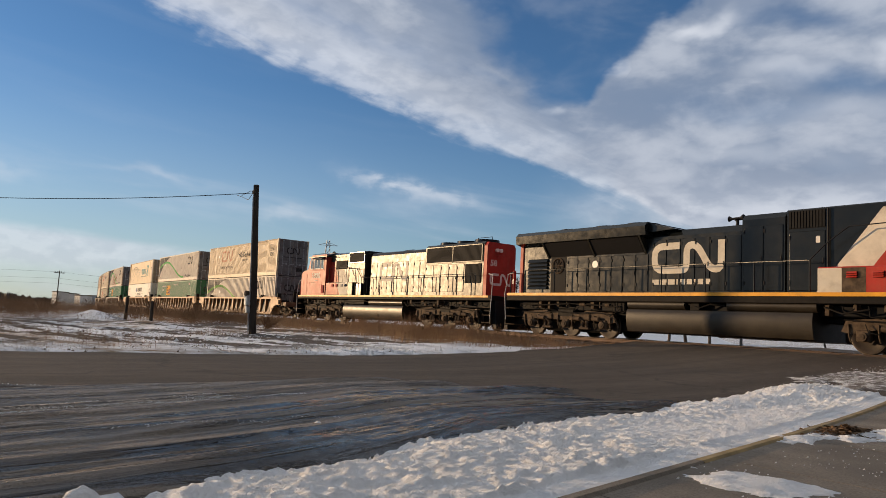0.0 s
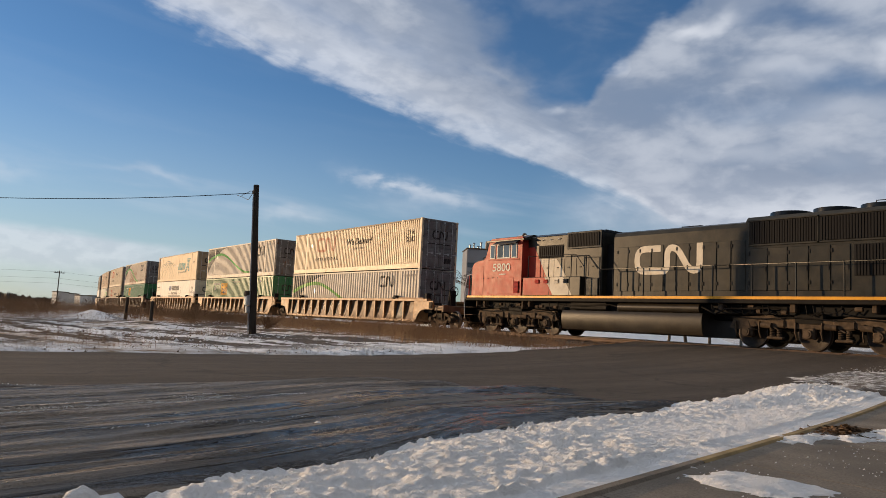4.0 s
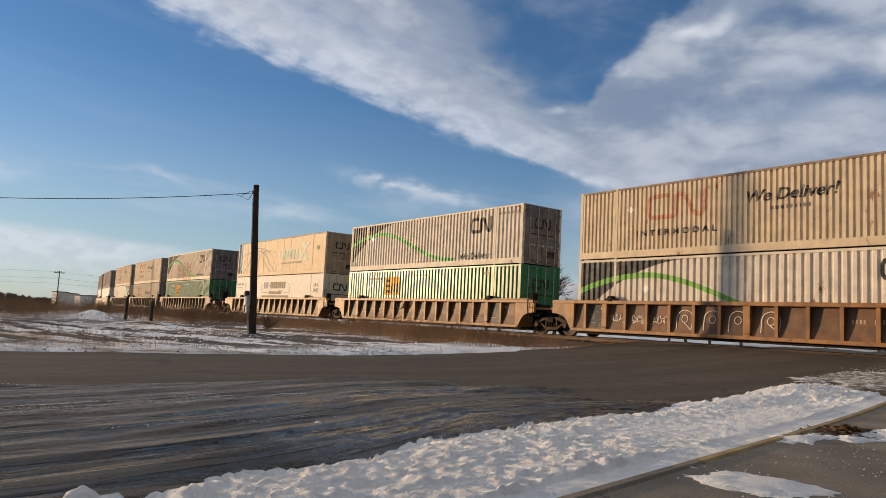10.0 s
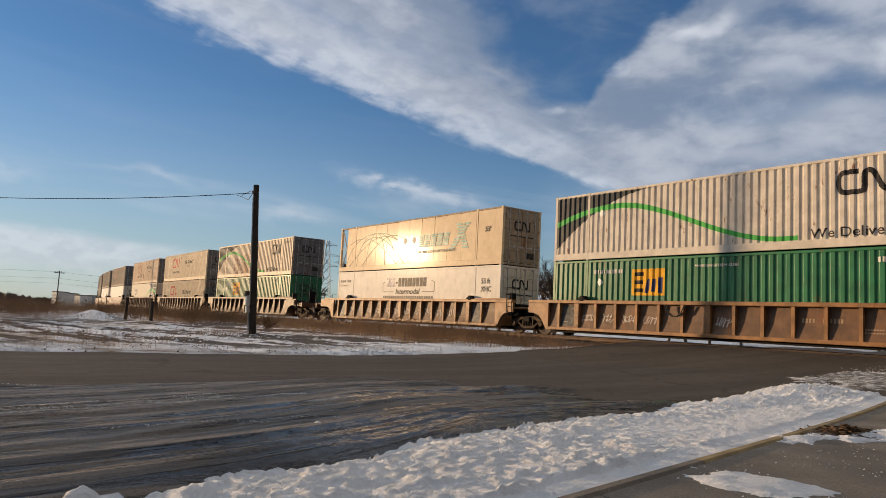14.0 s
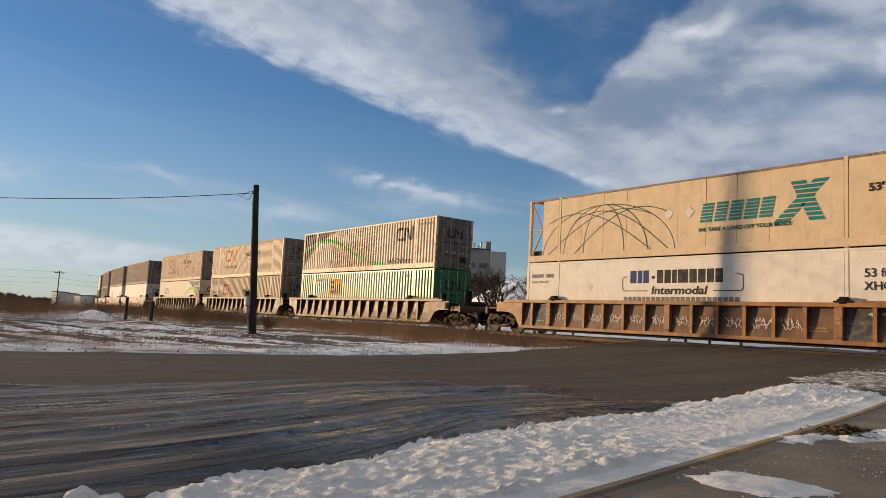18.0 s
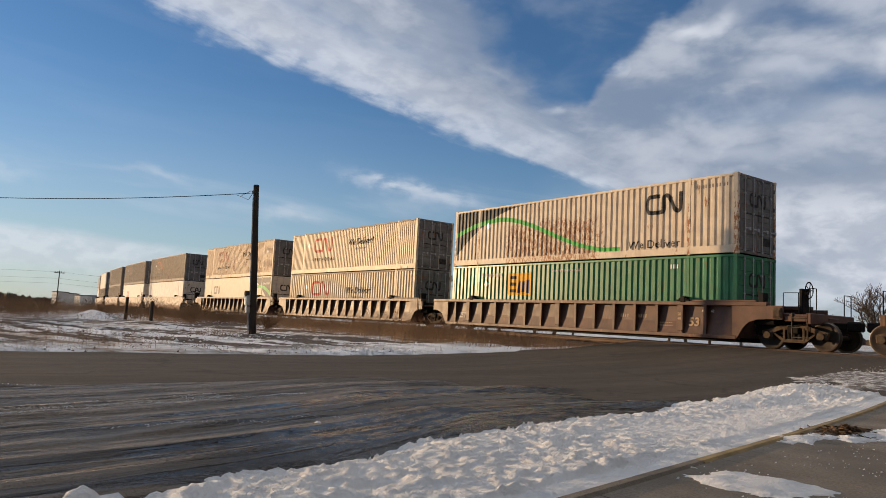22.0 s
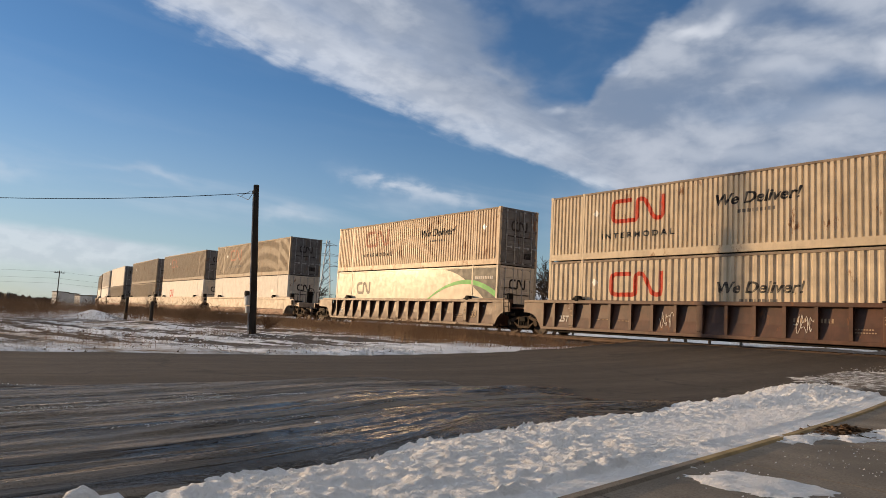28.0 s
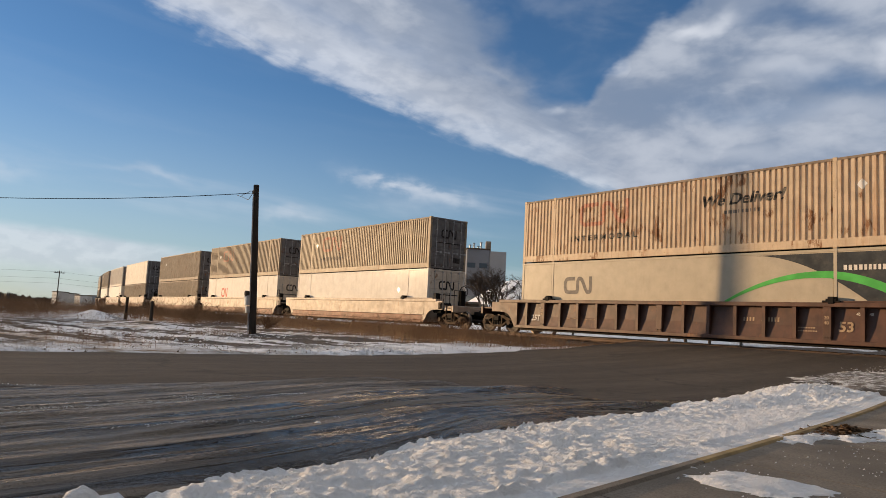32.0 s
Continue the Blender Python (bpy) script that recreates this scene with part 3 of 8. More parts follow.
    col = g.mix(g.m("MULTIPLY", g.ramp(grit, 0.52, 0.66), 0.5), col, (0.05, 0.04, 0.032))
    col = g.mix(g.m("MULTIPLY", clear, 0.95), col, (0.012, 0.011, 0.01))
    band_ = g.m("MULTIPLY", g.m("MULTIPLY", g.ramp(w, -8.5, -7.9), g.ramp(w, -6.9, -7.3)), g.ramp(y, 4.4, 3.0))
    rime = g.m("MULTIPLY", g.ramp(g.m("MULTIPLY_ADD", band_, 0.07, lines(11.0, 0.3, 14.0, 4.0)), 0.57, 0.63), g.m("MULTIPLY", g.ramp(g.m("MULTIPLY_ADD", band_, 0.2, lines(1.6, 0.35, 8.0, 4.0, 0.6)), 0.56, 0.66), g.ramp(grit, 0.4, 0.55)))
    col = g.mix(g.m("MULTIPLY", rime, 0.85), col, (0.66, 0.59, 0.52))
    g.link(col, b.inputs["Base Color"])
    g.link(g.m("ADD", g.m("MULTIPLY_ADD", g.m("MULTIPLY", clear, toward), -0.1, g.m("MULTIPLY_ADD", clear, -0.3, 0.48)), g.m("MULTIPLY", rime, 0.3), clamp=True), b.inputs["Roughness"])
    h = g.m("MULTIPLY", g.m("ADD", g.m("MULTIPLY", thin, 0.5), g.m("ADD", g.m("MULTIPLY", ropes, 0.75), g.m("MULTIPLY", grit, 0.22))), g.m("MULTIPLY_ADD", clear, -0.72, 1.0))
    g.link(g.bump(h, 1.0, 0.2), b.inputs["Normal"])
    g.link(g.m("MULTIPLY_ADD", g.m("MULTIPLY", clear, toward), 0.2, 0.3), b.inputs["Specular IOR Level"])
    M["ice"] = m

    # concrete pavement
    m = surface("worn_concrete", (0.2, 0.165, 0.127), 0.85, var=0.28, scale=0.9, grain=0.8, gscale=60, bump=0.7, dirt=(0.085, 0.068, 0.053), dirt_amount=0.75, world=True)
    M["concrete"] = m
    M["kerb_yellow"] = surface("worn_yellow_kerb_paint", (0.25, 0.175, 0.075), 0.8, var=0.25, scale=3, dirt=(0.2, 0.165, 0.125), dirt_amount=0.95, world=True)
    M["ballast"] = surface("brown_ballast", (0.15, 0.11, 0.08), 0.9, var=0.35, scale=6, grain=0.7, gscale=24, bump=1.0, dirt=(0.3, 0.26, 0.22), dirt_amount=0.3, world=True)
    M["dirt"] = surface("frozen_soil", (0.12, 0.085, 0.06), 0.92, var=0.3, scale=1.2, grain=0.5, bump=0.7, world=True)

    # open ground: snow with dry grass breaking through
    m = bpy.data.materials.new("snowy_field")
    m.use_nodes = True
    nt = m.node_tree
    g, b = chain(nt), nt.nodes["Principled BSDF"]
    p = nt.nodes.new("ShaderNodeNewGeometry").outputs["Position"]
    f = g.ramp(g.m("ADD", g.noise(p, 0.09, 6.0, 0.65), g.m("MULTIPLY", g.noise(p, 0.9, 6.0, 0.7), 0.45)), 0.72, 0.9)
    col = g.mix(f, (0.86, 0.86, 0.88), (0.24, 0.165, 0.095))
    x, y, z = g.split(p)
    # old wheel tracks across the verge
    across = g.m("MULTIPLY_ADD", x, -0.36, y)
    mud = g.noise(g.xyz(g.m("MULTIPLY", g.m("MULTIPLY_ADD", y, 0.36, x), 0.07), g.m("MULTIPLY", across, 0.55), 0.0), 1.0, 6.0, 0.62, 0.35)
    speck = g.noise(p, 3.2, 6.0, 0.7)
    near = g.ramp(x, -62.0, -40.0)
    bare = g.ramp(g.m("MULTIPLY_ADD", speck, 0.4, mud), 0.685, 0.73)
    col = g.mix(g.m("MULTIPLY", bare, g.m("MULTIPLY", g.m("MULTIPLY_ADD", near, 0.6, 0.35), g.ramp(x, -19.5, -23.5))), col, (0.075, 0.054, 0.038))
    g.link(col, b.inputs["Base Color"])
    b.inputs["Roughness"].default_value = 0.8
    b.inputs["Specular IOR Level"].default_value = 0.2
    h = g.m("ADD", g.noise(p, 2.2, 6.0, 0.65), g.m("MULTIPLY", g.noise(p, 18.0, 4.0), 0.3))
    g.link(g.bump(g.m("MULTIPLY_ADD", bare, -0.6, h), 1.0, 0.2), b.inputs["Normal"])
    M["field"] = m


ground_mats()

# ---- the ground ----
TRACK_Y, BEND_X, BEND_R = 24.6, -48.0, 650.0
ROAD_W = -17.6


def track_y(x):
    u = min(max(BEND_X - x, 0.0), 420.0)
    return TRACK_Y + BEND_R - math.sqrt(BEND_R ** 2 - u * u)


def sm(a, b, x):
    t = min(1.0, max(0.0, (x - a) / (b - a)))
    return t * t * (3 - 2 * t)


def road_z(y):
    if y < 8:
        return -0.75
    if y < 27:
        return -0.75 + 0.72 * min(1.0, (y - 8) / 15.0) ** 2
    return -0.03 - 0.36 * sm(27, 40, y)


def fbm(x, y, z=0.0, o=4):
    return noise.fractal((x, y, z), 0.9, 2.1, o)


def ground_z(x, y):
    yy = y - track_y(x) + TRACK_Y
    off = max(sm(ROAD_W, ROAD_W - 2.5, x) if x < ROAD_W else 0.0, sm(-4.0, -1.0, x) if yy > 20 else 0.0)
    wild = -0.72 + 0.30 * sm(7, 20, yy) + 0.10 * sm(20.5, 22.3, yy) if yy < 25 else -0.32 - 0.08 * sm(27, 33, yy) - 0.75 * sm(60, 90, yy)
    far = sm(60, 200, math.hypot(x, y))
    z = road_z(yy) * (1 - off) + wild * off
    z += off * (0.07 * fbm(x * 0.35, y * 0.35) + 0.035 * fbm(x * 1.3, y * 1.3, 4.0)) * (1 - 0.5 * far) if abs(yy - 24.6) > 2.6 else 0.0
    if -60 < x < ROAD_W and yy < 20:
        z += 0.075 * off * fbm((x + 0.36 * y) * 0.07, (y - 0.36 * x) * 0.9, 15.0) + 0.03 * off * fbm((x + 0.36 * y) * 0.2, (y - 0.36 * x) * 2.2, 5.0)
    # low heaps of soil and snow on the open ground
    z += 0.62 * math.exp(-((x + 54) / 2.6) ** 2 - ((y - 10.9) / 1.25) ** 2)
    z += 0.25 * math.exp(-((x + 41) / 4) ** 2 - ((y - 11.0) / 1.2) ** 2)
    z += 0.8 * math.exp(-((x + 82) / 5) ** 2 - ((y - 6.8) / 2.2) ** 2)
    return z - 0.05 - (0.04 if off < 0.5 else 0.0)


def sheet(name, xs, ys, zf, material, label, category, kind="structure", smooth=True):
    vs = [(x, y, zf(x, y)) for y in ys for x in xs]
    n = len(xs)
    fs = [(j * n + i, j * n + i + 1, (j + 1) * n + i + 1, (j + 1) * n + i) for j in range(len(ys) - 1) for i in range(n - 1)]
    me = bpy.data.meshes.new(name)
    me.from_pydata(vs, [], fs)
    me.materials.append(material)
    if smooth:
        me.polygons.foreach_set("use_smooth", [True] * len(me.polygons))
    return tagged(new(name, me), label, category, "", kind)


def steps(*spans):
    out = []
    for a, b, d in spans:
        out += list(np.arange(a, b - 1e-6, d))
    return [float(v) for v in out] + [float(spans[-1][1])]


sheet("ground", steps((-3600, -600, 300), (-600, -200, 40), (-200, -90, 6), (-90, -50, 1.2), (-50, -16, 0.3), (-16, 12, 1.0), (12, 120, 9), (120, 600, 60), (600, 3600, 300)),
      steps((-3600, -600, 300), (-600, -60, 40), (-60, -10, 4), (-10, 0, 1.0), (0, 22, 0.3), (22, 34, 0.6), (34, 80, 3), (80, 240, 16), (240, 600, 60), (600, 3600, 300)),
      ground_z, M["field"], "snow-covered open ground with dry grass and frozen mud", "ground")


def kerb_x(y):
    return -2.94 - 0.215 * (min(max(y, -6.0), 14.0) - 3.12)


sheet("road", [float(v) for v in np.linspace(0, 1, 60)], steps((-40, 0, 2), (0, 22.9, 0.5)),
      lambda u, y: 0.0, M["asphalt"], "dry brown-grey sanded asphalt road rising to the railway crossing", "road")
_road = bpy.data.objects["road"].data
for _v in _road.vertices:
    _u, _y = _v.co.x, _v.co.y
    _e = ROAD_W - 0.25 + 0.35 * fbm(0.0, _y * 0.6, 2.0)
    _x = _e + (kerb_x(_y) - _e) * _u
    _v.co = (_x, _y, road_z(_y) + 0.006 * fbm(_x * 0.8, _y * 0.2))

# crossing surface: planks and asphalt between and beside the rails
sheet("road_far", [float(v) for v in np.linspace(-16.0, -3.0, 20)], steps((26.4, 60, 1.0)), lambda x, y: road_z(y), M["asphalt"], "asphalt road running on beyond the railway", "road")


sheet("gravel_yard", steps((-70, 30, 1.0)), steps((27.6, 62, 1.0)), lambda x, y: ground_z(x, y) + 0.045 + 0.03 * fbm(x * 0.6, y * 0.6) + (0.34 * sm(-27, -20, x) + 0.3 * max(0.0, fbm(x * 0.3, 1.0, 2.0))) * math.exp(-((y - 42) / 3.5) ** 2) - (0.3 if y > 61 or x < -69 or x > 29 else 0.0), M["dirt"], "frozen gravel yard beyond the railway", "ground")


def crossing():
    ob = thing("level_crossing", "worn timber and asphalt level crossing between the rails", "crossing", "", "structure")
    for i, (a, b) in enumerate(((22.9, 23.80), (23.98, 25.22), (25.40, 26.4))):
        w = (b - a) / (3 if i == 1 else 2)
        k = 0
        while a + k * w < b - 0.01:
            x = -17.9
            while x < -3.2:
                l = 2.4 + 0.4 * noise.random()
                part("plank", Shape().box(x, min(x + l, -3.0), a + k * w + 0.01, a + (k + 1) * w - 0.01, -0.25, -0.012 - 0.012 * noise.random(), 0.012), M["tie"], ob)
                x += l + 0.015
            k += 1


crossing()


def bank_x(y):
    pts = [(-6, -3.9), (0.6, -4.2), (1.0, -4.3), (1.4, -4.45), (2.0, -4.75), (2.9, -5.0), (3.6, -5.25), (4.4, -5.5), (5.5, -5.95), (6.6, -6.15), (8.4, -6.45), (10, -6.85), (12, -7.2), (14.2, -7.3), (16.0, -6.4), (18, -5.5)]
    for (a, p), (b, q) in zip(pts, pts[1:]):
        if y <= b:
            return p + (q - p) * max(0.0, (y - a) / (b - a))
    return pts[-1][1]


def rut_x(x, y):
    """Across the frozen wheel tracks, which swing toward the crossing."""
    q = min(max(y, 0.0), 5.2)
    return x + 0.15 * q + 0.04 * q * q + 0.12 * max(0.0, y - 5.2)


def ice_edge(y):
    return -10.5 + 0.4 * math.sin(y * 0.6) + 2.2 * sm(6.0, 9.6, y)


def ice_z(x, y):
    w = rut_x(x, y)
    n = fbm(w * 1.7, y * 0.45, 9.0)
    tongue = fbm(w * 2.1, y * 0.05, 19.0, 3)
    inside = min(sm(-0.7, 0.5, x - ice_edge(y) + 0.9 * tongue), sm(0.2, -2.2, y - 9.0 - 2.4 * tongue))
    inside *= sm(bank_x(y) + 0.35, bank_x(y) - 0.1, x)
    w += 0.05 * n
    rut = 0.024 * fbm(w * 0.9, y * 0.06, 3.0, 3) + 0.02 * fbm(w * 2.3, y * 0.09, 13.0, 2) + 0.007 * fbm(w * 5.5, y * 0.16, 7.0, 2)
    deep = -0.035 * math.exp(-((w + 5.66) / 0.2) ** 2) - 0.025 * math.exp(-((w + 6.4) / 0.18) ** 2) - 0.022 * math.exp(-((w + 7.5) / 0.2) ** 2) + 0.02 * math.exp(-((w + 5.25) / 0.14) ** 2) - 0.022 * math.exp(-((w + 4.75) / 0.13) ** 2)
    s = 3.2 * fbm(w * 1.5, y * 0.07, 21.0, 3)
    shelf = 0.02 * (math.floor(s) + sm(0.78, 1.0, s - math.floor(s)) - s * 0.9)
    h = rut + deep * (0.75 + 0.6 * n) + shelf
    return road_z(y) - 0.05 * (1 - inside) + inside * (0.015 + max(0.0, 0.07 + h) + 0.007 * fbm(w * 11, y * 2.6, 4.0, 3))


sheet("road_ice", steps((-13.0, -8.0, 0.035), (-8.0, -4.0, 0.022)), steps((-5.0, 0.0, 0.25), (0.0, 11.4, 0.08)), ice_z, M["ice"], "dark glossy frozen ruts of ice along the road", "ice")


def bank_z(x, y):
    a, b = bank_x(y), kerb_x(y)
    n = fbm(x * 0.9, y * 0.9, 11.0)
    m = fbm(x * 3.2, y * 3.2, 6.0)
    u = (x - a + 0.3 * n + 0.08 * m) / max(0.4, b - a)
    clods = noise.turbulence((x * 5.2 + 0.5 * n, y * 4.6, 3.0), 5, True)
    small = max(0.0, noise.noise((x * 10.5, y * 9.5, 1.0)) - 0.05)
    crest = max(0.0, 0.35 - abs(noise.noise((x * 2.1 + 0.5 * m, y * 2.1, 8.0)))) * 2.0
    rim = sm(-0.02, 0.10, u)
    c = min(max(u, 0.0), 1.0)
    calm = sm(0.42, 0.6, u) * sm(4.5, 6.5, y) * sm(11.5, 9.0, y)
    h = 0.012 + 0.14 * c + 0.02 * math.exp(-((u - 0.3 - 0.1 * n) / 0.14) ** 2)
    h += (1 - 0.85 * calm) * (0.016 * n + 0.014 * m + 0.036 * (clods - 0.45) + 0.035 * small + 0.012 * crest) * sm(0.0, 0.25, u) + (1 - 0.6 * calm) * (0.016 * fbm(x * 6, y * 7, 2.0) + 0.024 * fbm(x * 17, y * 19, 5.0, 3))
    h += 0.13 * math.exp(-((y - 13.2) / 1.2) ** 2 - ((x + 6.4) / 0.7) ** 2) - 0.08 * math.exp(-((y - 11.6) / 0.7) ** 2 - ((x + 5.7) / 0.6) ** 2)
    end = sm(14.9, 13.3, y + 0.8 * n)
    if x > b + 0.05:
        return road_z(y) - 0.1
    if x > b - 0.25:
        h = min(h, 0.128 - 0.02 * abs(m))
    return road_z(y) - 0.06 + rim * end * (0.06 + max(0.02, h))


sheet("snow_bank", steps((-8.6, -6.4, 0.045), (-6.4, -2.6, 0.026)), steps((-3.0, 0.8, 0.12), (0.8, 9.0, 0.03), (9.0, 14.5, 0.05), (14.5, 17.5, 0.08)),
      lambda x, y: bank_z(x, y), M["snow"], "lumpy crusted snow bank ploughed along the kerb", "snow bank")


def kerb():
    ob = thing("kerb", "concrete kerb with worn yellow paint beside the snow", "kerb", "", "structure")
    for i in range(10):
        y0, y1 = -3.0 + i * 2.0, -1.0 + i * 2.0 - 0.012
        x0, x1, z0, z1 = kerb_x(y0), kerb_x(y1), road_z(y0), road_z(y1)
        s = Shape()
        prof = [(-0.0, -0.2), (0.0, 0.10), (0.025, 0.135), (0.1, 0.14), (0.118, 0.122), (0.118, -0.2)]
        vs = [(x0 + a, y0, z0 + h) for a, h in prof] + [(x1 + a, y1, z1 + h) for a, h in prof]
        n = len(prof)
        s.add(vs, [(j, (j + 1) % n, n + (j + 1) % n, n + j) for j in range(n)] + [tuple(range(n)), tuple(range(n, 2 * n))])
        part("kerb_stone", s, M["kerb_yellow"] if y0 > 3.0 else M["concrete"], ob)


kerb()


def pavement():
    ob = thing("pavement", "grey-brown concrete pavement slabs with dusty joints", "pavement", "", "structure")
    for i in range(11):
        y0, y1 = -4.2 + i * 1.9, -4.2 + (i + 1) * 1.9 - 0.014
        for j in range(4):
            a, b = j * 1.6, (j + 1) * 1.6 - 0.014
            s = Shape()
            vs = []
            for dz in (-0.15, 0.0):
                for y, u in ((y0, a), (y0, b), (y1, b), (y1, a)):
                    vs.append((kerb_x(y) + 0.122 + u, y, road_z(y) + 0.122 + dz))
            s.add(vs, [(0, 1, 2, 3), (4, 5, 6, 7), (0, 1, 5, 4), (1, 2, 6, 5), (2, 3, 7, 6), (3, 0, 4, 7)])
            part("paving_slab", s, M["concrete"], ob)


pavement()


def patch(name, cx, cy, rx, ry, h, seed, material, label, category, base=0.118, step=0.03):
    """A low irregular heap that thins out to nothing."""
    def z(x, y):
        d = math.hypot((x - cx) / rx, (y - cy) / ry) + 0.55 * fbm(x * 1.3, y * 1.3, seed) + 0.24 * fbm(x * 6, y * 6, seed) + 0.1 * fbm(x * 25, y * 25, seed)
        return road_z(y) + base - 0.03 + sm(1.05, 0.75, d) * (0.034 + h * sm(1.0, 0.2, d) + 0.35 * h * fbm(x * 4, y * 4, seed + 1))
    return sheet(name, steps((cx - rx * 1.5, cx + rx * 1.5, step)), steps((cy - ry * 1.5, cy + ry * 1.5, step)), z, material, label, category, kind="")


patch("snow_patch", -2.64, 4.58, 0.62, 0.45, 0.022, 44.0, M["snow"], "thin snow patch melting on the pavement", "snow")
patch("snow_patch", -3.6, 7.25, 0.36, 0.6, 0.04, 8.0, M["snow"], "thin wind-packed snow lying on the pavement", "snow")
patch("snow_patch", -3.2, 8.7, 0.36, 0.9, 0.06, 5.0, M["snow"], "thin wind-packed snow lying on the pavement", "snow")
patch("snow_crust", -7.0, 17.6, 1.5, 2.4, 0.03, 12.0, M["snow_dirty"], "dirty crust of snow on the road edge", "snow", base=0.005, step=0.08)
patch("snow_lump", -4.22, 0.88, 0.1, 0.14, 0.045, 5.0, M["snow"], "small heap of crusted snow on the road ice", "snow", base=0.085, step=0.012)
patch("snow_lump", -6.25, 3.32, 0.07, 0.045, 0.035, 2.0, M["snow"], "small lump of snow on the road ice", "snow", base=0.05, step=0.012)


def crumbs(name, lines, count, spread, size, material, label, category, base):
    """Small lumps strewn along lines on the ground."""
    rnd = random.Random(len(name) * 7 + count)
    s = Shape()
    for (x0, y0), (x1, y1), share in lines:
        for i in range(int(count * share)):
            t = rnd.random()
            x, y = x0 + (x1 - x0) * t + rnd.gauss(0, spread) + 0.12 * fbm(t * 5, x0), y0 + (y1 - y0) * t + rnd.gauss(0, spread)
            if fbm(x * 2.2, y * 1.2, 5.0) < -0.12:
                continue
            z = base(x, y)
            r = size * rnd.uniform(0.3, 1.0) ** 2 + 0.003
            q = [rnd.uniform(0.6, 1.4) * r for _ in range(5)]
            s.add([(x + q[0], y, z - 0.3 * r), (x, y + q[1], z - 0.3 * r), (x - q[2], y, z - 0.3 * r), (x, y - q[3], z - 0.3 * r), (x + 0.3 * q[0], y, z + 0.7 * q[4])], [(0, 1, 4), (1, 2, 4), (2, 3, 4), (3, 0, 4)])
    return solid(name, s, material, label, category, "", "stuff")


crumbs("ice_crumbs", [((-7.5, 0.4), (-8.4, 3.4), 0.3), ((-7.9, 0.5), (-8.7, 3.2), 0.25), ((-8.2, 1.8), (-8.6, 4.4), 0.3), ((-6.15, 0.7), (-6.85, 4.6), 0.08), ((-10.3, 0.8), (-10.9, 6.0), 0.1), ((-11.0, 5.6), (-10.9, 7.2), 0.2), ((-5.0, 3.4), (-6.3, 8.6), 0.3)],
       2600, 0.022, 0.0075, M["snow"], "crumbs of broken ice and snow along the ruts", "snow", lambda x, y: ice_z(x, y) + 0.003)
crumbs("pavement_snow", [((-3.0, 7.6), (-2.6, 5.6), 0.5), ((-3.3, 5.2), (-2.2, 4.4), 0.5), ((-2.4, 7.4), (-2.2, 6.2), 0.3)], 260, 0.24, 0.012, M["snow"], "scattered crumbs of snow on the pavement", "snow", lambda x, y: road_z(y) + 0.122)
crumbs("snow_clods", [((-6.9, 10.6), (-7.0, 13.6), 0.6), ((-5.6, 12.2), (-6.6, 13.8), 0.4), ((-5.0, 2.6), (-5.7, 6.0), 0.3)], 420, 0.2, 0.05, M["snow"], "loose clods of ploughed snow on the bank", "snow", lambda x, y: bank_z(x, y) + 0.006)
crumbs("field_clods", [((-18.4, 2.0), (-19.5, 13.5), 0.2), ((-21, 4), (-23.5, 15), 0.4), ((-27, 6), (-31, 14), 0.35)], 600, 0.9, 0.045, M["dirt"], "dark frozen clods of soil on the snowy verge", "soil", lambda x, y: ground_z(x, y) + 0.01)
crumbs("verge_lumps", [((-18.2, 8.0), (-19.0, 14.5), 0.6), ((-20, 10), (-22.5, 15), 0.4), ((-25, 7), (-29, 13), 0.2)], 500, 0.6, 0.09, M["snow"], "rough lumps of ploughed snow on the verge", "snow", lambda x, y: ground_z(x, y) + 0.015)
crumbs("crust_lumps", [((-7.2, 14.4), (-8.0, 20.6), 0.5), ((-6.6, 15.4), (-7.4, 20.0), 0.5)], 1100, 0.35, 0.026, M["snow_dirty"], "thin broken crust of dirty snow along the road edge", "snow", lambda x, y: road_z(y) + 0.008)


def litter():
    """Dry leaves blown together on the pavement."""
    s = Shape()
    rnd = random.Random(5)
    for i in range(520):
        a, r = rnd.uniform(0, 6.283), abs(rnd.gauss(0, 0.5))
        x, y = -3.62 + 0.28 * r * math.cos(a), 8.2 + 0.6 * r * math.sin(a)
        z = road_z(y) + 0.13 + 0.07 * max(0.0, 1 - r) * rnd.random()
        l, w, t, k = rnd.uniform(0.02, 0.05), rnd.uniform(0.008, 0.02), rnd.uniform(0, 6.28), rnd.uniform(-0.02, 0.03)
        c, n = math.cos(t), math.sin(t)
        s.add([(x - l * c, y - l * n, z), (x + w * n, y - w * c, z + k), (x + l * c, y + l * n, z + 0.01), (x - w * n, y + w * c, z + 0.012)], [(0, 1, 2), (0, 2, 3)])
    solid("leaf_litter", s, M["leaf"], "heap of dry brown leaves and stems on the pavement", "leaves", "", "stuff")


litter()


# ---- the railway ----
def line_pose(s):
    """A point of the track's middle line and its heading, s metres along it."""
    if s >= BEND_X:
        return s, TRACK_Y, 0.0
    th = (BEND_X - s) / BEND_R
    return BEND_X - BEND_R * math.sin(th), TRACK_Y + BEND_R * (1 - math.cos(th)), -th


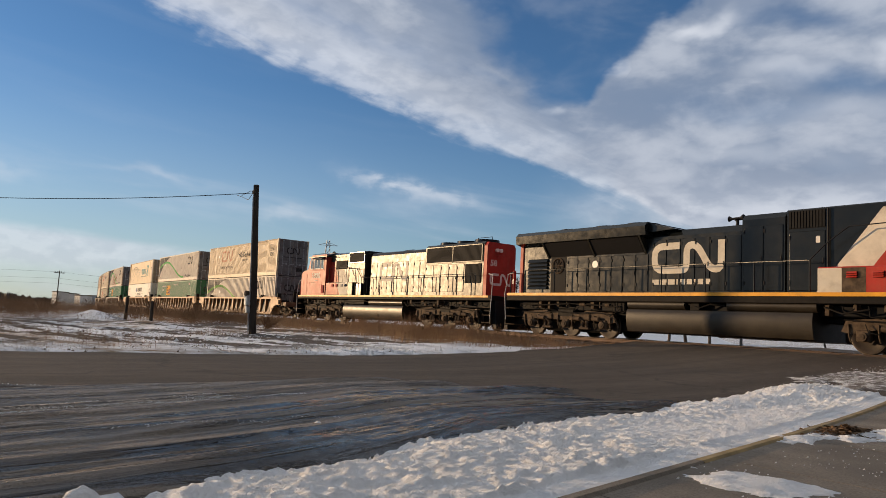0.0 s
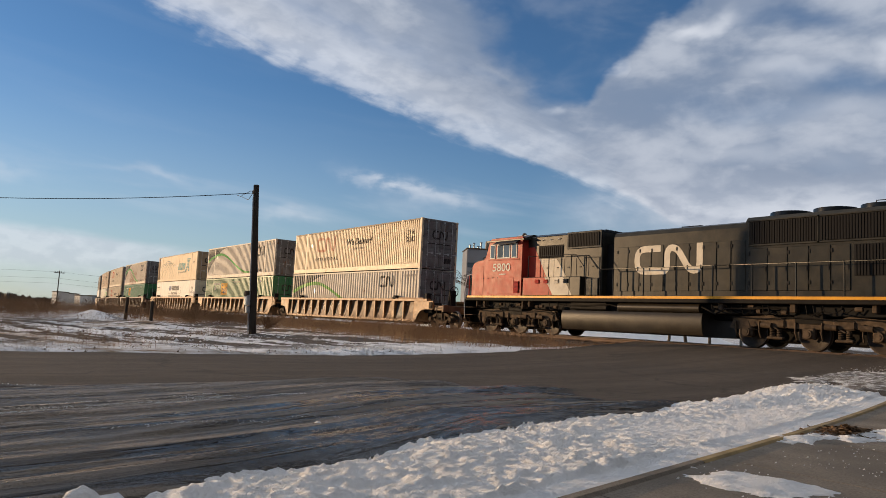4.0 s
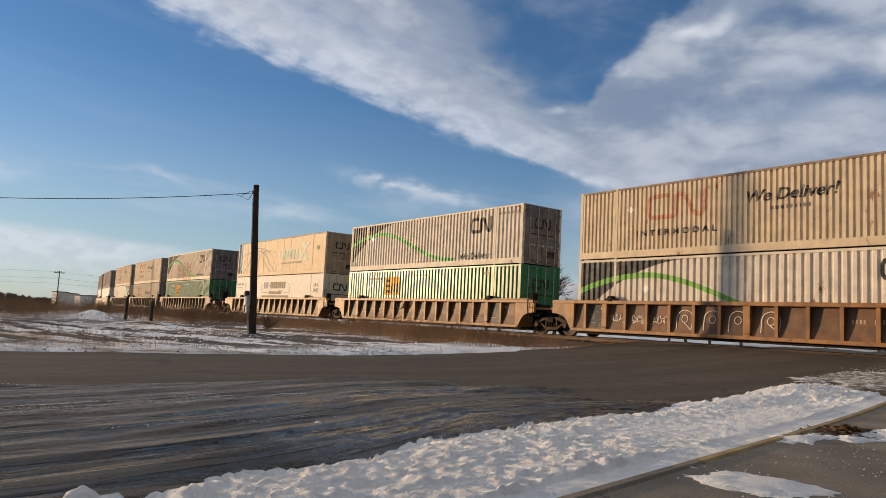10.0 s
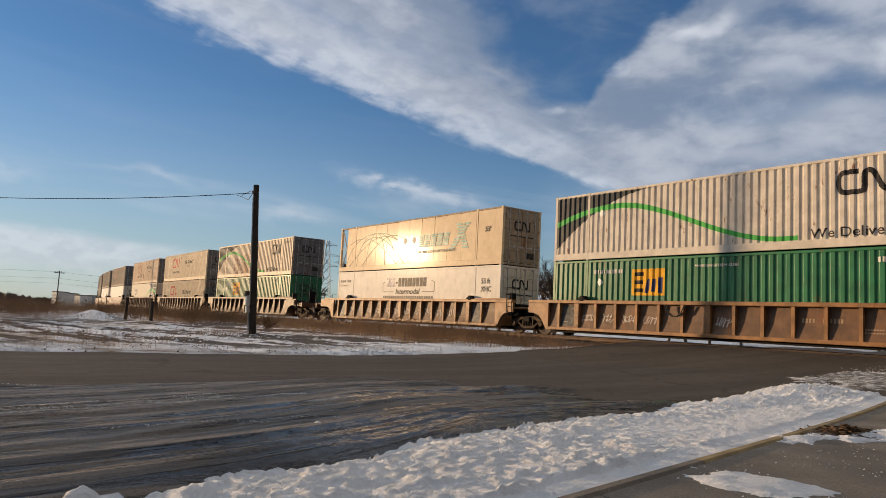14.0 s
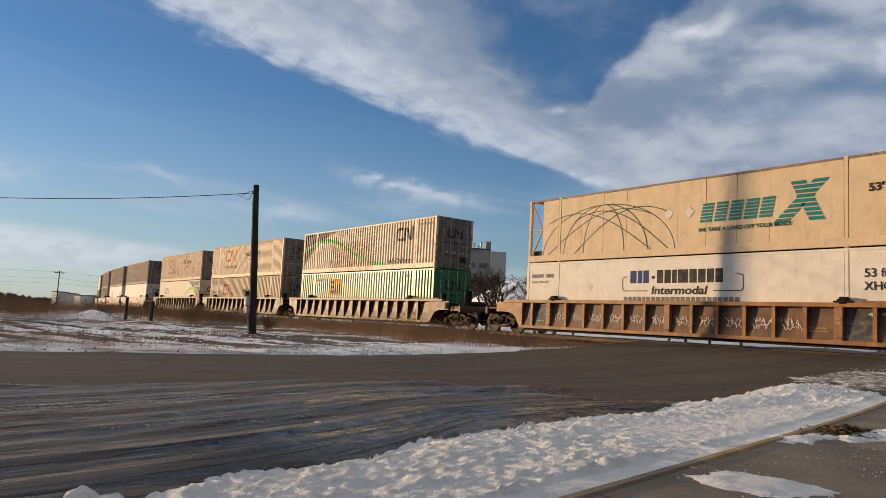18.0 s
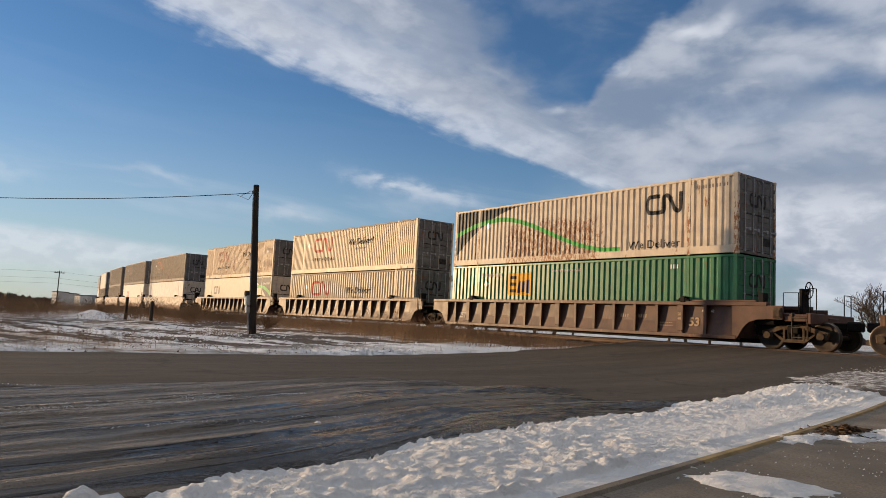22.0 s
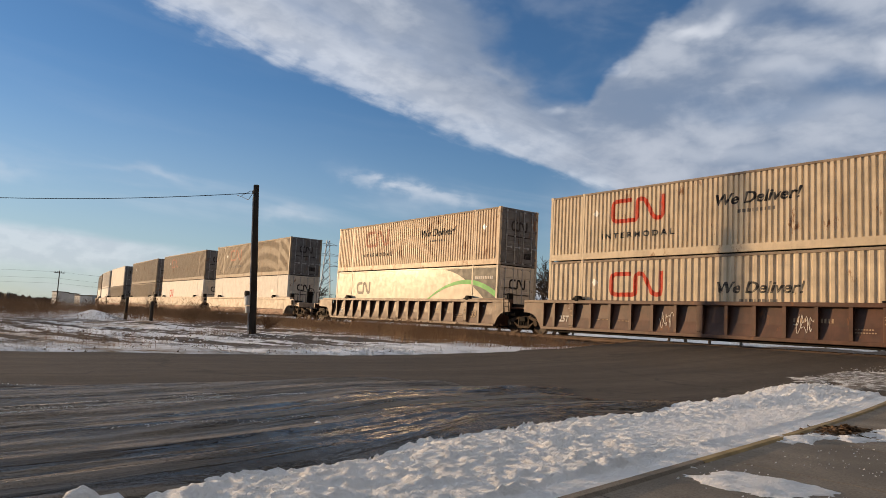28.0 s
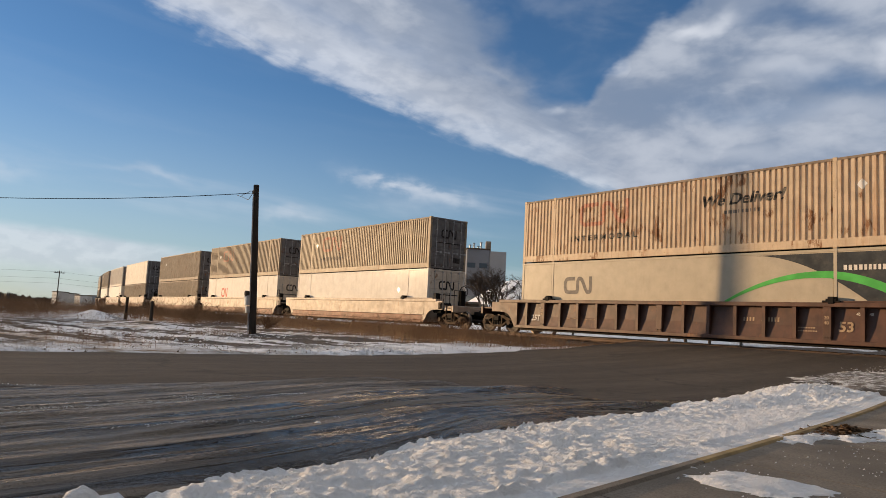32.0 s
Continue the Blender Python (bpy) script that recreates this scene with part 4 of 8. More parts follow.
def railway():
    ob = thing("railway_track", "single railway track on brown ballast beside dry weeds", "railway", "", "structure")
    # rails
    prof = [(-0.07, -0.17), (0.07, -0.17), (0.07, -0.155), (0.012, -0.135), (0.012, -0.05), (0.036, -0.035), (0.036, -0.004), (0.028, 0.0), (-0.028, 0.0), (-0.036, -0.004), (-0.036, -0.035), (-0.012, -0.05), (-0.012, -0.135), (-0.07, -0.155)]
    ss = [float(v) for v in np.linspace(60, -260, 81)]
    for side in (-0.7535, 0.7535):
        s = Shape()
        n = len(prof)
        vs, fs = [], []
        for k, d in enumerate(ss):
            x, y, th = line_pose(d)
            nx, ny = -math.sin(th), math.cos(th)
            vs += [(x + nx * (side + a), y + ny * (side + a), h) for a, h in prof]
        for k in range(len(ss) - 1):
            fs += [(k * n + j, k * n + (j + 1) % n, (k + 1) * n + (j + 1) % n, (k + 1) * n + j) for j in range(n)]
        s.add(vs, fs)
        me = s.mesh("rail", M["rail"])
        me.materials.append(M["railtop"])
        for p in me.polygons:
            if p.normal.z > 0.8 and p.center.z > -0.006:
                p.material_index = 1
        part("rail", me, M["rail"], ob)
    # ties
    tie = Shape().box(-0.115, 0.115, -1.3, 1.3, -0.34, -0.165, 0.015).mesh("tie", M["tie"])
    rnd = random.Random(3)
    for i in range(200):
        d = -18.3 - i * 0.535
        x, y, th = line_pose(d)
        part("tie", tie, M["tie"], ob, at=pose(x, y + rnd.uniform(-0.05, 0.05), rnd.uniform(-0.012, 0.012), 0, 0, math.degrees(th) + rnd.uniform(-1.5, 1.5)))
    # ballast bed
    xs = [float(v) for v in np.linspace(-17.9, -230, 700)]
    offs = [-2.9, -2.5, -2.15, -1.9, -1.6, -1.3, -1.0, -0.7, -0.35, 0, 0.35, 0.7, 1.0, 1.3, 1.6, 1.9, 2.3, 2.9]
    vs, fs = [], []
    for d in xs:
        x, y, th = line_pose(d)
        for o in offs:
            h = -0.21 - 0.33 * sm(1.7, 2.9, abs(o)) + 0.035 * fbm(x * 3, o * 3, 1.0)
            vs.append((x, y + o, h))
    n = len(offs)
    fs = [(k * n + j, k * n + j + 1, (k + 1) * n + j + 1, (k + 1) * n + j) for k in range(len(xs) - 1) for j in range(n - 1)]
    part("ballast_bed", Shape().add(vs, fs), M["ballast"], ob)
    # loose stones on the shoulder
    s = Shape()
    for i in range(3500):
        d = -17.6 - 55 * rnd.random() ** 1.6
        x, y, th = line_pose(d)
        o = rnd.uniform(-2.7, -0.85)
        z = -0.20 - 0.33 * sm(1.7, 2.9, abs(o))
        r = rnd.uniform(0.02, 0.05)
        q = [rnd.uniform(0.6, 1.3) * r for _ in range(6)]
        s.add([(x + q[0], y + o, z), (x, y + o + q[1], z + 0.01), (x - q[2], y + o, z), (x, y + o - q[3], z), (x, y + o, z + q[4])], [(0, 1, 4), (1, 2, 4), (2, 3, 4), (3, 0, 4)])
    tagged(part("ballast_stones", s, M["ballast"], ob), kind="stuff")


railway()

# ---- the train ----
HALF, CONT_H, CONT_W = 8.075, 2.896, 1.3
SPANS = [(-7.94, -6.17), (-6.03, 6.03), (6.17, 7.94)]
# side sheets: pitch, depth, and where each pitch leaves the outer face, reaches the groove, leaves it
FOLDS = {0: (0.285, 0.052, 0.43, 0.58, 0.85), 2: (0.205, 0.05, 0.52, 0.63, 0.89)}


def corrugation(x, fold=0):
    """Depth of the side sheet behind its outer face at x."""
    pitch, depth, t0, t1, t2 = FOLDS[fold]
    for a, b in SPANS:
        if a <= x <= b:
            t = ((x - a) % pitch) / pitch
            if x - a < 0.04 or b - x < 0.04 or t < t0:
                return 0.0
            if t < t1:
                return depth * (t - t0) / (t1 - t0)
            if t < t2:
                return depth
            return depth * (1 - t) / (1 - t2)
    return 0.0


def breaks(fold):
    out = []
    pitch, _, t0, t1, t2 = FOLDS[fold]
    for a, b in SPANS:
        k = 0
        out += [a, a + 0.04, b - 0.04, b]
        while a + k * pitch < b:
            out += [a + (k + t) * pitch for t in (0.0, t0, t1, t2) if a + (k + t) * pitch < b]
            k += 1
    return sorted(set(round(v, 4) for v in out))


BREAKS = {fold: breaks(fold) for fold in FOLDS}


def corrugated_panel(k, fold):
    a, b = SPANS[k]
    xs = [x for x in BREAKS[fold] if a - 1e-6 <= x <= b + 1e-6]
    vs = []
    for x in xs:
        y = -CONT_W + 0.012 + corrugation(x, fold)
        vs += [(x, y, 0.3), (x, y, CONT_H - 0.11)]
    return Shape().add(vs, [(2 * i, 2 * i + 2, 2 * i + 3, 2 * i + 1) for i in range(len(xs) - 1)]).mesh("side_panel", M["cream"])


def sheet_panel(w):
    return Shape().box(-w / 2 + 0.003, w / 2 - 0.003, -CONT_W + 0.012, -CONT_W + 0.06, 0.15, CONT_H - 0.09, 0.006).mesh("side_panel", M["white"])


def side_panels(ob, smooth, paint):
    for rz in (0, 180):
        turn = pose(0, 0, 0, 0, 0, rz)
        for k, (a, b) in enumerate(SPANS):
            if smooth != 1:
                part("side_panel", shared("corr%d_%d" % (k, smooth), lambda: corrugated_panel(k, smooth)), paint, ob, at=turn)
                continue
            if k == 0 and rz == 0 and paint == M["fawn"]:
                a = -7.16
            n = max(1, round((b - a) / 1.22)) if rz == 0 and paint == M["fawn"] else 1
            w = (b - a) / n
            for i in range(n):
                part("side_panel", shared("sheet%.3f" % w, lambda: sheet_panel(w)), paint, ob, at=turn @ pose(a + w * (i + 0.5), 0, 0, 0.5 * noise.noise((i * 3.1, w, 1.0)), 0, 0.5 * noise.noise((i * 2.3, w, 5.0))))


MESH = {}


def shared(key, make):
    if key not in MESH:
        MESH[key] = make()
    return MESH[key]


def end_wall():
    s = Shape()
    vs, n = [], 0
    ys = [-1.2 + 0.1 * k for k in range(25)]
    for i, y in enumerate(ys):
        d = 0.0 if i % 4 < 2 else 0.04
        vs += [(-HALF + 0.02 + d, y, 0.15), (-HALF + 0.02 + d, y, CONT_H - 0.1)]
    return s.add(vs, [(2 * i, 2 * i + 2, 2 * i + 3, 2 * i + 1) for i in range(len(ys) - 1)])


def door_leaf():
    s = Shape().box(HALF - 0.07, HALF - 0.03, 0.012, 1.17, 0.14, CONT_H - 0.13, 0.008)
    for k in range(5):
        z = 0.2 + k * 0.52
        s.box(HALF - 0.045, HALF - 0.012, 0.08, 1.1, z + 0.02, z + 0.42, 0.02)
    for z in (0.35, 1.0, 1.75, 2.45):
        s.box(HALF - 0.05, HALF + 0.005, 1.13, 1.2, z, z + 0.14, 0.01)
    return s.mesh("door", M["cream"])


def lock_rod():
    s = Shape().cyl((HALF + 0.015, 0, 0.1), (HALF + 0.015, 0, CONT_H - 0.08), 0.018, 8)
    for z in (0.14, 0.8, 1.5, 2.2, CONT_H - 0.16):
        s.box(HALF - 0.04, HALF + 0.035, -0.045, 0.045, z - 0.03, z + 0.03, 0.006)
    s.box(HALF + 0.01, HALF + 0.04, -0.02, 0.36, 0.92, 0.96, 0.006)
    s.box(HALF - 0.02, HALF + 0.04, 0.26, 0.38, 0.88, 1.0, 0.008)
    return s.mesh("lock_rod", M["galv"])


def post(w):
    s = Shape().box(-w, w, -CONT_W, -CONT_W + 0.14, 0.02, CONT_H - 0.02, 0.01)
    for z in (0.0, CONT_H - 0.118):
        s.box(-w - 0.012, w + 0.012, -CONT_W - 0.006, -CONT_W + 0.155, z, z + 0.118, 0.012)
    return s.mesh("corner_post", M["cream"])


def side_rail(z0, z1, proud):
    s = Shape()
    for a, b in ((-7.98, -6.13), (-6.07, 6.07), (6.13, 7.98)):
        s.box(a, b, -CONT_W + 0.004 - proud, -CONT_W + 0.09, z0, z1, 0.012)
    return s.mesh("side_rail", M["cream"])


def drape(bm, x, z, smooth, lift=0.004):
    """Moves flat lettering onto the near side of a container, following its folds."""
    for v in bm.verts:
        v.co = Vector((v.co.x + x, 0.0, v.co.z + z))
    if smooth != 1:
        lo, hi = min(v.co.x for v in bm.verts), max(v.co.x for v in bm.verts)
        for b in BREAKS[smooth]:
            if lo < b < hi:
                bmesh.ops.bisect_plane(bm, geom=bm.verts[:] + bm.edges[:] + bm.faces[:], dist=1e-5, plane_co=(b, 0, 0), plane_no=(1, 0, 0))
        for v in bm.verts:
            v.co.y = -CONT_W + 0.012 + corrugation(v.co.x, smooth) - lift
    else:
        for v in bm.verts:
            v.co.y = -CONT_W + 0.009 - lift
    return bm


def rounded(pts, r, n=4):
    """A line with its corners turned into short arcs."""
    out = [pts[0]]
    for a, b, c in zip(pts, pts[1:], pts[2:]):
        p, q, o = Vector(a), Vector(c), Vector(b)
        d0, d1 = min(r, (p - o).length * 0.48), min(r, (q - o).length * 0.48)
        p, q = o + (p - o).normalized() * d0, o + (q - o).normalized() * d1
        for k in range(n + 1):
            u = k / n
            out.append(tuple(p * (1 - u) ** 2 + o * 2 * u * (1 - u) + q * u * u))
    return out + [pts[-1]]


def mark_c_n(w, h, t):
    """The railway's mark as plain bent bars: an open frame and a zigzag."""
    a = w * 0.4
    e = t / 2
    one = stroke(rounded([(a, h - e), (e, h - e), (e, e), (a, e)], 1.5 * t), t)
    two = stroke(rounded([(a, e), (a + w * 0.1, e), (a + w * 0.1, h - e), (a + w * 0.24, h - e), (a + w * 0.42, e), (w - e, e), (w - e, h)], 1.2 * t), t)
    return one + two


def bars(x, z, spec, h):
    """Plain bars for writing that cannot be read: widths in a row."""
    out = []
    for w, gap in spec:
        out.append([(x, z), (x + w, z), (x + w, z + h), (x, z + h)])
        x += w + gap
    return out


def diamond(x, z, r):
    return [[(x - r, z), (x, z - r), (x + r, z), (x, z + r)]]


def container(at, paint, smooth, marks, label, end_paint=None, rail_paint=None, group="containers on the train"):
    """A 53-foot container; its base middle is the origin and its doors face +x."""
    ob = thing("shipping_container", label, "container", group)
    p = M[paint]
    side_panels(ob, smooth, p)
    for rz in (0, 180):
        part("bottom_rail", shared("brail", lambda: side_rail(0.03, 0.31, 0.006)), p, ob, at=pose(0, 0, 0, 0, 0, rz))
        part("top_rail", shared("trail", lambda: side_rail(CONT_H - 0.11, CONT_H - 0.02, 0.002)), M[rail_paint or ("rail_grime" if paint in ("cream", "cream_rusty", "tan", "fawn") else paint)], ob, at=pose(0, 0, 0, 0, 0, rz))
        for x in (-HALF + 0.085, HALF - 0.085):
            part("corner_post", shared("post", lambda: post(0.072)), p, ob, at=pose(0, 0, 0, 0, 0, rz) @ pose(x, 0, 0))
        for x in (-6.1, 6.1):
            part("lifting_post", shared("midpost", lambda: post(0.06)), p, ob, at=pose(0, 0, 0, 0, 0, rz) @ pose(x, 0, 0))
    part("roof", shared("roof", lambda: Shape().box(-HALF + 0.02, HALF - 0.02, -1.27, 1.27, CONT_H - 0.05, CONT_H - 0.012, 0.01).mesh("roof", M["cream"])), p, ob)
    part("floor", shared("floor", lambda: Shape().box(-HALF + 0.02, HALF - 0.02, -1.25, 1.25, 0.06, 0.16).mesh("floor", M["iron"])), M["iron"], ob)
    inset = 0.86 if paint == "fawn" else 0.0
    part("end_wall", shared("endwall", lambda: end_wall().mesh("end_wall", M["cream"])), p, ob, at=pose(inset, 0, 0))
    if paint == "white" and group and "navy" in label:
        unit = part("cooling_unit", Shape().box(-HALF - 0.42, -HALF + 0.02, -0.95, 0.95, 1.62, 2.75, 0.05).box(-HALF - 0.44, -HALF - 0.41, -0.8, 0.8, 1.75, 2.6, 0.02), M["white"], ob, "white cooling unit on the end wall")
        part("motor_box", Shape().box(-HALF - 0.4, -HALF + 0.02, -0.9, 0.7, 1.28, 1.6, 0.03), M["iron_dusty"], unit)
        part("badge", Shape().lathe([(-0.004, 0.0), (-0.004, 0.14), (0.0, 0.15)], (-HALF - 0.2, -0.952, 2.6), 16), M["ink_blue"], unit)
    if inset:
        for y in (-1.24, 1.24):
            part("brace", Shape().tube([(-7.92, y, 0.2), (-7.22, y, 1.45), (-7.92, y, 2.75)], 0.035).tube([(-7.92, y, 1.5), (-7.22, y, 1.45)], 0.03), p, ob)
        part("equipment_box", Shape().box(-7.9, -7.3, -1.1, 0.2, 0.16, 0.55, 0.03), M["iron_dusty"], ob)
    # doors default to the paint darkened for the shaded end
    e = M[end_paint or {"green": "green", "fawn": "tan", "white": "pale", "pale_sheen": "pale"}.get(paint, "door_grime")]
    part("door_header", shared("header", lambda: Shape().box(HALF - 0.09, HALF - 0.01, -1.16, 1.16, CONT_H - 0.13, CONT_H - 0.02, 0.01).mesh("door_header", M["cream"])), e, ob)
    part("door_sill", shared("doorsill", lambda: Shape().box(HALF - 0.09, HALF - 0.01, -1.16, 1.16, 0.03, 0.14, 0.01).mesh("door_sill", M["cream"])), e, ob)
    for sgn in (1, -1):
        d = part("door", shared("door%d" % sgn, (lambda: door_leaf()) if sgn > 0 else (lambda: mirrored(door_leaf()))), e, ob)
        for y in (0.3, 0.86):
            part("lock_rod", shared("rod", lock_rod), M["galv"], d, at=pose(0, sgn * y, 0))
    for i, (ink, polys_or_words, x, z) in enumerate(marks):
        if isinstance(polys_or_words, tuple):
            bm = letters(*polys_or_words)
        else:
            bm = flat(polys_or_words)
        part(mark_name(polys_or_words), drape(bm, x, z, smooth, 0.004 + 0.0015 * i), M[ink], ob)
    part("door_mark", flat_on_end([[(a - 0.55, b + 1.75) for a, b in q] for q in mark_c_n(1.1, 0.5, 0.1)] + bars(-0.9, 1.45, [(1.7, 0)], 0.06) + bars(0.35, 0.4, [(0.5, 0)], 0.3)), M["ink_black"], ob)
    ob.matrix_world = at
    return ob


def flat_on_end(polys):
    bm = bmesh.new()
    for poly in polys:
        bm.faces.new([bm.verts.new((HALF - 0.008, y, z)) for y, z in poly])
    return bm


def mirrored(me):
    for v in me.vertices:
        v.co.y = -v.co.y
    me.flip_normals()
    return me


# --- trucks
def wheelset_mesh(r):
    prof = [(-0.07, 0.0), (-0.07, 0.12), (-0.03, 0.14), (-0.02, r * 0.72), (-0.05, r * 0.82), (-0.055, r * 0.97), (-0.05, r), (0.045, r + 0.008), (0.055, r + 0.03), (0.075, r + 0.03), (0.08, r * 0.9), (0.03, r * 0.74), (0.02, 0.14), (0.07, 0.12), (0.07, 0.0)]
    s = Shape()
    s.lathe([(o, a) for o, a in prof], (0, -0.77, 0), 28)
    s.lathe([(-o, a) for o, a in prof], (0, 0.77, 0), 28)
    s.cyl((0, -1.0, 0), (0, 1.0, 0), 0.085, 12)
    s.cyl((0, -1.08, 0), (0, -0.98, 0), 0.11, 12)
    for k in range(3):
        a = k * 2.094
        s.cyl((0.06 * math.cos(a), -1.09, 0.06 * math.sin(a)), (0.06 * math.cos(a), -1.075, 0.06 * math.sin(a)), 0.018, 6)
    me = s.mesh("wheelset", M["wheel"], 40)
    me.materials.append(M["tread"])
    for p in me.polygons:
        c = p.center
        d = math.hypot(c.x, c.z)
        if d > r * 0.955 and abs(c.y) < 0.83:
            p.material_index = 1
    return me


def freight_sideframe():
    s = Shape()
    y0, y1 = -0.07, 0.07
    top = [(-1.08, 0.60), (-0.78, 0.68), (-0.45, 0.80), (0.45, 0.80), (0.78, 0.68), (1.08, 0.60), (1.08, 0.49), (0.74, 0.53), (0.42, 0.66), (-0.42, 0.66), (-0.74, 0.53), (-1.08, 0.49)]
    s.prism(top, y0, y1)
    low = [(-0.80, 0.60), (-0.36, 0.24), (0.36, 0.24), (0.80, 0.60), (0.68, 0.62), (0.32, 0.36), (-0.32, 0.36), (-0.68, 0.62)]
    s.prism(low[:4][::-1] + [(-0.68, 0.55), (-0.32, 0.35), (0.32, 0.35), (0.68, 0.55)], y0, y1)
    for x in (-0.36, 0.28):
        s.box(x, x + 0.08, y0 - 0.01, y1 + 0.01, 0.3, 0.72, 0.01)
    for x in (-0.88, 0.88):
        s.box(x - 0.17, x + 0.17, -0.1, 0.1, 0.35, 0.6, 0.03)
        s.cyl((x, -0.16, 0.46), (x, 0.05, 0.46), 0.12, 12)
    return s.mesh("sideframe", M["iron_dusty"], 30)


def springs():
    s = Shape()
    for x in (-0.17, 0.0, 0.17):
        for k in range(5):
            z = 0.36 + k * 0.055
            s.cyl((x, 0, z), (x, 0, z + 0.03), 0.075, 10)
            s.cyl((x, 0, z + 0.03), (x, 0, z + 0.055), 0.055, 8)
    return s.mesh("spring", M["iron"])


SPIN = []


def freight_truck(parent, x):
    r = 0.46
    t = part("truck", shared("bolster", lambda: Shape().box(-0.2, 0.2, -1.15, 1.15, 0.52, 0.78, 0.04).box(-0.6, 0.6, -0.5, 0.5, 0.6, 0.72, 0.03).mesh("truck", M["iron"])), M["iron"], parent, at=pose(x, 0, 0))
    for y in (-1.0, 1.0):
        part("sideframe", shared("sideframe", freight_sideframe), M["iron_dusty"], t, at=pose(0, y, 0))
        part("spring", shared("springs", springs), M["iron"], t, at=pose(0, y, 0))
    for wx in (-0.88, 0.88):
        w = part("wheelset", shared("wheelset", lambda: wheelset_mesh(r)), M["wheel"], t, at=pose(wx, 0, r))
        SPIN.append((w, pose(wx, 0, r), r))
    return t


# --- well cars
def well_side():
    """The lower side of the well between its top and bottom chords."""
    s = Shape()
    s.prism([(-1.335, 1.40), (-1.40, 0.8), (-1.475, 0.46), (-1.50, 0.36), (-1.475, 0.36), (-1.45, 0.46), (-1.375, 0.8), (-1.31, 1.40)], -8.2, 8.2, "x")
    return s.mesh("side_sheet", M["well_orange"])


def sheet_y(z):
    """The side sheet's outer face at height z."""
    return -1.40 + (z - 0.8) * 0.1083 if z > 0.8 else -1.40 - (0.8 - z) * 0.2206


def well_rib():
    s = Shape().prism([(-0.03, -1.32), (0.03, -1.32), (0.03, -1.545), (0.06, -1.55), (0.06, -1.565), (-0.06, -1.565), (-0.06, -1.55), (-0.03, -1.545)], 0.36, 1.40, "z")
    return s.mesh("rib", M["well_orange"])


def well_post():
    s = Shape().box(-0.13, 0.13, -1.575, -1.40, 0.37, 1.40, 0.012)
    for x in (-0.07, 0.0, 0.07):
        s.cyl((x, -1.6, 0.46), (x, -1.57, 0.46), 0.025, 8)
    return s.mesh("post", M["well_orange"])


def chord(z0, z1, a, w0, w1):
    return Shape().box(-a, a, w0, w1, z0, z1, 0.012)


def well_end(front, coupler):
    """Sloping end of the well, its deck over the truck and the end sill. Built toward +x."""
    s = Shape()
    for y in (-1.56, 1.46):
        s.prism([(8.05, 0.30), (8.22, 0.30), (8.32, 0.46), (8.46, 0.68), (8.66, 0.86), (8.95, 0.95), (9.3, 0.97), (9.82, 0.97), (9.82, 1.42), (8.05, 1.42)] if coupler else [(8.05, 0.30), (8.22, 0.30), (8.32, 0.46), (8.46, 0.68), (8.66, 0.86), (9.0, 0.95), (9.3, 0.97), (9.3, 1.42), (8.05, 1.42)], y, y + 0.10)
    s.box(8.12, 8.2, -1.36, 1.36, 0.3, 1.3, 0.01)
    s.prism([(8.2, 0.85), (8.6, 1.15), (9.9, 1.15), (9.9, 0.95), (8.9, 0.95), (8.35, 0.6)], -0.45, 0.45)
    L = 10.75 if coupler else 9.55
    s.box(8.2, L, -0.35, 0.35, 0.78, 1.1, 0.03)
    s.box(9.0, min(L, 9.75), -1.4, 1.4, 1.10, 1.2, 0.02)
    return s


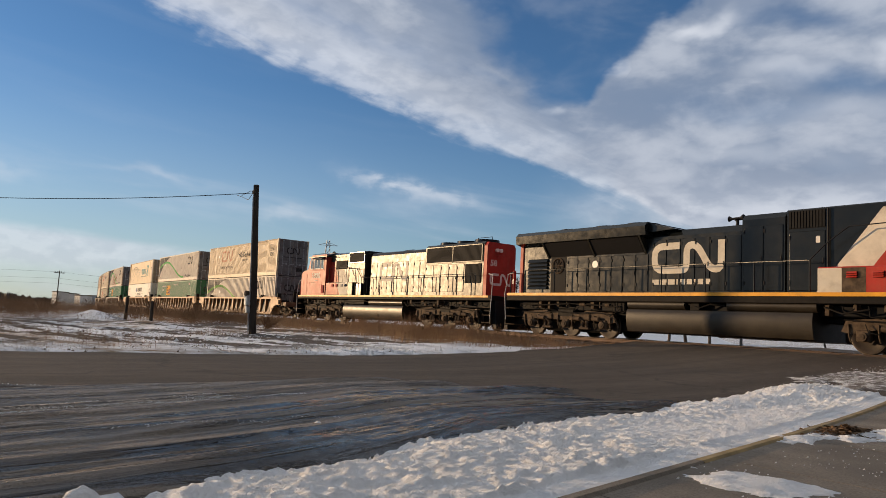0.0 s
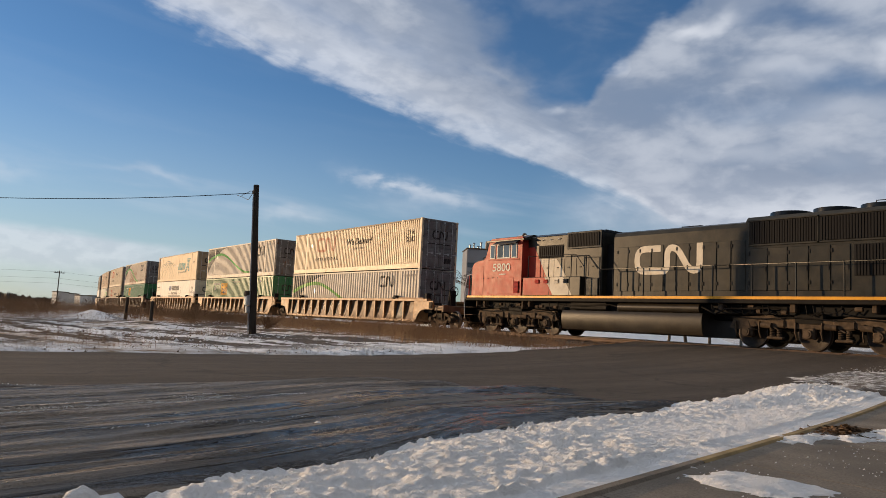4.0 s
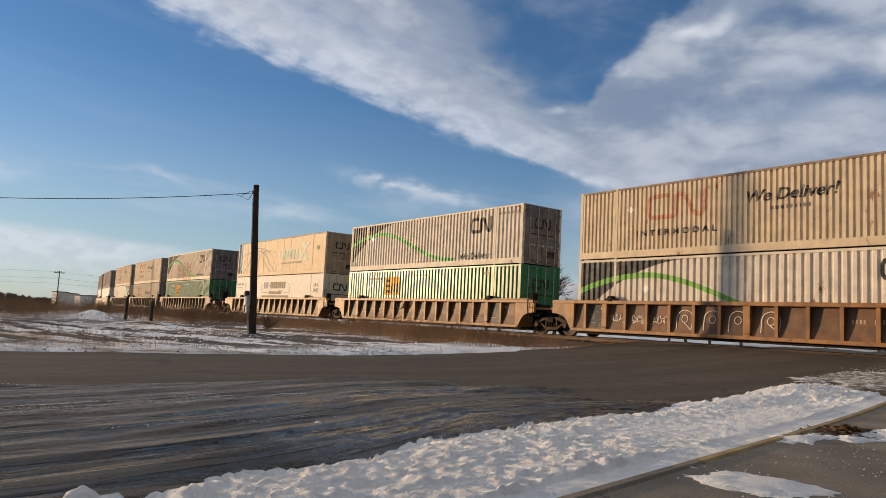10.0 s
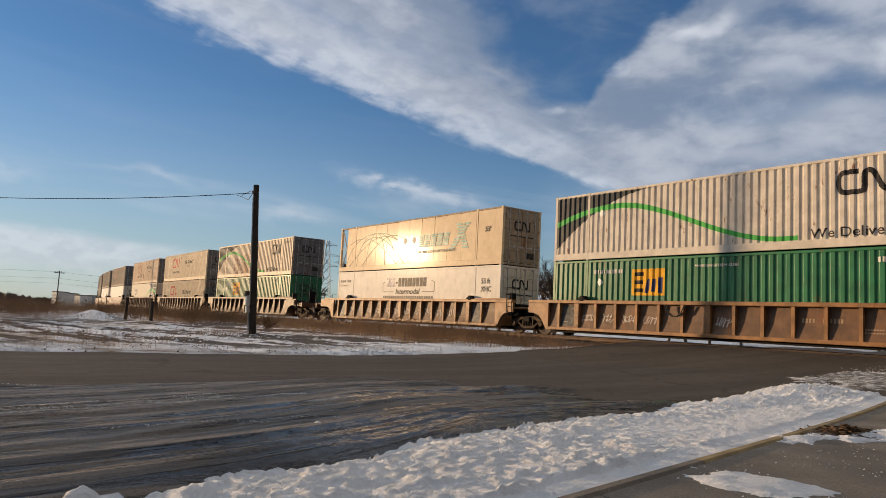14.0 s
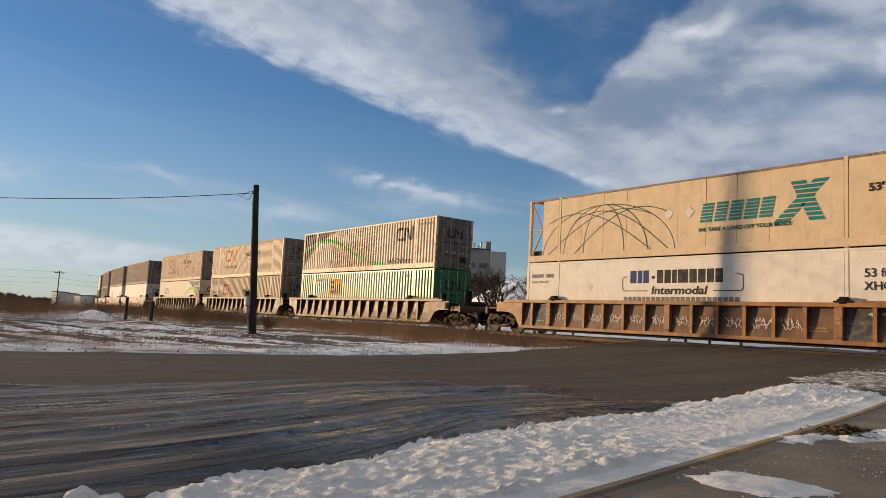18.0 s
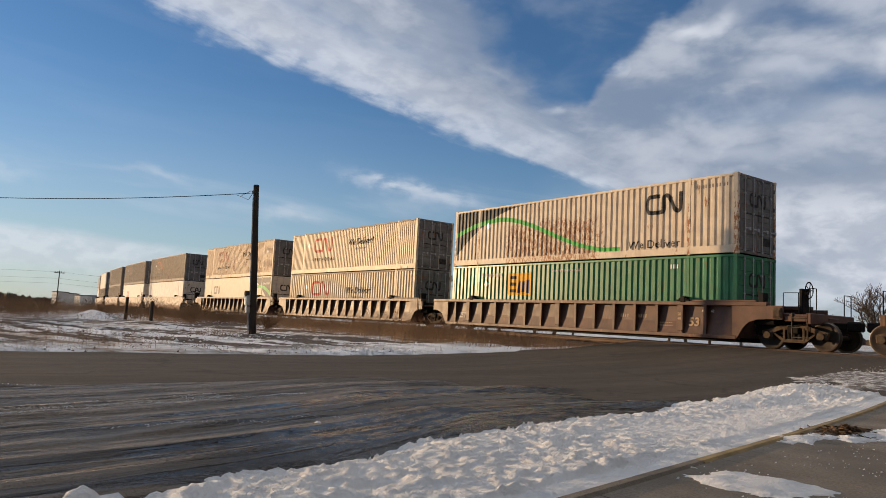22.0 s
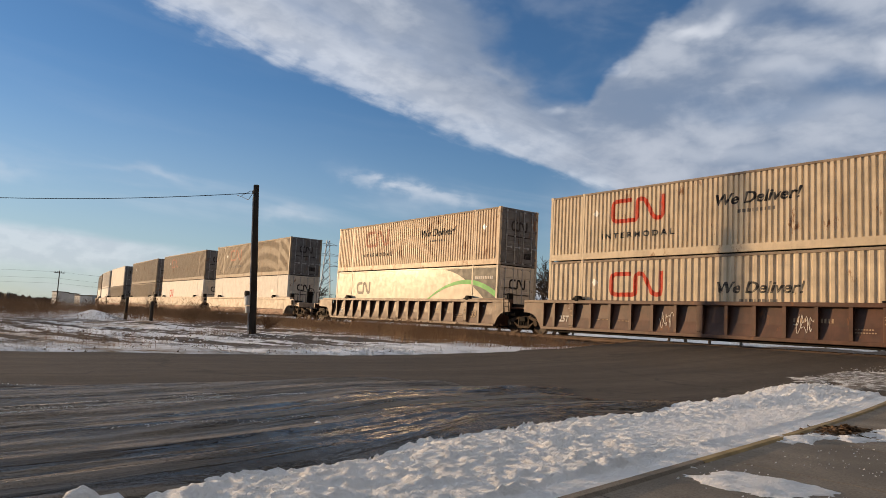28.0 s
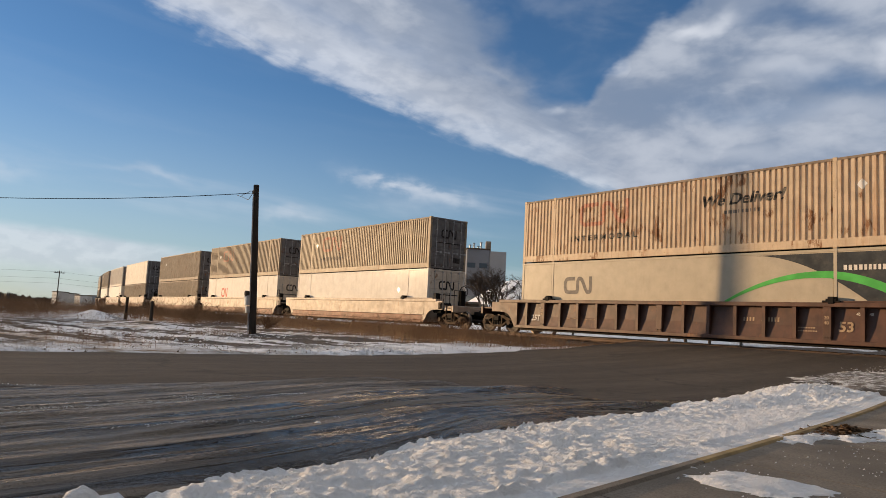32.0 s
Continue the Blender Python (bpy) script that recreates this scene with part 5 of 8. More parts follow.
def well_car(at, paint, smooth_wall, front_coupler, rear_coupler, front_truck, rear_truck, label, marks):
    ob = thing("well_car", label, "railway car", "well cars of the train")
    p, low = M[paint], M["well_rust"] if smooth_wall else M[paint]
    for rz in (0, 180):
        turn = pose(0, 0, 0, 0, 0, rz)
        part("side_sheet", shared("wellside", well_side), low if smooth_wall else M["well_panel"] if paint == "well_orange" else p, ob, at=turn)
        part("top_chord", shared("topchord", lambda: chord(1.40, 1.54, 9.3, -1.59, -1.33).mesh("top_chord", M["well_orange"])), p, ob, at=turn)
        part("bottom_chord", shared("botchord", lambda: chord(0.25, 0.38, 8.2, -1.58, -1.28).mesh("bottom_chord", M["well_orange"])), low, ob, at=turn)
        if smooth_wall:
            part("outer_side", shared("smoothwell", lambda: Shape().box(-8.2, 8.2, -1.57, -1.52, 0.66, 1.395, 0.02).mesh("outer_side", M["well_white"])), p, ob, "flat white outer side sheet", at=turn)
            part("outer_side", shared("smoothlow", lambda: Shape().box(-8.15, 8.15, -1.56, -1.51, 0.38, 0.655, 0.02).mesh("outer_side", M["well_rust"])), low, ob, "rust-stained lower side sheet", at=turn)
        else:
            for k in range(15):
                if k in (1, 7, 13):
                    stake = part("post", shared("wellpost", well_post), p, ob, at=turn @ pose(-7.42 + k * 1.03, 0, 0))
                    if k != 7 and rz == 0:
                        for words, z in (("20", 1.02), ("40", 0.86)):
                            bm = letters(words, 0.15, 0.0, 1.0, 0.003)
                            for v in bm.verts:
                                v.co = Vector((v.co.x - 0.09, -1.579, v.co.z + z))
                            part("lettering", bm, M["ink_tan"], stake)
                else:
                    part("rib", shared("rib", well_rib), p, ob, at=turn @ pose(-7.42 + k * 1.03, 0, 0))
        for x in (-6.1, 6.1):
            part("container_lock", shared("lock", lambda: Shape().box(-0.28, 0.28, -1.6, -1.34, 1.54, 1.60, 0.015).box(-0.1, 0.1, -1.62, -1.34, 1.5, 1.72, 0.02).cyl((-0.16, -1.57, 1.62), (0.16, -1.57, 1.62), 0.04, 8).mesh("container_lock", M["iron"])), M["iron"], ob, at=turn @ pose(x, 0, 0))
        part("guide_rail", shared("guide", lambda: Shape().box(6.2, 8.9, -1.54, -1.34, 1.54, 1.60, 0.01).mesh("guide_rail", M["well_orange"])), p, ob, at=turn)
    part("well_floor", shared("wellfloor", lambda: Shape().box(-8.1, 8.1, -1.3, 1.3, 0.15, 0.33).mesh("well_floor", M["iron"])), M["iron"], ob)
    part("deck_end", shared("end%d" % front_coupler, lambda: well_end(1, front_coupler).mesh("deck_end", M["well_orange"])), p, ob)
    part("deck_end", shared("end%d" % rear_coupler, lambda: well_end(1, rear_coupler).mesh("deck_end", M["well_orange"])), p, ob, at=pose(0, 0, 0, 0, 0, 180))
    for flag, rz in ((front_coupler, 0), (rear_coupler, 180)):
        turn = pose(0, 0, 0, 0, 0, rz)
        if flag:
            part("end_platform", shared("platform", lambda: Shape().box(9.75, 10.7, -1.45, 1.45, 1.10, 1.16, 0.01).box(10.55, 10.72, -1.5, 1.5, 0.85, 1.2, 0.02).box(9.84, 10.55, -1.47, -1.38, 0.92, 1.1, 0.02).mesh("end_platform", M["iron"])), M["well_panel"] if paint == "well_orange" else p, ob, at=turn)
            part("end_box", shared("endbox", lambda: Shape().box(9.5, 9.8, -1.6, -1.5, 1.0, 1.36, 0.03).box(9.56, 9.74, -1.62, -1.595, 1.06, 1.28, 0.02).mesh("end_box", M["iron"])), M["iron_dusty"], ob, at=turn)
            part("coupler", shared("coupler", lambda: Shape().box(10.7, 11.35, -0.1, 0.1, 0.72, 0.95, 0.03).box(11.2, 11.65, -0.2, 0.16, 0.68, 1.0, 0.05).mesh("coupler", M["iron"])), M["iron"], ob, at=turn)
            part("handrail", shared("endrail", lambda: Shape().tube([(10.65, -1.42, 0.45), (10.65, -1.42, 2.0), (10.65, -1.0, 2.0), (10.65, -1.0, 1.16)], 0.018).tube([(9.8, -1.46, 1.2), (9.8, -1.46, 1.85), (10.3, -1.46, 1.85), (10.3, -1.46, 1.2)], 0.016).mesh("handrail", M["iron"])), M["iron"], ob, at=turn)
            part("handrail", shared("endrail2", lambda: Shape().tube([(10.66, 0.9, 1.16), (10.66, 0.9, 1.9), (10.66, 1.4, 1.9), (10.66, 1.4, 1.16)], 0.018).mesh("handrail", M["iron"])), M["iron"], ob, at=turn)
            lad = Shape()
            for z in (0.4, 0.72, 1.02):
                lad.box(10.1, 10.6, -1.5, -1.44, z, z + 0.03)
            lad.box(10.08, 10.11, -1.5, -1.44, 0.36, 1.2).box(10.58, 10.61, -1.5, -1.44, 0.36, 1.2)
            part("sill_step", shared("sillstep", lambda: lad.mesh("sill_step", M["iron"])), M["iron_dusty"], ob, at=turn)
            if rz == 0:
                bw = Shape().lathe([(-0.02, 0.26), (0.0, 0.29), (0.02, 0.26), (0.0, 0.24), (-0.02, 0.26)], (10.1, -0.35, 2.0), 20, "x").cyl((9.95, -0.35, 2.0), (10.1, -0.35, 2.0), 0.05, 8)
                for k in range(5):
                    a = k * 1.2566
                    bw.cyl((10.1, -0.35, 2.0), (10.1, -0.35 + 0.26 * math.cos(a), 2.0 + 0.26 * math.sin(a)), 0.014, 6)
                bw.box(9.85, 9.98, -0.55, -0.1, 1.16, 2.05, 0.03)
                part("brake_wheel", shared("brakewheel", lambda: bw.mesh("brake_wheel", M["iron"])), M["iron"], ob, "black brake wheel on its stand", at=turn)
        else:
            part("ladder", shared("midladder", lambda: Shape().tube([(8.9, -1.6, 0.75), (8.9, -1.6, 2.1), (9.25, -1.6, 2.1), (9.25, -1.6, 0.75)], 0.018).tube([(8.9, -1.6, 1.2), (9.25, -1.6, 1.2)], 0.014).tube([(8.9, -1.6, 0.9), (9.25, -1.6, 0.9)], 0.014).tube([(8.9, -1.6, 1.8), (9.25, -1.6, 1.8)], 0.014).mesh("ladder", M["iron"])), M["iron"], ob, at=turn)
    for rz in (0, 180):
        part("brake_rigging", shared("rigging", lambda: Shape().box(8.55, 9.6, -0.95, 0.95, 0.45, 1.08, 0.05).box(8.8, 9.4, -1.25, -0.6, 0.95, 1.35, 0.04).cyl((8.7, -1.2, 0.9), (9.4, -1.2, 0.9), 0.12, 10).box(8.95, 9.15, -1.5, -1.2, 1.2, 1.85, 0.02).mesh("brake_rigging", M["soot_shade"])), M["soot_shade"], ob, at=pose(0, 0, 0, 0, 0, rz))
    if front_truck is not None:
        freight_truck(ob, front_truck)
    if rear_truck is not None:
        freight_truck(ob, rear_truck)
    for i, (ink, what, x, z) in enumerate(marks):
        bm = letters(*what) if isinstance(what, tuple) else flat(what)
        for v in bm.verts:
            h = v.co.z + z
            v.co = Vector((v.co.x + x, (-1.574 if smooth_wall else sheet_y(h) - 0.004) - 0.0015 * i, h))
        part(mark_name(what), bm, M[ink], ob)
    ob.matrix_world = at
    return ob


def deliver(x=-0.5, ink="ink_black", z=1.75):
    return [(ink, ("We Deliver!", 0.56, 0.25, 1.12, 0.012), x, z), ("ink_grey", bars(0, 0, [(0.12, 0.06), (0.12, 0.06), (0.12, 0.08), (0.03, 0.08), (0.09, 0.07), (0.09, 0.08), (0.03, 0.08), (0.09, 0.07), (0.09, 0)], 0.12), x + 0.95, z - 0.33)]


RED_LOGO = mark_c_n(2.6, 1.0, 0.17)
BLACK_LOGO = mark_c_n(1.7, 0.8, 0.16)
INTERMODAL = ("I N T E R M O D A L", 0.3, 0.0, 1.35, 0.012)
DIAMOND = [("reflector", diamond(0, 0, 0.17), -5.4, 1.95)]
NUMBER_FRONT = [("ink_grey", bars(0, 0, [(0.05, 0.09)] * 4 + [(0.045, 0.1)] * 6, 0.13), 6.35, 2.45)]


def stripe_z(x):
    return 2.2 - 0.62 * ((x + 4.6) / 3.4) ** 2 if x < -4.6 else 2.2 - 1.8 * sm(-4.6, 2.4, x)


def swoop():
    """Dark upper corner bounded by an arc, and a green stripe that swells over it and runs out level."""
    xs = [float(v) for v in np.linspace(-7.92, -2.2, 18)]
    dark = band([(x, 2.77) for x in xs], [(x, min(2.765, 2.8 - 2.3 * ((-2.2 - x) / 5.75) ** 2.2)) for x in xs])
    xs = [float(v) for v in np.linspace(-7.92, 2.9, 34)]
    green = band([(x, stripe_z(x) + 0.09 - 0.004 * x) for x in xs], [(x, stripe_z(x) - 0.09 + 0.004 * x) for x in xs])
    return [("ink_dark", dark, 0, 0), ("ink_green", green, 0, 0)]


def rear_swoop():
    """Dark corner and green arc at the doors' end of a container."""
    xs = [float(v) for v in np.linspace(3.5, 7.9, 20)]
    dark = band([(x, 2.76) for x in xs], [(x, max(0.34, 2.75 - 1.55 * ((x - 3.5) / 3.6) ** 1.8)) for x in xs])
    xs = [float(v) for v in np.linspace(1.6, 7.92, 26)]
    arc = [(x, 2.08 - 0.92 * ((5.6 - x) / 3.3) ** 2 if x < 5.6 else 2.08 - 0.62 * ((x - 5.6) / 2.3) ** 2) for x in xs]
    green = band([(x, z + 0.035 + 0.018 * (x - 1.6)) for x, z in arc], [(x, z - 0.035 - 0.018 * (x - 1.6)) for x, z in arc])
    return [("ink_dark", dark, 0, 0), ("ink_green", green, 0, 0)]


def globe():
    """Thin curved lines of a globe, one mark each so that they lie over one another."""
    out = []
    for k in range(3):
        r = 3.5 if k == 0 else 3.4 * (1.0 - 0.34 * k)
        out.append(stroke([(-3.6 + r * float(math.cos(a)), 0.2 + 2.1 * float(math.sin(a))) for a in np.linspace(0.02, 3.12, 26)], 0.032))
    for x0, x1 in ((-6.8, -1.2), (-5.2, -0.4)):
        out.append(stroke([(float(x0 + (x1 - x0) * t), float(0.3 + 1.75 * math.sin(t * 2.2))) for t in np.linspace(0, 1, 16)], 0.03))
        out.append(stroke([(float(x1 - (x1 - x0) * t), float(0.3 + 1.75 * math.sin(t * 2.2))) for t in np.linspace(0, 1, 16)], 0.03))
    return [("ink_deep", o, 0, 0) for o in out]


def slatted(x, z, w, h, lean):
    """A leaning block cut into level slats."""
    out = []
    for k in range(6):
        a, b = h * k / 6, h * (k + 0.78) / 6
        out.append([(x + lean * a, z + a), (x + w + lean * a, z + a), (x + w + lean * b, z + b), (x + lean * b, z + b)])
    return out


def slatted_cross(x, z, w, h):
    """Two crossing diagonals cut into level slats."""
    out = []
    n = 9
    for k in range(n):
        a, b = k / n, (k + 0.74) / n
        one = [(x + w * 0.8 * t + 0.35, z + h * t) for t in (a, b)]
        two = [(x + w * (0.72 - 0.45 * t) + 0.1 * h * t + 0.3, z + h * t) for t in (a, b)]
        if abs(one[0][0] - two[0][0]) < 0.42:
            lo, hi = [min(p[0], q[0]) for p, q in zip(one, two)], [max(p[0], q[0]) + 0.5 for p, q in zip(one, two)]
            out.append([(lo[0], one[0][1]), (hi[0], one[0][1]), (hi[1], one[1][1]), (lo[1], one[1][1])])
        else:
            for p in (one, two):
                out.append([p[0], (p[0][0] + 0.5, p[0][1]), (p[1][0] + 0.5, p[1][1]), p[1]])
    return out


# container marks; rows are ink, shape or words, x, z on the near side
CN_RED = [("ink_red", RED_LOGO, -4.6, 1.45), ("ink_black", INTERMODAL, -5.1, 0.85)] + deliver(0.1) + DIAMOND
CN_FADED = [("ink_faded", RED_LOGO, -4.6, 1.45), ("ink_worn", INTERMODAL, -5.1, 0.85)] + deliver(-0.5, "ink_worn") + DIAMOND
CN_WAVE = swoop() + [("ink_black", BLACK_LOGO, 4.1, 1.65), ("ink_black", ("We Deliver", 0.44, 0.0, 1.15, 0.003), 3.3, 0.36)] + DIAMOND + NUMBER_FRONT
GREEN_BOX = [("ink_yellow", [[(-3.75, 1.4), (-2.2, 1.4), (-2.2, 2.45), (-3.75, 2.45)]], 0, 0), ("ink_black", bars(-3.62, 1.53, [(0.44, 0)], 0.15) + bars(-3.62, 1.85, [(0.38, 0)], 0.15) + bars(-3.62, 2.17, [(0.44, 0)], 0.15), 0, 0),
             ("ink_blue", stroke([(-3.06, 1.5), (-2.95, 2.05)], 0.14) + stroke([(-2.75, 1.55), (-2.7, 2.05)], 0.14) + bars(-2.5, 1.5, [(0.2, 0)], 0.6), 0, 0),
             ("ink_white", ("53'", 0.4, 0.0, 1.1, 0.006), 6.6, 0.3), ("ink_white", ("53'", 0.4, 0.0, 1.1, 0.006), -7.1, 0.3), ("ink_white", ("WARNING HIGH CUBE", 0.14, 0.0, 1.2, 0.004), -0.9, 2.45), ("ink_white", bars(-5.7, 2.3, [(0.1, 0.06)] * 4 + [(0.09, 0.06)] * 6, 0.16), 0, 0), ("ink_white", bars(5.3, 2.42, [(0.1, 0.05), (0.08, 0.05), (0.1, 0)], 0.16), 0, 0)] + DIAMOND
RED_LOW = [("ink_red", RED_LOGO, -4.6, 1.35)] + deliver(0.2, "ink_worn", 1.5) + DIAMOND

SLOTS = [
    # s at the doors' end, upper: paint, smooth, marks, label; lower: the same; car paint, smooth wall
    (22.15, ("cream", 2, CN_FADED + [("ink_worn", ("53 ft", 0.4, 0.0, 0.95, 0.003), 6.6, 2.0), ("ink_worn", ("XHC", 0.4, 0.0, 0.95, 0.003), 6.6, 1.58)], "cream corrugated container with faded red mark and black lettering"),
     ("pale", 0, [(("ink_worndark" if k == 0 else "ink_palegreen"), what, 0, 0) for k, (ink, what, x, z) in enumerate(swoop())] + [("ink_black", mark_c_n(1.62, 0.68, 0.13), 3.85, 1.86), ("reflector", diamond(0, 0, 0.2), -4.6, 1.66)] + NUMBER_FRONT, "pale grey corrugated container with dark corner and worn green stripe"), "well_orange", 0),
    (2.41, ("pale", 0, CN_WAVE, "pale grey corrugated container with green wave and black lettering"),
     ("green", 0, GREEN_BOX, "green corrugated container with yellow label and white number"), "well_orange", 0),
    (-17.25, ("fawn", 1, globe() + [("ink_teal", [q for k in range(5) for q in slatted(0.95 + k * 0.57, 1.18, 0.46, 0.72, 0.2)], 0, 0), ("ink_teal", slatted_cross(3.4, 0.95, 1.75, 1.38), 0, 0), ("ink_deep", ("WE TAKE A LOAD OFF YOUR MIND!", 0.19, 0.0, 1.12, 0.006), 0.9, 0.84), ("ink_black", ("53'", 0.34, 0.0, 1.1, 0.012), 6.75, 1.7), ("ink_white", diamond(-0.4, 1.62, 0.22), 0, 0), ("ink_white", diamond(0.5, 1.62, 0.22), 0, 0)], "fawn smooth-sided container with teal globe lines and lettering"),
     ("white", 1, [("ink_blue", bars(-2.15, 1.88, [(0.3, 0.06), (0.22, 0.05), (0.26, 0.1)], 0.5), 0, 0), ("ink_black", bars(-1.13, 2.05, [(0.16, 0.08)], 0.1) + bars(-0.88, 1.88, [(0.28, 0.06), (0.28, 0.06), (0.2, 0.05), (0.44, 0.06), (0.3, 0.06), (0.3, 0.06), (0.28, 0.06), (0.3, 0.06)], 0.5), 0, 0), ("ink_black", ("Intermodal", 0.42, 0.15, 1.3, 0.012), -1.15, 1.46), ("ink_black", stroke([(-1.3, 1.58), (-2.45, 1.58), (-2.52, 1.66), (-2.52, 2.1), (-2.3, 2.16)], 0.03), 0, 0), ("ink_black", stroke([(1.55, 1.58), (2.6, 1.58), (2.68, 1.66), (2.68, 2.12), (2.4, 2.2)], 0.03), 0, 0), ("ink_grey", bars(-2.45, 1.2, [(0.16, 0.06)] * 23, 0.15), 0, 0), ("ink_white", diamond(-4.3, 1.75, 0.2), 0, 0), ("ink_black", ("53 ft", 0.37, 0.0, 1.0, 0.003), 6.6, 1.98), ("ink_black", ("XHC", 0.37, 0.0, 1.0, 0.003), 6.6, 1.58), ("ink_grey", ("TARE WEIGHT", 0.15, 0.0, 1.1, 0.002), -7.75, 1.95), ("ink_grey", bars(-7.75, 2.2, [(0.2, 0.05), (0.2, 0.05), (0.2, 0.2), (0.2, 0.05), (0.2, 0.05)], 0.15), 0, 0)], "white smooth-sided container with navy and black lettering"), "well_orange", 0),
    (-40.69, ("cream_scabby", 0, CN_WAVE, "rust-streaked pale corrugated container with green wave"),
     ("green", 0, GREEN_BOX, "green corrugated container with yellow label and white number"), "well_brown", 0),
    (-60.35, ("cream", 2, CN_RED, "cream corrugated container with red mark and black lettering"),
     ("cream", 0, RED_LOW, "cream corrugated container with red mark and grey lettering"), "well_brown", 0),
    (-79.93, ("cream_rusty", 2, [("ink_faded", RED_LOGO, -4.6, 1.45), ("ink_worn", INTERMODAL, -5.1, 0.85)] + deliver(1.3, "ink_worn") + [("reflector", diamond(0, 0, 0.17), 6.9, 1.95)], "rust-streaked cream corrugated container with black lettering"),
     ("pale_sheen", 1, rear_swoop() + [("ink_grey", mark_c_n(1.6, 0.75, 0.16), -5.4, 1.45), ("ink_white", bars(6.35, 2.2, [(0.1, 0.05)] * 4 + [(0.08, 0.05)] * 6, 0.16), 0, 0)], "pale smooth-sided container with dark corner and green arc"), "well_brown", 0),
    (-103.58, ("tan", 2, [("ink_faded", RED_LOGO, -4.6, 1.45), ("ink_grey", INTERMODAL, -5.1, 0.85)] + DIAMOND, "dusty tan corrugated container with faded lettering"),
     ("white", 1, [("reflector", diamond(0, 0, 0.17), 5.2, 1.7)], "white smooth-sided container with a pale placard"), "well_white", 1),
    (-123.3, ("tan", 0, [("ink_faded", RED_LOGO, -4.6, 1.45)] + DIAMOND, "dusty tan corrugated container with faded red mark"),
     ("white", 1, [("ink_red", mark_c_n(1.5, 0.8, 0.16), -4.4, 1.2)], "white smooth-sided container with a red mark"), "well_white", 1),
    (-143.0, ("tan", 0, DIAMOND, "dusty tan corrugated steel container"), ("tan", 0, [], "dusty tan corrugated steel container"), "well_white", 1),
    (-166.7, ("pale", 1, [], "pale smooth-sided steel container"), ("tan", 0, [], "dusty tan corrugated steel container"), "well_white", 1),
    (-186.4, ("pale", 0, DIAMOND, "pale grey corrugated steel container"), ("white", 1, [], "white smooth-sided steel container"), "well_white", 1),
    (-206.1, ("tan", 0, [], "dusty tan corrugated steel container"), ("white", 1, [], "white smooth-sided steel container"), "well_brown", 0),
    (-229.7, ("cream", 0, [], "cream corrugated steel container"), ("tan", 0, [], "dusty tan corrugated steel container"), "well_brown", 0),
    (-249.4, ("tan", 0, [], "dusty tan corrugated steel container"), ("pale", 0, [], "pale grey corrugated steel container"), "well_brown", 0),
    (-269.1, ("cream", 0, [], "cream corrugated steel container"), ("tan", 0, [], "dusty tan corrugated steel container"), "well_brown", 0),
]
RIDERS = []
LOWER_Z, UPPER_Z = 0.36, 3.262


def tag(rnd, big):
    """A looping line of spray paint."""
    a, b, c = [rnd.uniform(0, 6.283) for _ in range(3)]
    n, m = rnd.uniform(3.4, 5.2), rnd.uniform(2.6, 4.4)
    out = []
    for k in range(56):
        t = k / 55
        out.append((0.12 + 0.6 * t + 0.075 * math.sin(6.283 * n * t + a), big * (0.2 + 0.12 * math.sin(6.283 * m * t + b) + 0.06 * math.sin(6.283 * 2.3 * n * t + c))))
    return out


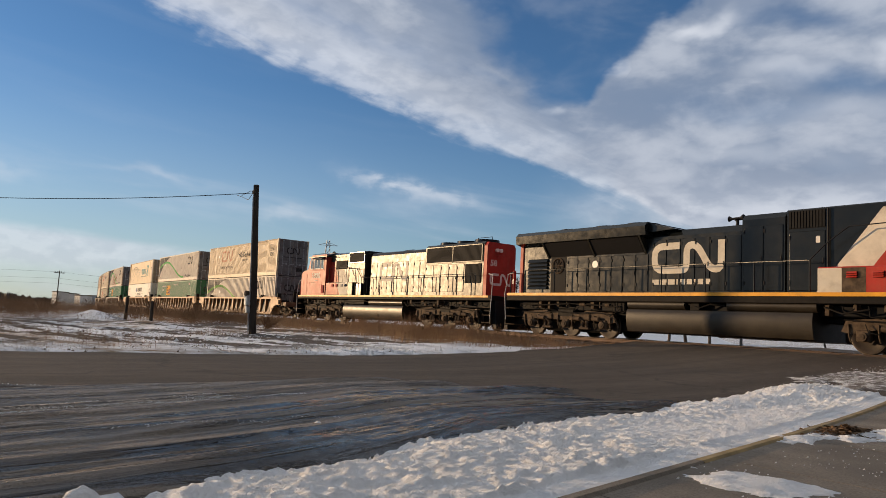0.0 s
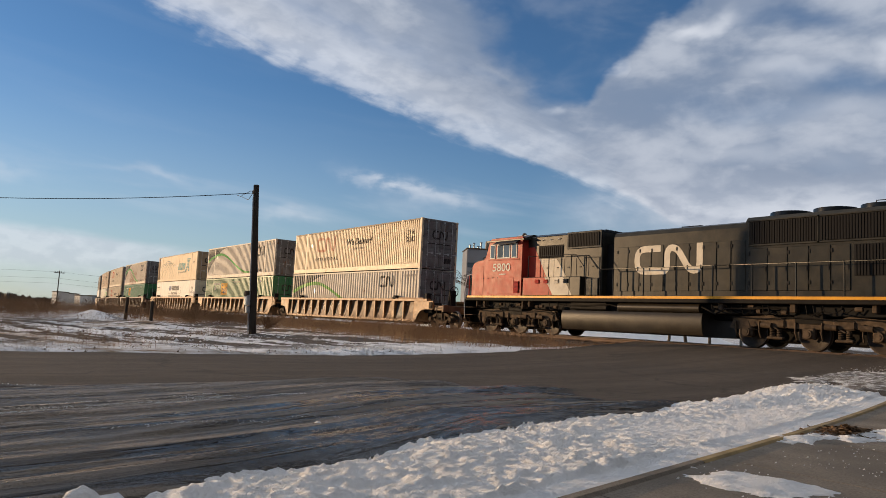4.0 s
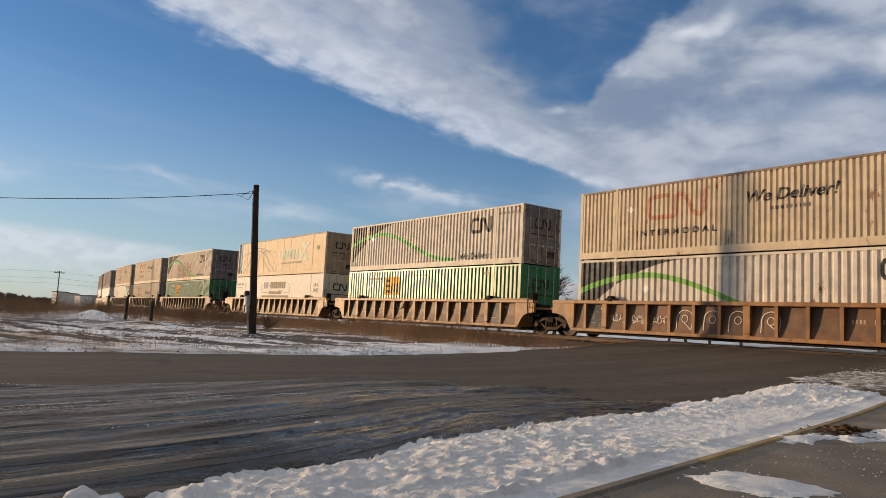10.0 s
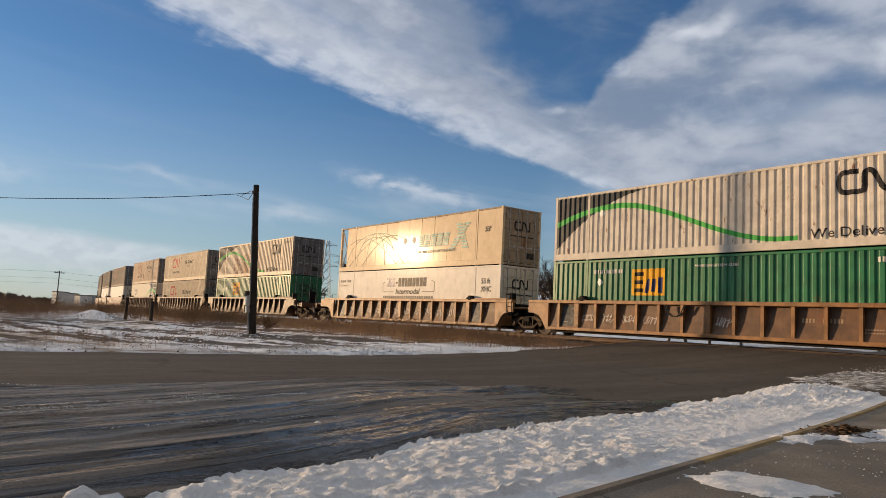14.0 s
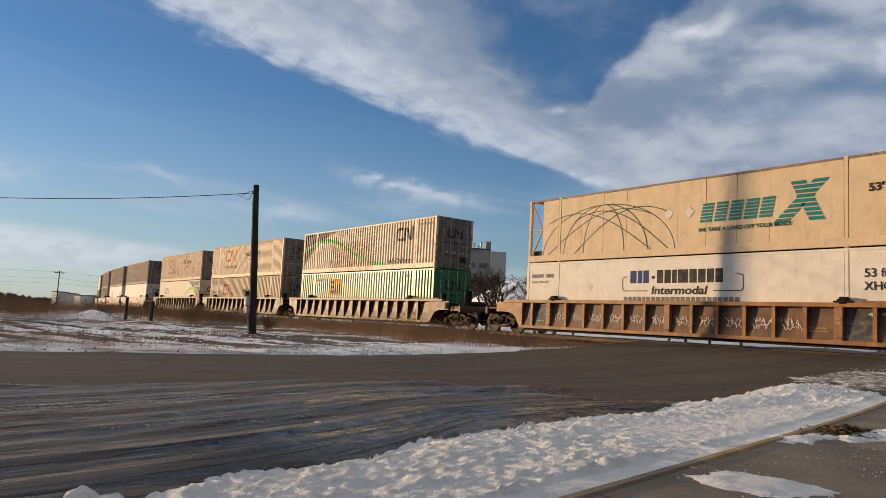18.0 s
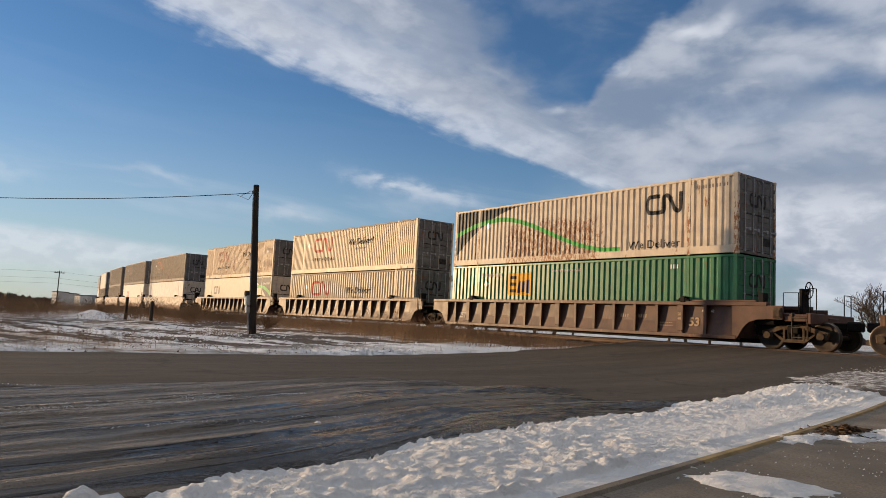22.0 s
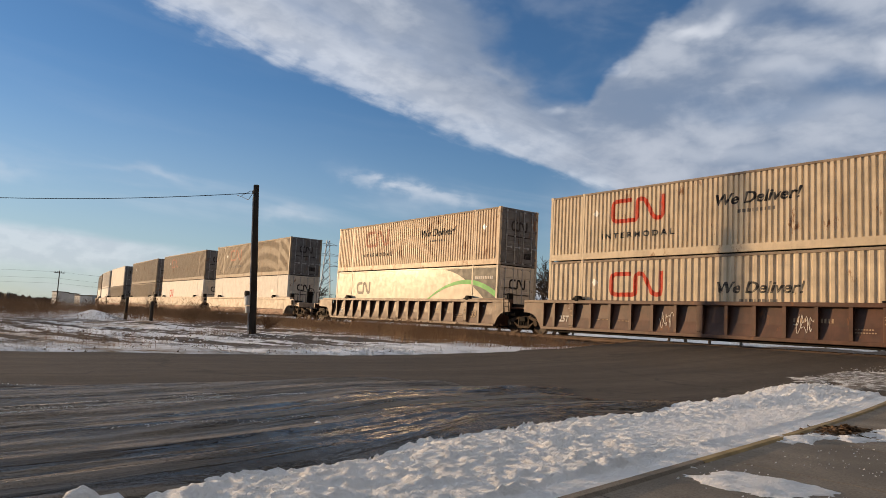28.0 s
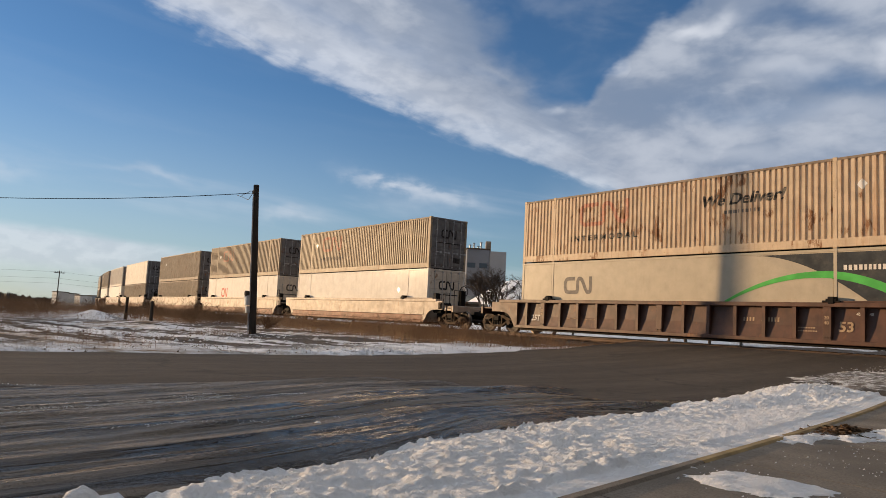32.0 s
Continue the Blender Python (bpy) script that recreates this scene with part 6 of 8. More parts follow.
def build_cars():
    for i, (s, up, low, paint, flat_wall) in enumerate(SLOTS):
        c = s - HALF
        k = i % 3
        ft = 9.95 if k == 0 else None
        rt = -9.95 if k == 2 else -9.83
        words = {"well_orange": "rust-orange ribbed steel well car", "well_brown": "dark brown ribbed steel well car", "well_white": "white flat-sided steel well car with rusty lower edge"}[paint]
        marks = []
        if not flat_wall:
            dull = paint == "well_brown"
            marks = [] if dull else [("ink_worndark", [[(-7.36, 0.44), (-6.46, 0.44), (-6.46, 1.34), (-7.36, 1.34)]], 0, 0), ("ink_worndark", [[(6.12, 0.44), (6.96, 0.44), (6.96, 1.34), (6.12, 1.34)]], 0, 0)]
            marks += [("ink_tan", bars(0, 0, [(0.06, 0.05)] * 4, 0.13), 3.1, 0.9), ("ink_tan", bars(0, 0, [(0.06, 0.05)] * 6, 0.14), 3.75, 0.9), ("ink_tan", bars(0, 0, [(0.05, 0.03)] * 7, 0.04), 5.0, 0.72), ("ink_tan", bars(0, 0, [(0.05, 0.03)] * 8, 0.04), 5.0, 0.62), ("ink_tan", bars(0, 0, [(0.04, 0.03)] * 9, 0.035), -5.1, 0.75), ("ink_tan", bars(0, 0, [(0.04, 0.03)] * 9, 0.035), -4.0, 0.72),
                      ("ink_white", ("25T", 0.36, 0.0, 0.95, 0.01), -7.2, 0.62), ("ink_white", ("48", 0.13, 0.0, 1.0, 0.003), -6.75, 1.16), ("ink_white", ("45", 0.13, 0.0, 1.0, 0.003), 6.75, 1.16), ("ink_white", ("48", 0.13, 0.0, 1.0, 0.003), 7.12, 1.16)]
            if paint == "well_brown" or i == 1:
                marks.append(("ink_tan", ("53", 0.42, 0.0, 1.1, 0.012), 6.25, 0.66))
            rnd = random.Random(70 + i)
            if i == 0:
                # rounded outline letters sprayed on four panels, thin tags on the others
                for k2, x0 in enumerate((-3.05, -1.92, -0.94, 0.24)):
                    arch = [(x0 + 0.02, 0.5)] + [(x0 + 0.33 - 0.33 * math.cos(q * 0.3927), 0.92 + 0.3 * math.sin(q * 0.3927)) for q in range(9)] + [(x0 + 0.64, 0.5)]
                    marks.append(("ink_white", stroke(arch, 0.03), 0, 0))
                    marks.append(("ink_white", stroke([(x0 + 0.33 + 0.13 * math.cos(q * 0.785), 0.9 + 0.14 * math.sin(q * 0.785)) for q in range(9)], 0.026), 0, 0))
                    if k2 in (0, 3):
                        marks.append(("ink_white", stroke([(x0 + 0.3, 0.76), (x0 + 0.45, 0.66), (x0 + 0.62, 0.5)], 0.028), 0, 0))
            for panel in {0: (1, 2, 3), 1: (1, 2, 3, 4, 7), 2: range(1, 12), 4: (5, 10)}.get(i, ()):
                big = 1.7 if i == 4 else 1.0
                marks.append(("ink_white", stroke(tag(rnd, big), 0.017), -7.26 + panel * 1.03, 0.62 if big == 1.0 else 0.5))
        car = well_car(pose(0, 0, 0), paint, flat_wall, k == 0, k == 2, ft, rt, words, marks)
        if i == 1:
            for dx in (0.0, 0.07):
                part("hanging_hose", Shape().tube([(-1.95 + dx, -1.6, 1.38), (-1.88 + dx, -1.61, 1.15), (-1.66 + dx, -1.61, 0.98), (-1.46 + dx, -1.61, 0.96), (-1.24 + dx, -1.61, 1.1), (-1.12 + dx, -1.6, 1.38)], 0.022), M["matt_black"], car, "black air hose hanging in a loop")
        RIDERS.append((car, c, 0.0))
        for what, z in ((low, LOWER_Z), (up, UPPER_Z)):
            pnt, sm_, mk, label = what
            RIDERS.append((container(pose(0, 0, 0), pnt, sm_, mk, label), c, z))


build_cars()

# --- locomotives
def loco_sideframe():
    s = Shape()
    s.prism([(-2.75, 0.66), (-2.6, 1.02), (-1.2, 1.12), (-0.9, 1.0), (0.9, 1.0), (1.2, 1.12), (2.6, 1.02), (2.75, 0.66), (2.45, 0.6), (1.75, 0.74), (0.5, 0.7), (-0.5, 0.7), (-1.75, 0.74), (-2.45, 0.6)], -0.07, 0.07)
    for x in (-2.1, 0.0, 2.1):
        s.box(x - 0.2, x + 0.2, -0.12, 0.1, 0.36, 0.74, 0.04)
        s.cyl((x, -0.2, 0.53), (x, 0.0, 0.53), 0.14, 14)
        s.cyl((x, -0.22, 0.53), (x, -0.19, 0.53), 0.08, 10)
    for x in (-1.1, 1.1):
        for dx in (-0.12, 0.12):
            for k in range(5):
                s.cyl((x + dx, -0.05, 0.42 + k * 0.055), (x + dx, -0.05, 0.455 + k * 0.055), 0.085, 10)
        s.box(x - 0.28, x + 0.28, -0.14, 0.06, 0.32, 0.41, 0.03)
        s.box(x - 0.34, x + 0.34, -0.13, 0.05, 0.7, 0.98, 0.05)
    for x in (-1.55, 0.55, 1.6):
        s.cyl((x, -0.16, 0.78), (x + 0.36, -0.16, 0.76), 0.095, 12)
        s.cyl((x + 0.36, -0.16, 0.76), (x + 0.6, -0.14, 0.62), 0.025, 6)
    for x in (-2.52, -1.66, -0.42, 0.42, 1.66, 2.52):
        s.tube([(x, -0.1, 0.9), (x * 0.99, -0.12, 0.55), (x * 0.985, -0.02, 0.36)], 0.03)
    return s.mesh("sideframe", M["iron_dusty"], 35)


def truck_pipe():
    s = Shape()
    s.tube([(-2.6, -0.2, 1.02), (-1.4, -0.22, 0.98), (-0.6, -0.22, 1.06), (0.7, -0.22, 1.0), (1.6, -0.22, 1.05), (2.7, -0.2, 0.98)], 0.02)
    s.tube([(-2.0, -0.18, 0.9), (-1.9, -0.22, 0.66), (-1.6, -0.22, 0.6), (-1.5, -0.2, 0.8)], 0.016)
    s.tube([(2.2, -0.18, 1.0), (2.9, -0.24, 0.8), (3.05, -0.24, 0.4), (3.0, -0.2, 0.18)], 0.02)
    return s.mesh("brake_pipe", M["iron"])


def loco_truck(parent, x, flip=0):
    t = part("truck", shared("locobolster", lambda: Shape().box(-2.6, 2.6, -0.7, 0.7, 0.6, 0.95, 0.05).box(-0.5, 0.5, -1.2, 1.2, 0.8, 1.2, 0.06).box(-2.9, -2.4, -0.6, 0.6, 0.3, 0.7, 0.05).box(2.4, 2.9, -0.6, 0.6, 0.3, 0.7, 0.05).box(-1.75, -0.4, -0.62, 0.62, 0.2, 0.95, 0.08).box(0.4, 1.75, -0.62, 0.62, 0.2, 0.95, 0.08).mesh("truck", M["iron"])), M["iron"], parent, at=pose(x, 0, 0))
    for y, rz in ((-1.12, 0), (1.12, 180)):
        part("sideframe", shared("locoframe", loco_sideframe), M["iron_dusty"], t, at=pose(0, y, 0, 0, 0, rz))
        part("brake_pipe", shared("brakepipe", truck_pipe), M["iron"], t, at=pose(0, y, 0, 0, 0, rz))
    for wx in (-2.1, 0.0, 2.1):
        w = part("wheelset", shared("bigwheels", lambda: wheelset_mesh(0.53)), M["wheel"], t, at=pose(wx, 0, 0.53))
        SPIN.append((w, pose(wx, 0, 0.53), 0.53))
    return t


def under_clutter(ob, spans, seed):
    """Brake gear, boxes and pipes hung below the walkway."""
    rnd = random.Random(seed)
    for a, b in spans:
        x = a
        while x < b:
            w = rnd.uniform(0.12, 0.4)
            y = -1.28 - rnd.uniform(0.0, 0.14)
            z = rnd.uniform(1.12, 1.3)
            k = rnd.random()
            if k < 0.4:
                part("bracket", Shape().box(x, x + w * 0.5, y, y + 0.3, z, 1.5, 0.015), M["iron_dusty"], ob)
            elif k < 0.7:
                part("brake_cylinder", Shape().cyl((x, y, z + 0.08), (x + w, y, z + 0.08), 0.075, 10), M["iron_dusty"], ob, smooth=40)
            else:
                part("pipe", Shape().tube([(x, y, 1.45), (x + 0.04, y, z), (x + w, y, z - 0.06), (x + w + 0.2, y + 0.05, z + 0.1)], 0.018), M["iron"], ob)
            x += w + rnd.uniform(0.05, 0.3)


def railing(ob, x0, x1, n, z0=1.75, h=1.08, material="black"):
    """Walkway handrail on the near and the far side."""
    for y in (-1.42, 1.42):
        part("handrail", Shape().tube([(x0, y, z0 + 0.55), (x0, y, z0 + h), (x1, y, z0 + h), (x1, y, z0 + 0.55)], 0.024, 8), M[material], ob, smooth=40)
        for k in range(n):
            x = x0 + (x1 - x0) * (k / (n - 1))
            part("stanchion", Shape().cyl((x, y, z0 - 0.08), (x, y, z0 + h), 0.026, 8).box(x - 0.05, x + 0.05, y - 0.02, y + 0.02, z0 - 0.2, z0 - 0.05, 0.006), M[material], ob)


def steps_end(ob, x, sgn, material="matt_black"):
    for y in (-1, 1):
        s = Shape().box(min(x, x + 0.06 * sgn), max(x, x + 0.06 * sgn), min(y * 0.85, y * 1.5), max(y * 0.85, y * 1.5), 0.35, 1.55, 0.01)
        s.box(min(x, x - 0.75 * sgn), max(x, x - 0.75 * sgn), y * 0.86 - 0.02, y * 0.86 + 0.02, 0.35, 1.55, 0.01)
        part("step_well", s, M[material], ob)
        for z in (0.38, 0.75, 1.13):
            part("step", Shape().box(min(x, x - 0.62 * sgn), max(x, x - 0.62 * sgn), min(y * 0.9, y * 1.5), max(y * 0.9, y * 1.5), z, z + 0.035, 0.008), M["iron_dusty"], ob)
        part("grab_rail", Shape().tube([(x, y * 1.5, 0.6), (x + 0.1 * sgn, y * 1.52, 1.8), (x + 0.02 * sgn, y * 1.42, 2.75), (x - 0.3 * sgn, y * 1.42, 2.8)], 0.02, 8), M["dirtywhite"], ob, "pale worn grab rail", smooth=40)
    part("pilot", Shape().prism([(x - 0.1 * sgn, 1.5), (x + 0.12 * sgn, 1.5), (x + 0.3 * sgn, 0.12), (x + 0.1 * sgn, 0.12)], -1.3, 1.3), M["matt_black"], ob)
    part("coupler", Shape().box(min(x, x + 0.55 * sgn), max(x, x + 0.55 * sgn), -0.12, 0.12, 0.74, 0.98, 0.03).box(min(x + 0.45 * sgn, x + 0.85 * sgn), max(x + 0.45 * sgn, x + 0.85 * sgn), -0.2, 0.16, 0.68, 1.04, 0.05), M["iron"], ob)
    for y in (-0.55, 0.5):
        part("air_hose", Shape().tube([(x + 0.25 * sgn, y, 0.85), (x + 0.4 * sgn, y, 0.55), (x + 0.5 * sgn, y, 0.3), (x + 0.7 * sgn, y * 0.8, 0.28)], 0.028), M["matt_black"], ob)


def hood_doors(ob, xs, z0, z1, y, material):
    for a, b in zip(xs, xs[1:]):
        s = Shape().box(a + 0.015, b - 0.015, y - 0.022, y + 0.02, z0, z1, 0.012)
        part("hood_door", s, M[material], ob, at=pose((a + b) / 2, y, (z0 + z1) / 2) @ pose(0, 0, 0, 0.7 * noise.noise((a * 3.3, z0, 2.0)), 0, 0.8 * noise.noise((a * 2.7, z1, 9.0))) @ pose(-(a + b) / 2, -y, -(z0 + z1) / 2))
        part("door_latch", Shape().box(b - 0.09, b - 0.05, y - 0.045, y - 0.02, (z0 + z1) / 2 - 0.08, (z0 + z1) / 2 + 0.08, 0.006), M["matt_black"], ob)
        for z in (z0 + 0.2, z1 - 0.25):
            part("hinge", Shape().box(a + 0.0, a + 0.06, y - 0.045, y - 0.02, z, z + 0.13, 0.005), M["matt_black"], ob)


def louvres(ob, name, x0, x1, z0, z1, y, n, material, tilt=0.05, vertical=False):
    # black sheet painted as the shade behind the slats
    back = part(name, Shape().box(x0, x1, y, y + 0.02, z0, z1), M["soot_shade"], ob)
    for k in range(n):
        if vertical:
            x = x0 + (x1 - x0) * (k + 0.5) / n
            w = (x1 - x0) / n * 0.35
            part("slat", Shape().box(x - w, x + w, y - 0.03, y - 0.002, z0 + 0.02, z1 - 0.02), M[material], back)
        else:
            z = z0 + (z1 - z0) * (k + 0.5) / n
            d = (z1 - z0) / n * 0.42
            part("slat", Shape().prism([(y - 0.002, z + d), (y - 0.03, z + d), (y - 0.03 - tilt, z - d), (y - 0.002, z - d * 0.4)], x0 + 0.01, x1 - 0.01, "x"), M[material], back)


def fan(ob, x, y, z, r):
    f = part("fan_housing", Shape().lathe([(0, r * 0.2), (0.02, r), (0.16, r * 0.98), (0.16, r * 0.9), (0.06, r * 0.85), (0.06, 0.0)], (x, y, z), 22, "z"), M["black"], ob, smooth=40)
    g = Shape()
    for k in range(7):
        a = k * math.pi / 7
        g.cyl((x - r * 0.9 * math.cos(a), y - r * 0.9 * math.sin(a), z + 0.16), (x + r * 0.9 * math.cos(a), y + r * 0.9 * math.sin(a), z + 0.16), 0.012, 5)
    part("guard", g, M["iron_dusty"], f)


def wide_cab(ob, x0, sgn, red="red"):
    """Full-width cab with its sloping nose; x0: the nose's foot, sgn: the way the hood lies from it."""
    def X(d):
        return x0 + sgn * d
    w = 1.5
    out = [(X(0.36), 1.73), (X(0.3), 2.6), (X(0.3), 3.15), (X(0.42), 3.33), (X(0.7), 3.42), (X(1.18), 3.48), (X(1.3), 3.6), (X(1.6), 4.42), (X(1.75), 4.5), (X(3.9), 4.5), (X(3.9), 1.73)]
    part("nose_top", Shape().prism([(X(0.42), 3.335), (X(0.7), 3.425), (X(1.16), 3.484), (X(1.16), 3.53), (X(0.66), 3.48), (X(0.42), 3.39)], -1.42, 1.42), M["matt_black"], ob, "black anti-glare nose top")
    part("cab", Shape().prism(out, -w, w), M[red], ob, "red painted cab and nose")
    part("cab_roof", Shape().prism([(-w - 0.06, 4.34), (-w - 0.06, 4.39), (-0.95, 4.62), (0.95, 4.62), (w + 0.06, 4.39), (w + 0.06, 4.34)], min(X(1.4), X(4.05)), max(X(1.4), X(4.05)), "x"), M["black_dusty"], ob, "dark cab roof")
    for a, b in ((1.63, 2.04), (2.14, 3.1), (3.16, 3.58)):
        for y in (-1, 1):
            win = part("window", Shape().box(min(X(a), X(b)), max(X(a), X(b)), y * w - 0.03, y * w + 0.03, 3.5, 4.22, 0.02), M["dirtywhite"], ob, "pale framed cab side window")
            mid = (a + b) / 2
            panes = ((a + 0.07, b - 0.07),) if b - a < 0.6 else ((a + 0.07, mid - 0.03), (mid + 0.03, b - 0.07))
            for p, q in panes:
                part("pane", Shape().box(min(X(p), X(q)), max(X(p), X(q)), y * (w + 0.022) - 0.016, y * (w + 0.022) + 0.016, 3.56, 4.16, 0.004), M["glass"], win)
    for y0, y1 in ((-1.25, -0.15), (0.15, 1.25)):
        part("windscreen", Shape().prism([(X(1.34), 3.68), (X(1.28), 3.68), (X(1.53), 4.36), (X(1.59), 4.36)], y0, y1), M["glass"], ob)
    part("headlight", Shape().lathe([(0.02, 0.0), (0.02, 0.1), (-0.05, 0.13), (-0.1, 0.13)], (X(0.27), -0.18, 2.9), 14, "x"), M["reflector"], ob)
    part("headlight", Shape().lathe([(0.02, 0.0), (0.02, 0.1), (-0.05, 0.13), (-0.1, 0.13)], (X(0.27), 0.18, 2.9), 14, "x"), M["reflector"], ob)
    part("cab_panel", Shape().box(min(X(1.55), X(3.4)), max(X(1.55), X(3.4)), -w - 0.014, -w + 0.01, 1.8, 2.57, 0.008), M[red], ob)
    part("nose_panel", Shape().box(min(X(0.6), X(1.2)), max(X(0.6), X(1.2)), -w - 0.012, -w + 0.01, 1.8, 3.2, 0.01), M[red], ob)
    part("drip_rail", Shape().box(min(X(1.5), X(3.75)), max(X(1.5), X(3.75)), -w - 0.03, -w + 0.01, 3.42, 3.47, 0.008), M[red], ob)
    louvres(ob, "vent", min(X(3.45), X(3.76)), max(X(3.45), X(3.76)), 1.85, 2.4, -w - 0.016, 9, red, 0.02)
    for y in (-1, 1):
        part("sun_visor", Shape().prism([(y * w, 4.36), (y * (w + 0.26), 4.2), (y * (w + 0.26), 4.17), (y * w, 4.3)], min(X(2.1), X(3.7)), max(X(2.1), X(3.7)), "x"), M["matt_black"], ob)
        part("grab_rail", Shape().tube([(X(0.02), y * 1.3, 1.75), (X(-0.12), y * 1.3, 2.9), (X(0.1), y * 1.2, 3.35)], 0.018, 7), M["matt_black"], ob)
    part("roof_unit", Shape().box(min(X(2.4), X(3.1)), max(X(2.4), X(3.1)), -0.5, 0.5, 4.6, 4.74, 0.03), M["dirtywhite"], ob, "pale air unit on the cab roof")
    for k in range(4):
        x = X(1.2 + k * 0.35)
        part("panel_latch", Shape().box(x - 0.03, x + 0.03, -w - 0.02, -w, 2.56, 2.6), M["matt_black"], ob)
    part("mirror_bar", Shape().tube([(X(1.0), -1.3, 3.45), (X(0.9), -1.35, 3.62), (X(1.2), -1.35, 3.66)], 0.012), M["matt_black"], ob)


def tank_round(ob, x0, x1, z0, z1, name, label, material="tank", n=10):
    h = (z1 - z0)
    near = [(-1.32 - 0.15 * math.sin(k * 0.2618 + 0.3), z1 - h * (0.5 - 0.5 * math.cos(k * 0.2618))) for k in range(11)] + [(-1.1, z0 + h * 0.01), (-0.9, z0)]
    prof = near + [(-a, b) for a, b in reversed(near)]
    part(name, Shape().prism(prof, x0, x1, "x"), M[material], ob, label, smooth=30)


def marked(ob, ink, what, x, z, y, name=None):
    bm = letters(*what) if isinstance(what, tuple) else flat(what)
    for v in bm.verts:
        v.co = Vector((v.co.x + x, y, v.co.z + z))
    part(name or (mark_name(what)), bm, M[ink], ob)


def second_loco():
    """Cab and nose toward -x, hood end toward +x."""
    ob = thing("locomotive", "dust-coated black diesel locomotive with red cab and nose", "locomotive", "locomotives")
    c = 36.9
    wide_cab(ob, 26.75 - c, 1)
    marked(ob, "ink_white", ("5800", 0.54, 0.0, 1.2, 0.006), 28.6 - c, 2.9, -1.517)
    marked(ob, "ink_white", bars(0, 0, [(0.06, 0.02)] * 6, 0.06), 29.1 - c, 2.72, -1.517)
    hood = "black_dusty"
    # deep black behind the trucks put into the paint
    part("underframe", Shape().box(27.0 - c, 47.5 - c, -1.05, 1.05, 1.12, 1.47, 0.03).box(27.400000000000002 - c, 47.1 - c, -0.6, 0.6, 0.9, 1.15, 0.03), M["soot_shade"], ob)
    part("frame", Shape().box(26.6 - c, 47.9 - c, -1.5, 1.5, 1.48, 1.73, 0.02), M["iron"], ob)
    for y in (-1.507, 1.507):
        part("sill_stripe", Shape().box(26.7 - c, 47.6 - c, min(y, y * 0.996), max(y, y * 0.996), 1.63, 1.725), M["yellow"], ob, "worn yellow sill stripe")
    # low box behind the cab with the red and white slant
    box = part("side_box", Shape().box(30.72 - c, 34.25 - c, -1.46, -0.9, 1.735, 2.57, 0.02), M[hood], ob, "low locker in red, white and black")
    marked(ob, "red", [[(30.75 - c, 1.76), (32.66 - c, 1.76), (32.11 - c, 2.55), (30.75 - c, 2.55)]], 0, 0, -1.463)
    marked(ob, "loco_white", [[(32.66 - c, 1.76), (33.79 - c, 1.76), (33.27 - c, 2.55), (32.11 - c, 2.55)]], 0, 0, -1.463)
    for x, red in ((31.55, "red"), (32.1, "red"), (32.75, "loco_white"), (33.3, "black")):
        louvres(ob, "vent", x - c, x + 0.26 - c, 2.28, 2.46, -1.466, 3, red, 0.02)
    for x in (32.42, 33.62):
        part("locker_seam", Shape().box(x - c, x + 0.025 - c, -1.469, -1.45, 1.76, 2.55), M["matt_black"], ob)
    part("fore_hood", Shape().box(30.62 - c, 35.13 - c, -1.12, 1.12, 1.735, 4.48, 0.04), M[hood], ob)
    part("fore_roof", Shape().prism([(-1.12, 4.47), (-0.9, 4.58), (0.9, 4.58), (1.12, 4.47)], 31.1 - c, 35.13 - c, "x"), M["black"], ob)
    marked(ob, "red", [[(30.66 - c, 2.58), (31.92 - c, 2.58), (31.42 - c, 3.44), (31.1 - c, 4.0), (30.66 - c, 4.0)]], 0, 0, -1.125)
    marked(ob, "loco_white", [[(31.92 - c, 2.58), (33.14 - c, 2.58), (32.54 - c, 3.4), (31.42 - c, 3.44)]], 0, 0, -1.125)
    # black plate painted for the shaded inlet opening
    part("air_inlet", Shape().box(31.36 - c, 32.94 - c, -1.127, -1.0, 3.46, 4.04), M["soot_shade"], ob, "dark air inlet")
    louvres(ob, "air_screen", 31.4 - c, 32.9 - c, 3.5, 4.0, -1.13, 12, "soot_shade", vertical=True)
    part("screen_frame", Shape().box(33.15 - c, 35.12 - c, -1.17, -1.0, 3.8, 4.55, 0.02), M["black"], ob)
    louvres(ob, "air_screen", 33.25 - c, 35.02 - c, 3.88, 4.48, -1.178, 20, "soot_shade", vertical=True)
    for x in (31.72, 32.36, 33.0, 33.7, 34.4):
        part("panel_seam", Shape().box(x - c, x + 0.016 - c, -1.13, -1.1, 2.6, 3.4), M["matt_black"], ob)
        part("door_latch", Shape().box(x + 0.2 - c, x + 0.3 - c, -1.14, -1.1, 2.98, 3.03), M["matt_black"], ob)
    for x in (31.6, 32.1, 32.6):
        part("lifting_eye", Shape().tube([(x - c, -1.12, 4.26), (x - c, -1.16, 4.32), (x + 0.1 - c, -1.16, 4.32), (x + 0.1 - c, -1.12, 4.26)], 0.012, 5), M["dirtywhite"], ob)
    # shade of the recess painted onto a solid core
    part("recess", Shape().box(35.14 - c, 35.62 - c, -0.8, 0.8, 1.75, 3.95), M["soot_shade"], ob, "black core painted as the shaded recess in the hood side")
    part("side_cabinet", Shape().box(34.4 - c, 35.1 - c, -1.3, -1.1, 1.735, 2.5, 0.03), M["black"], ob)
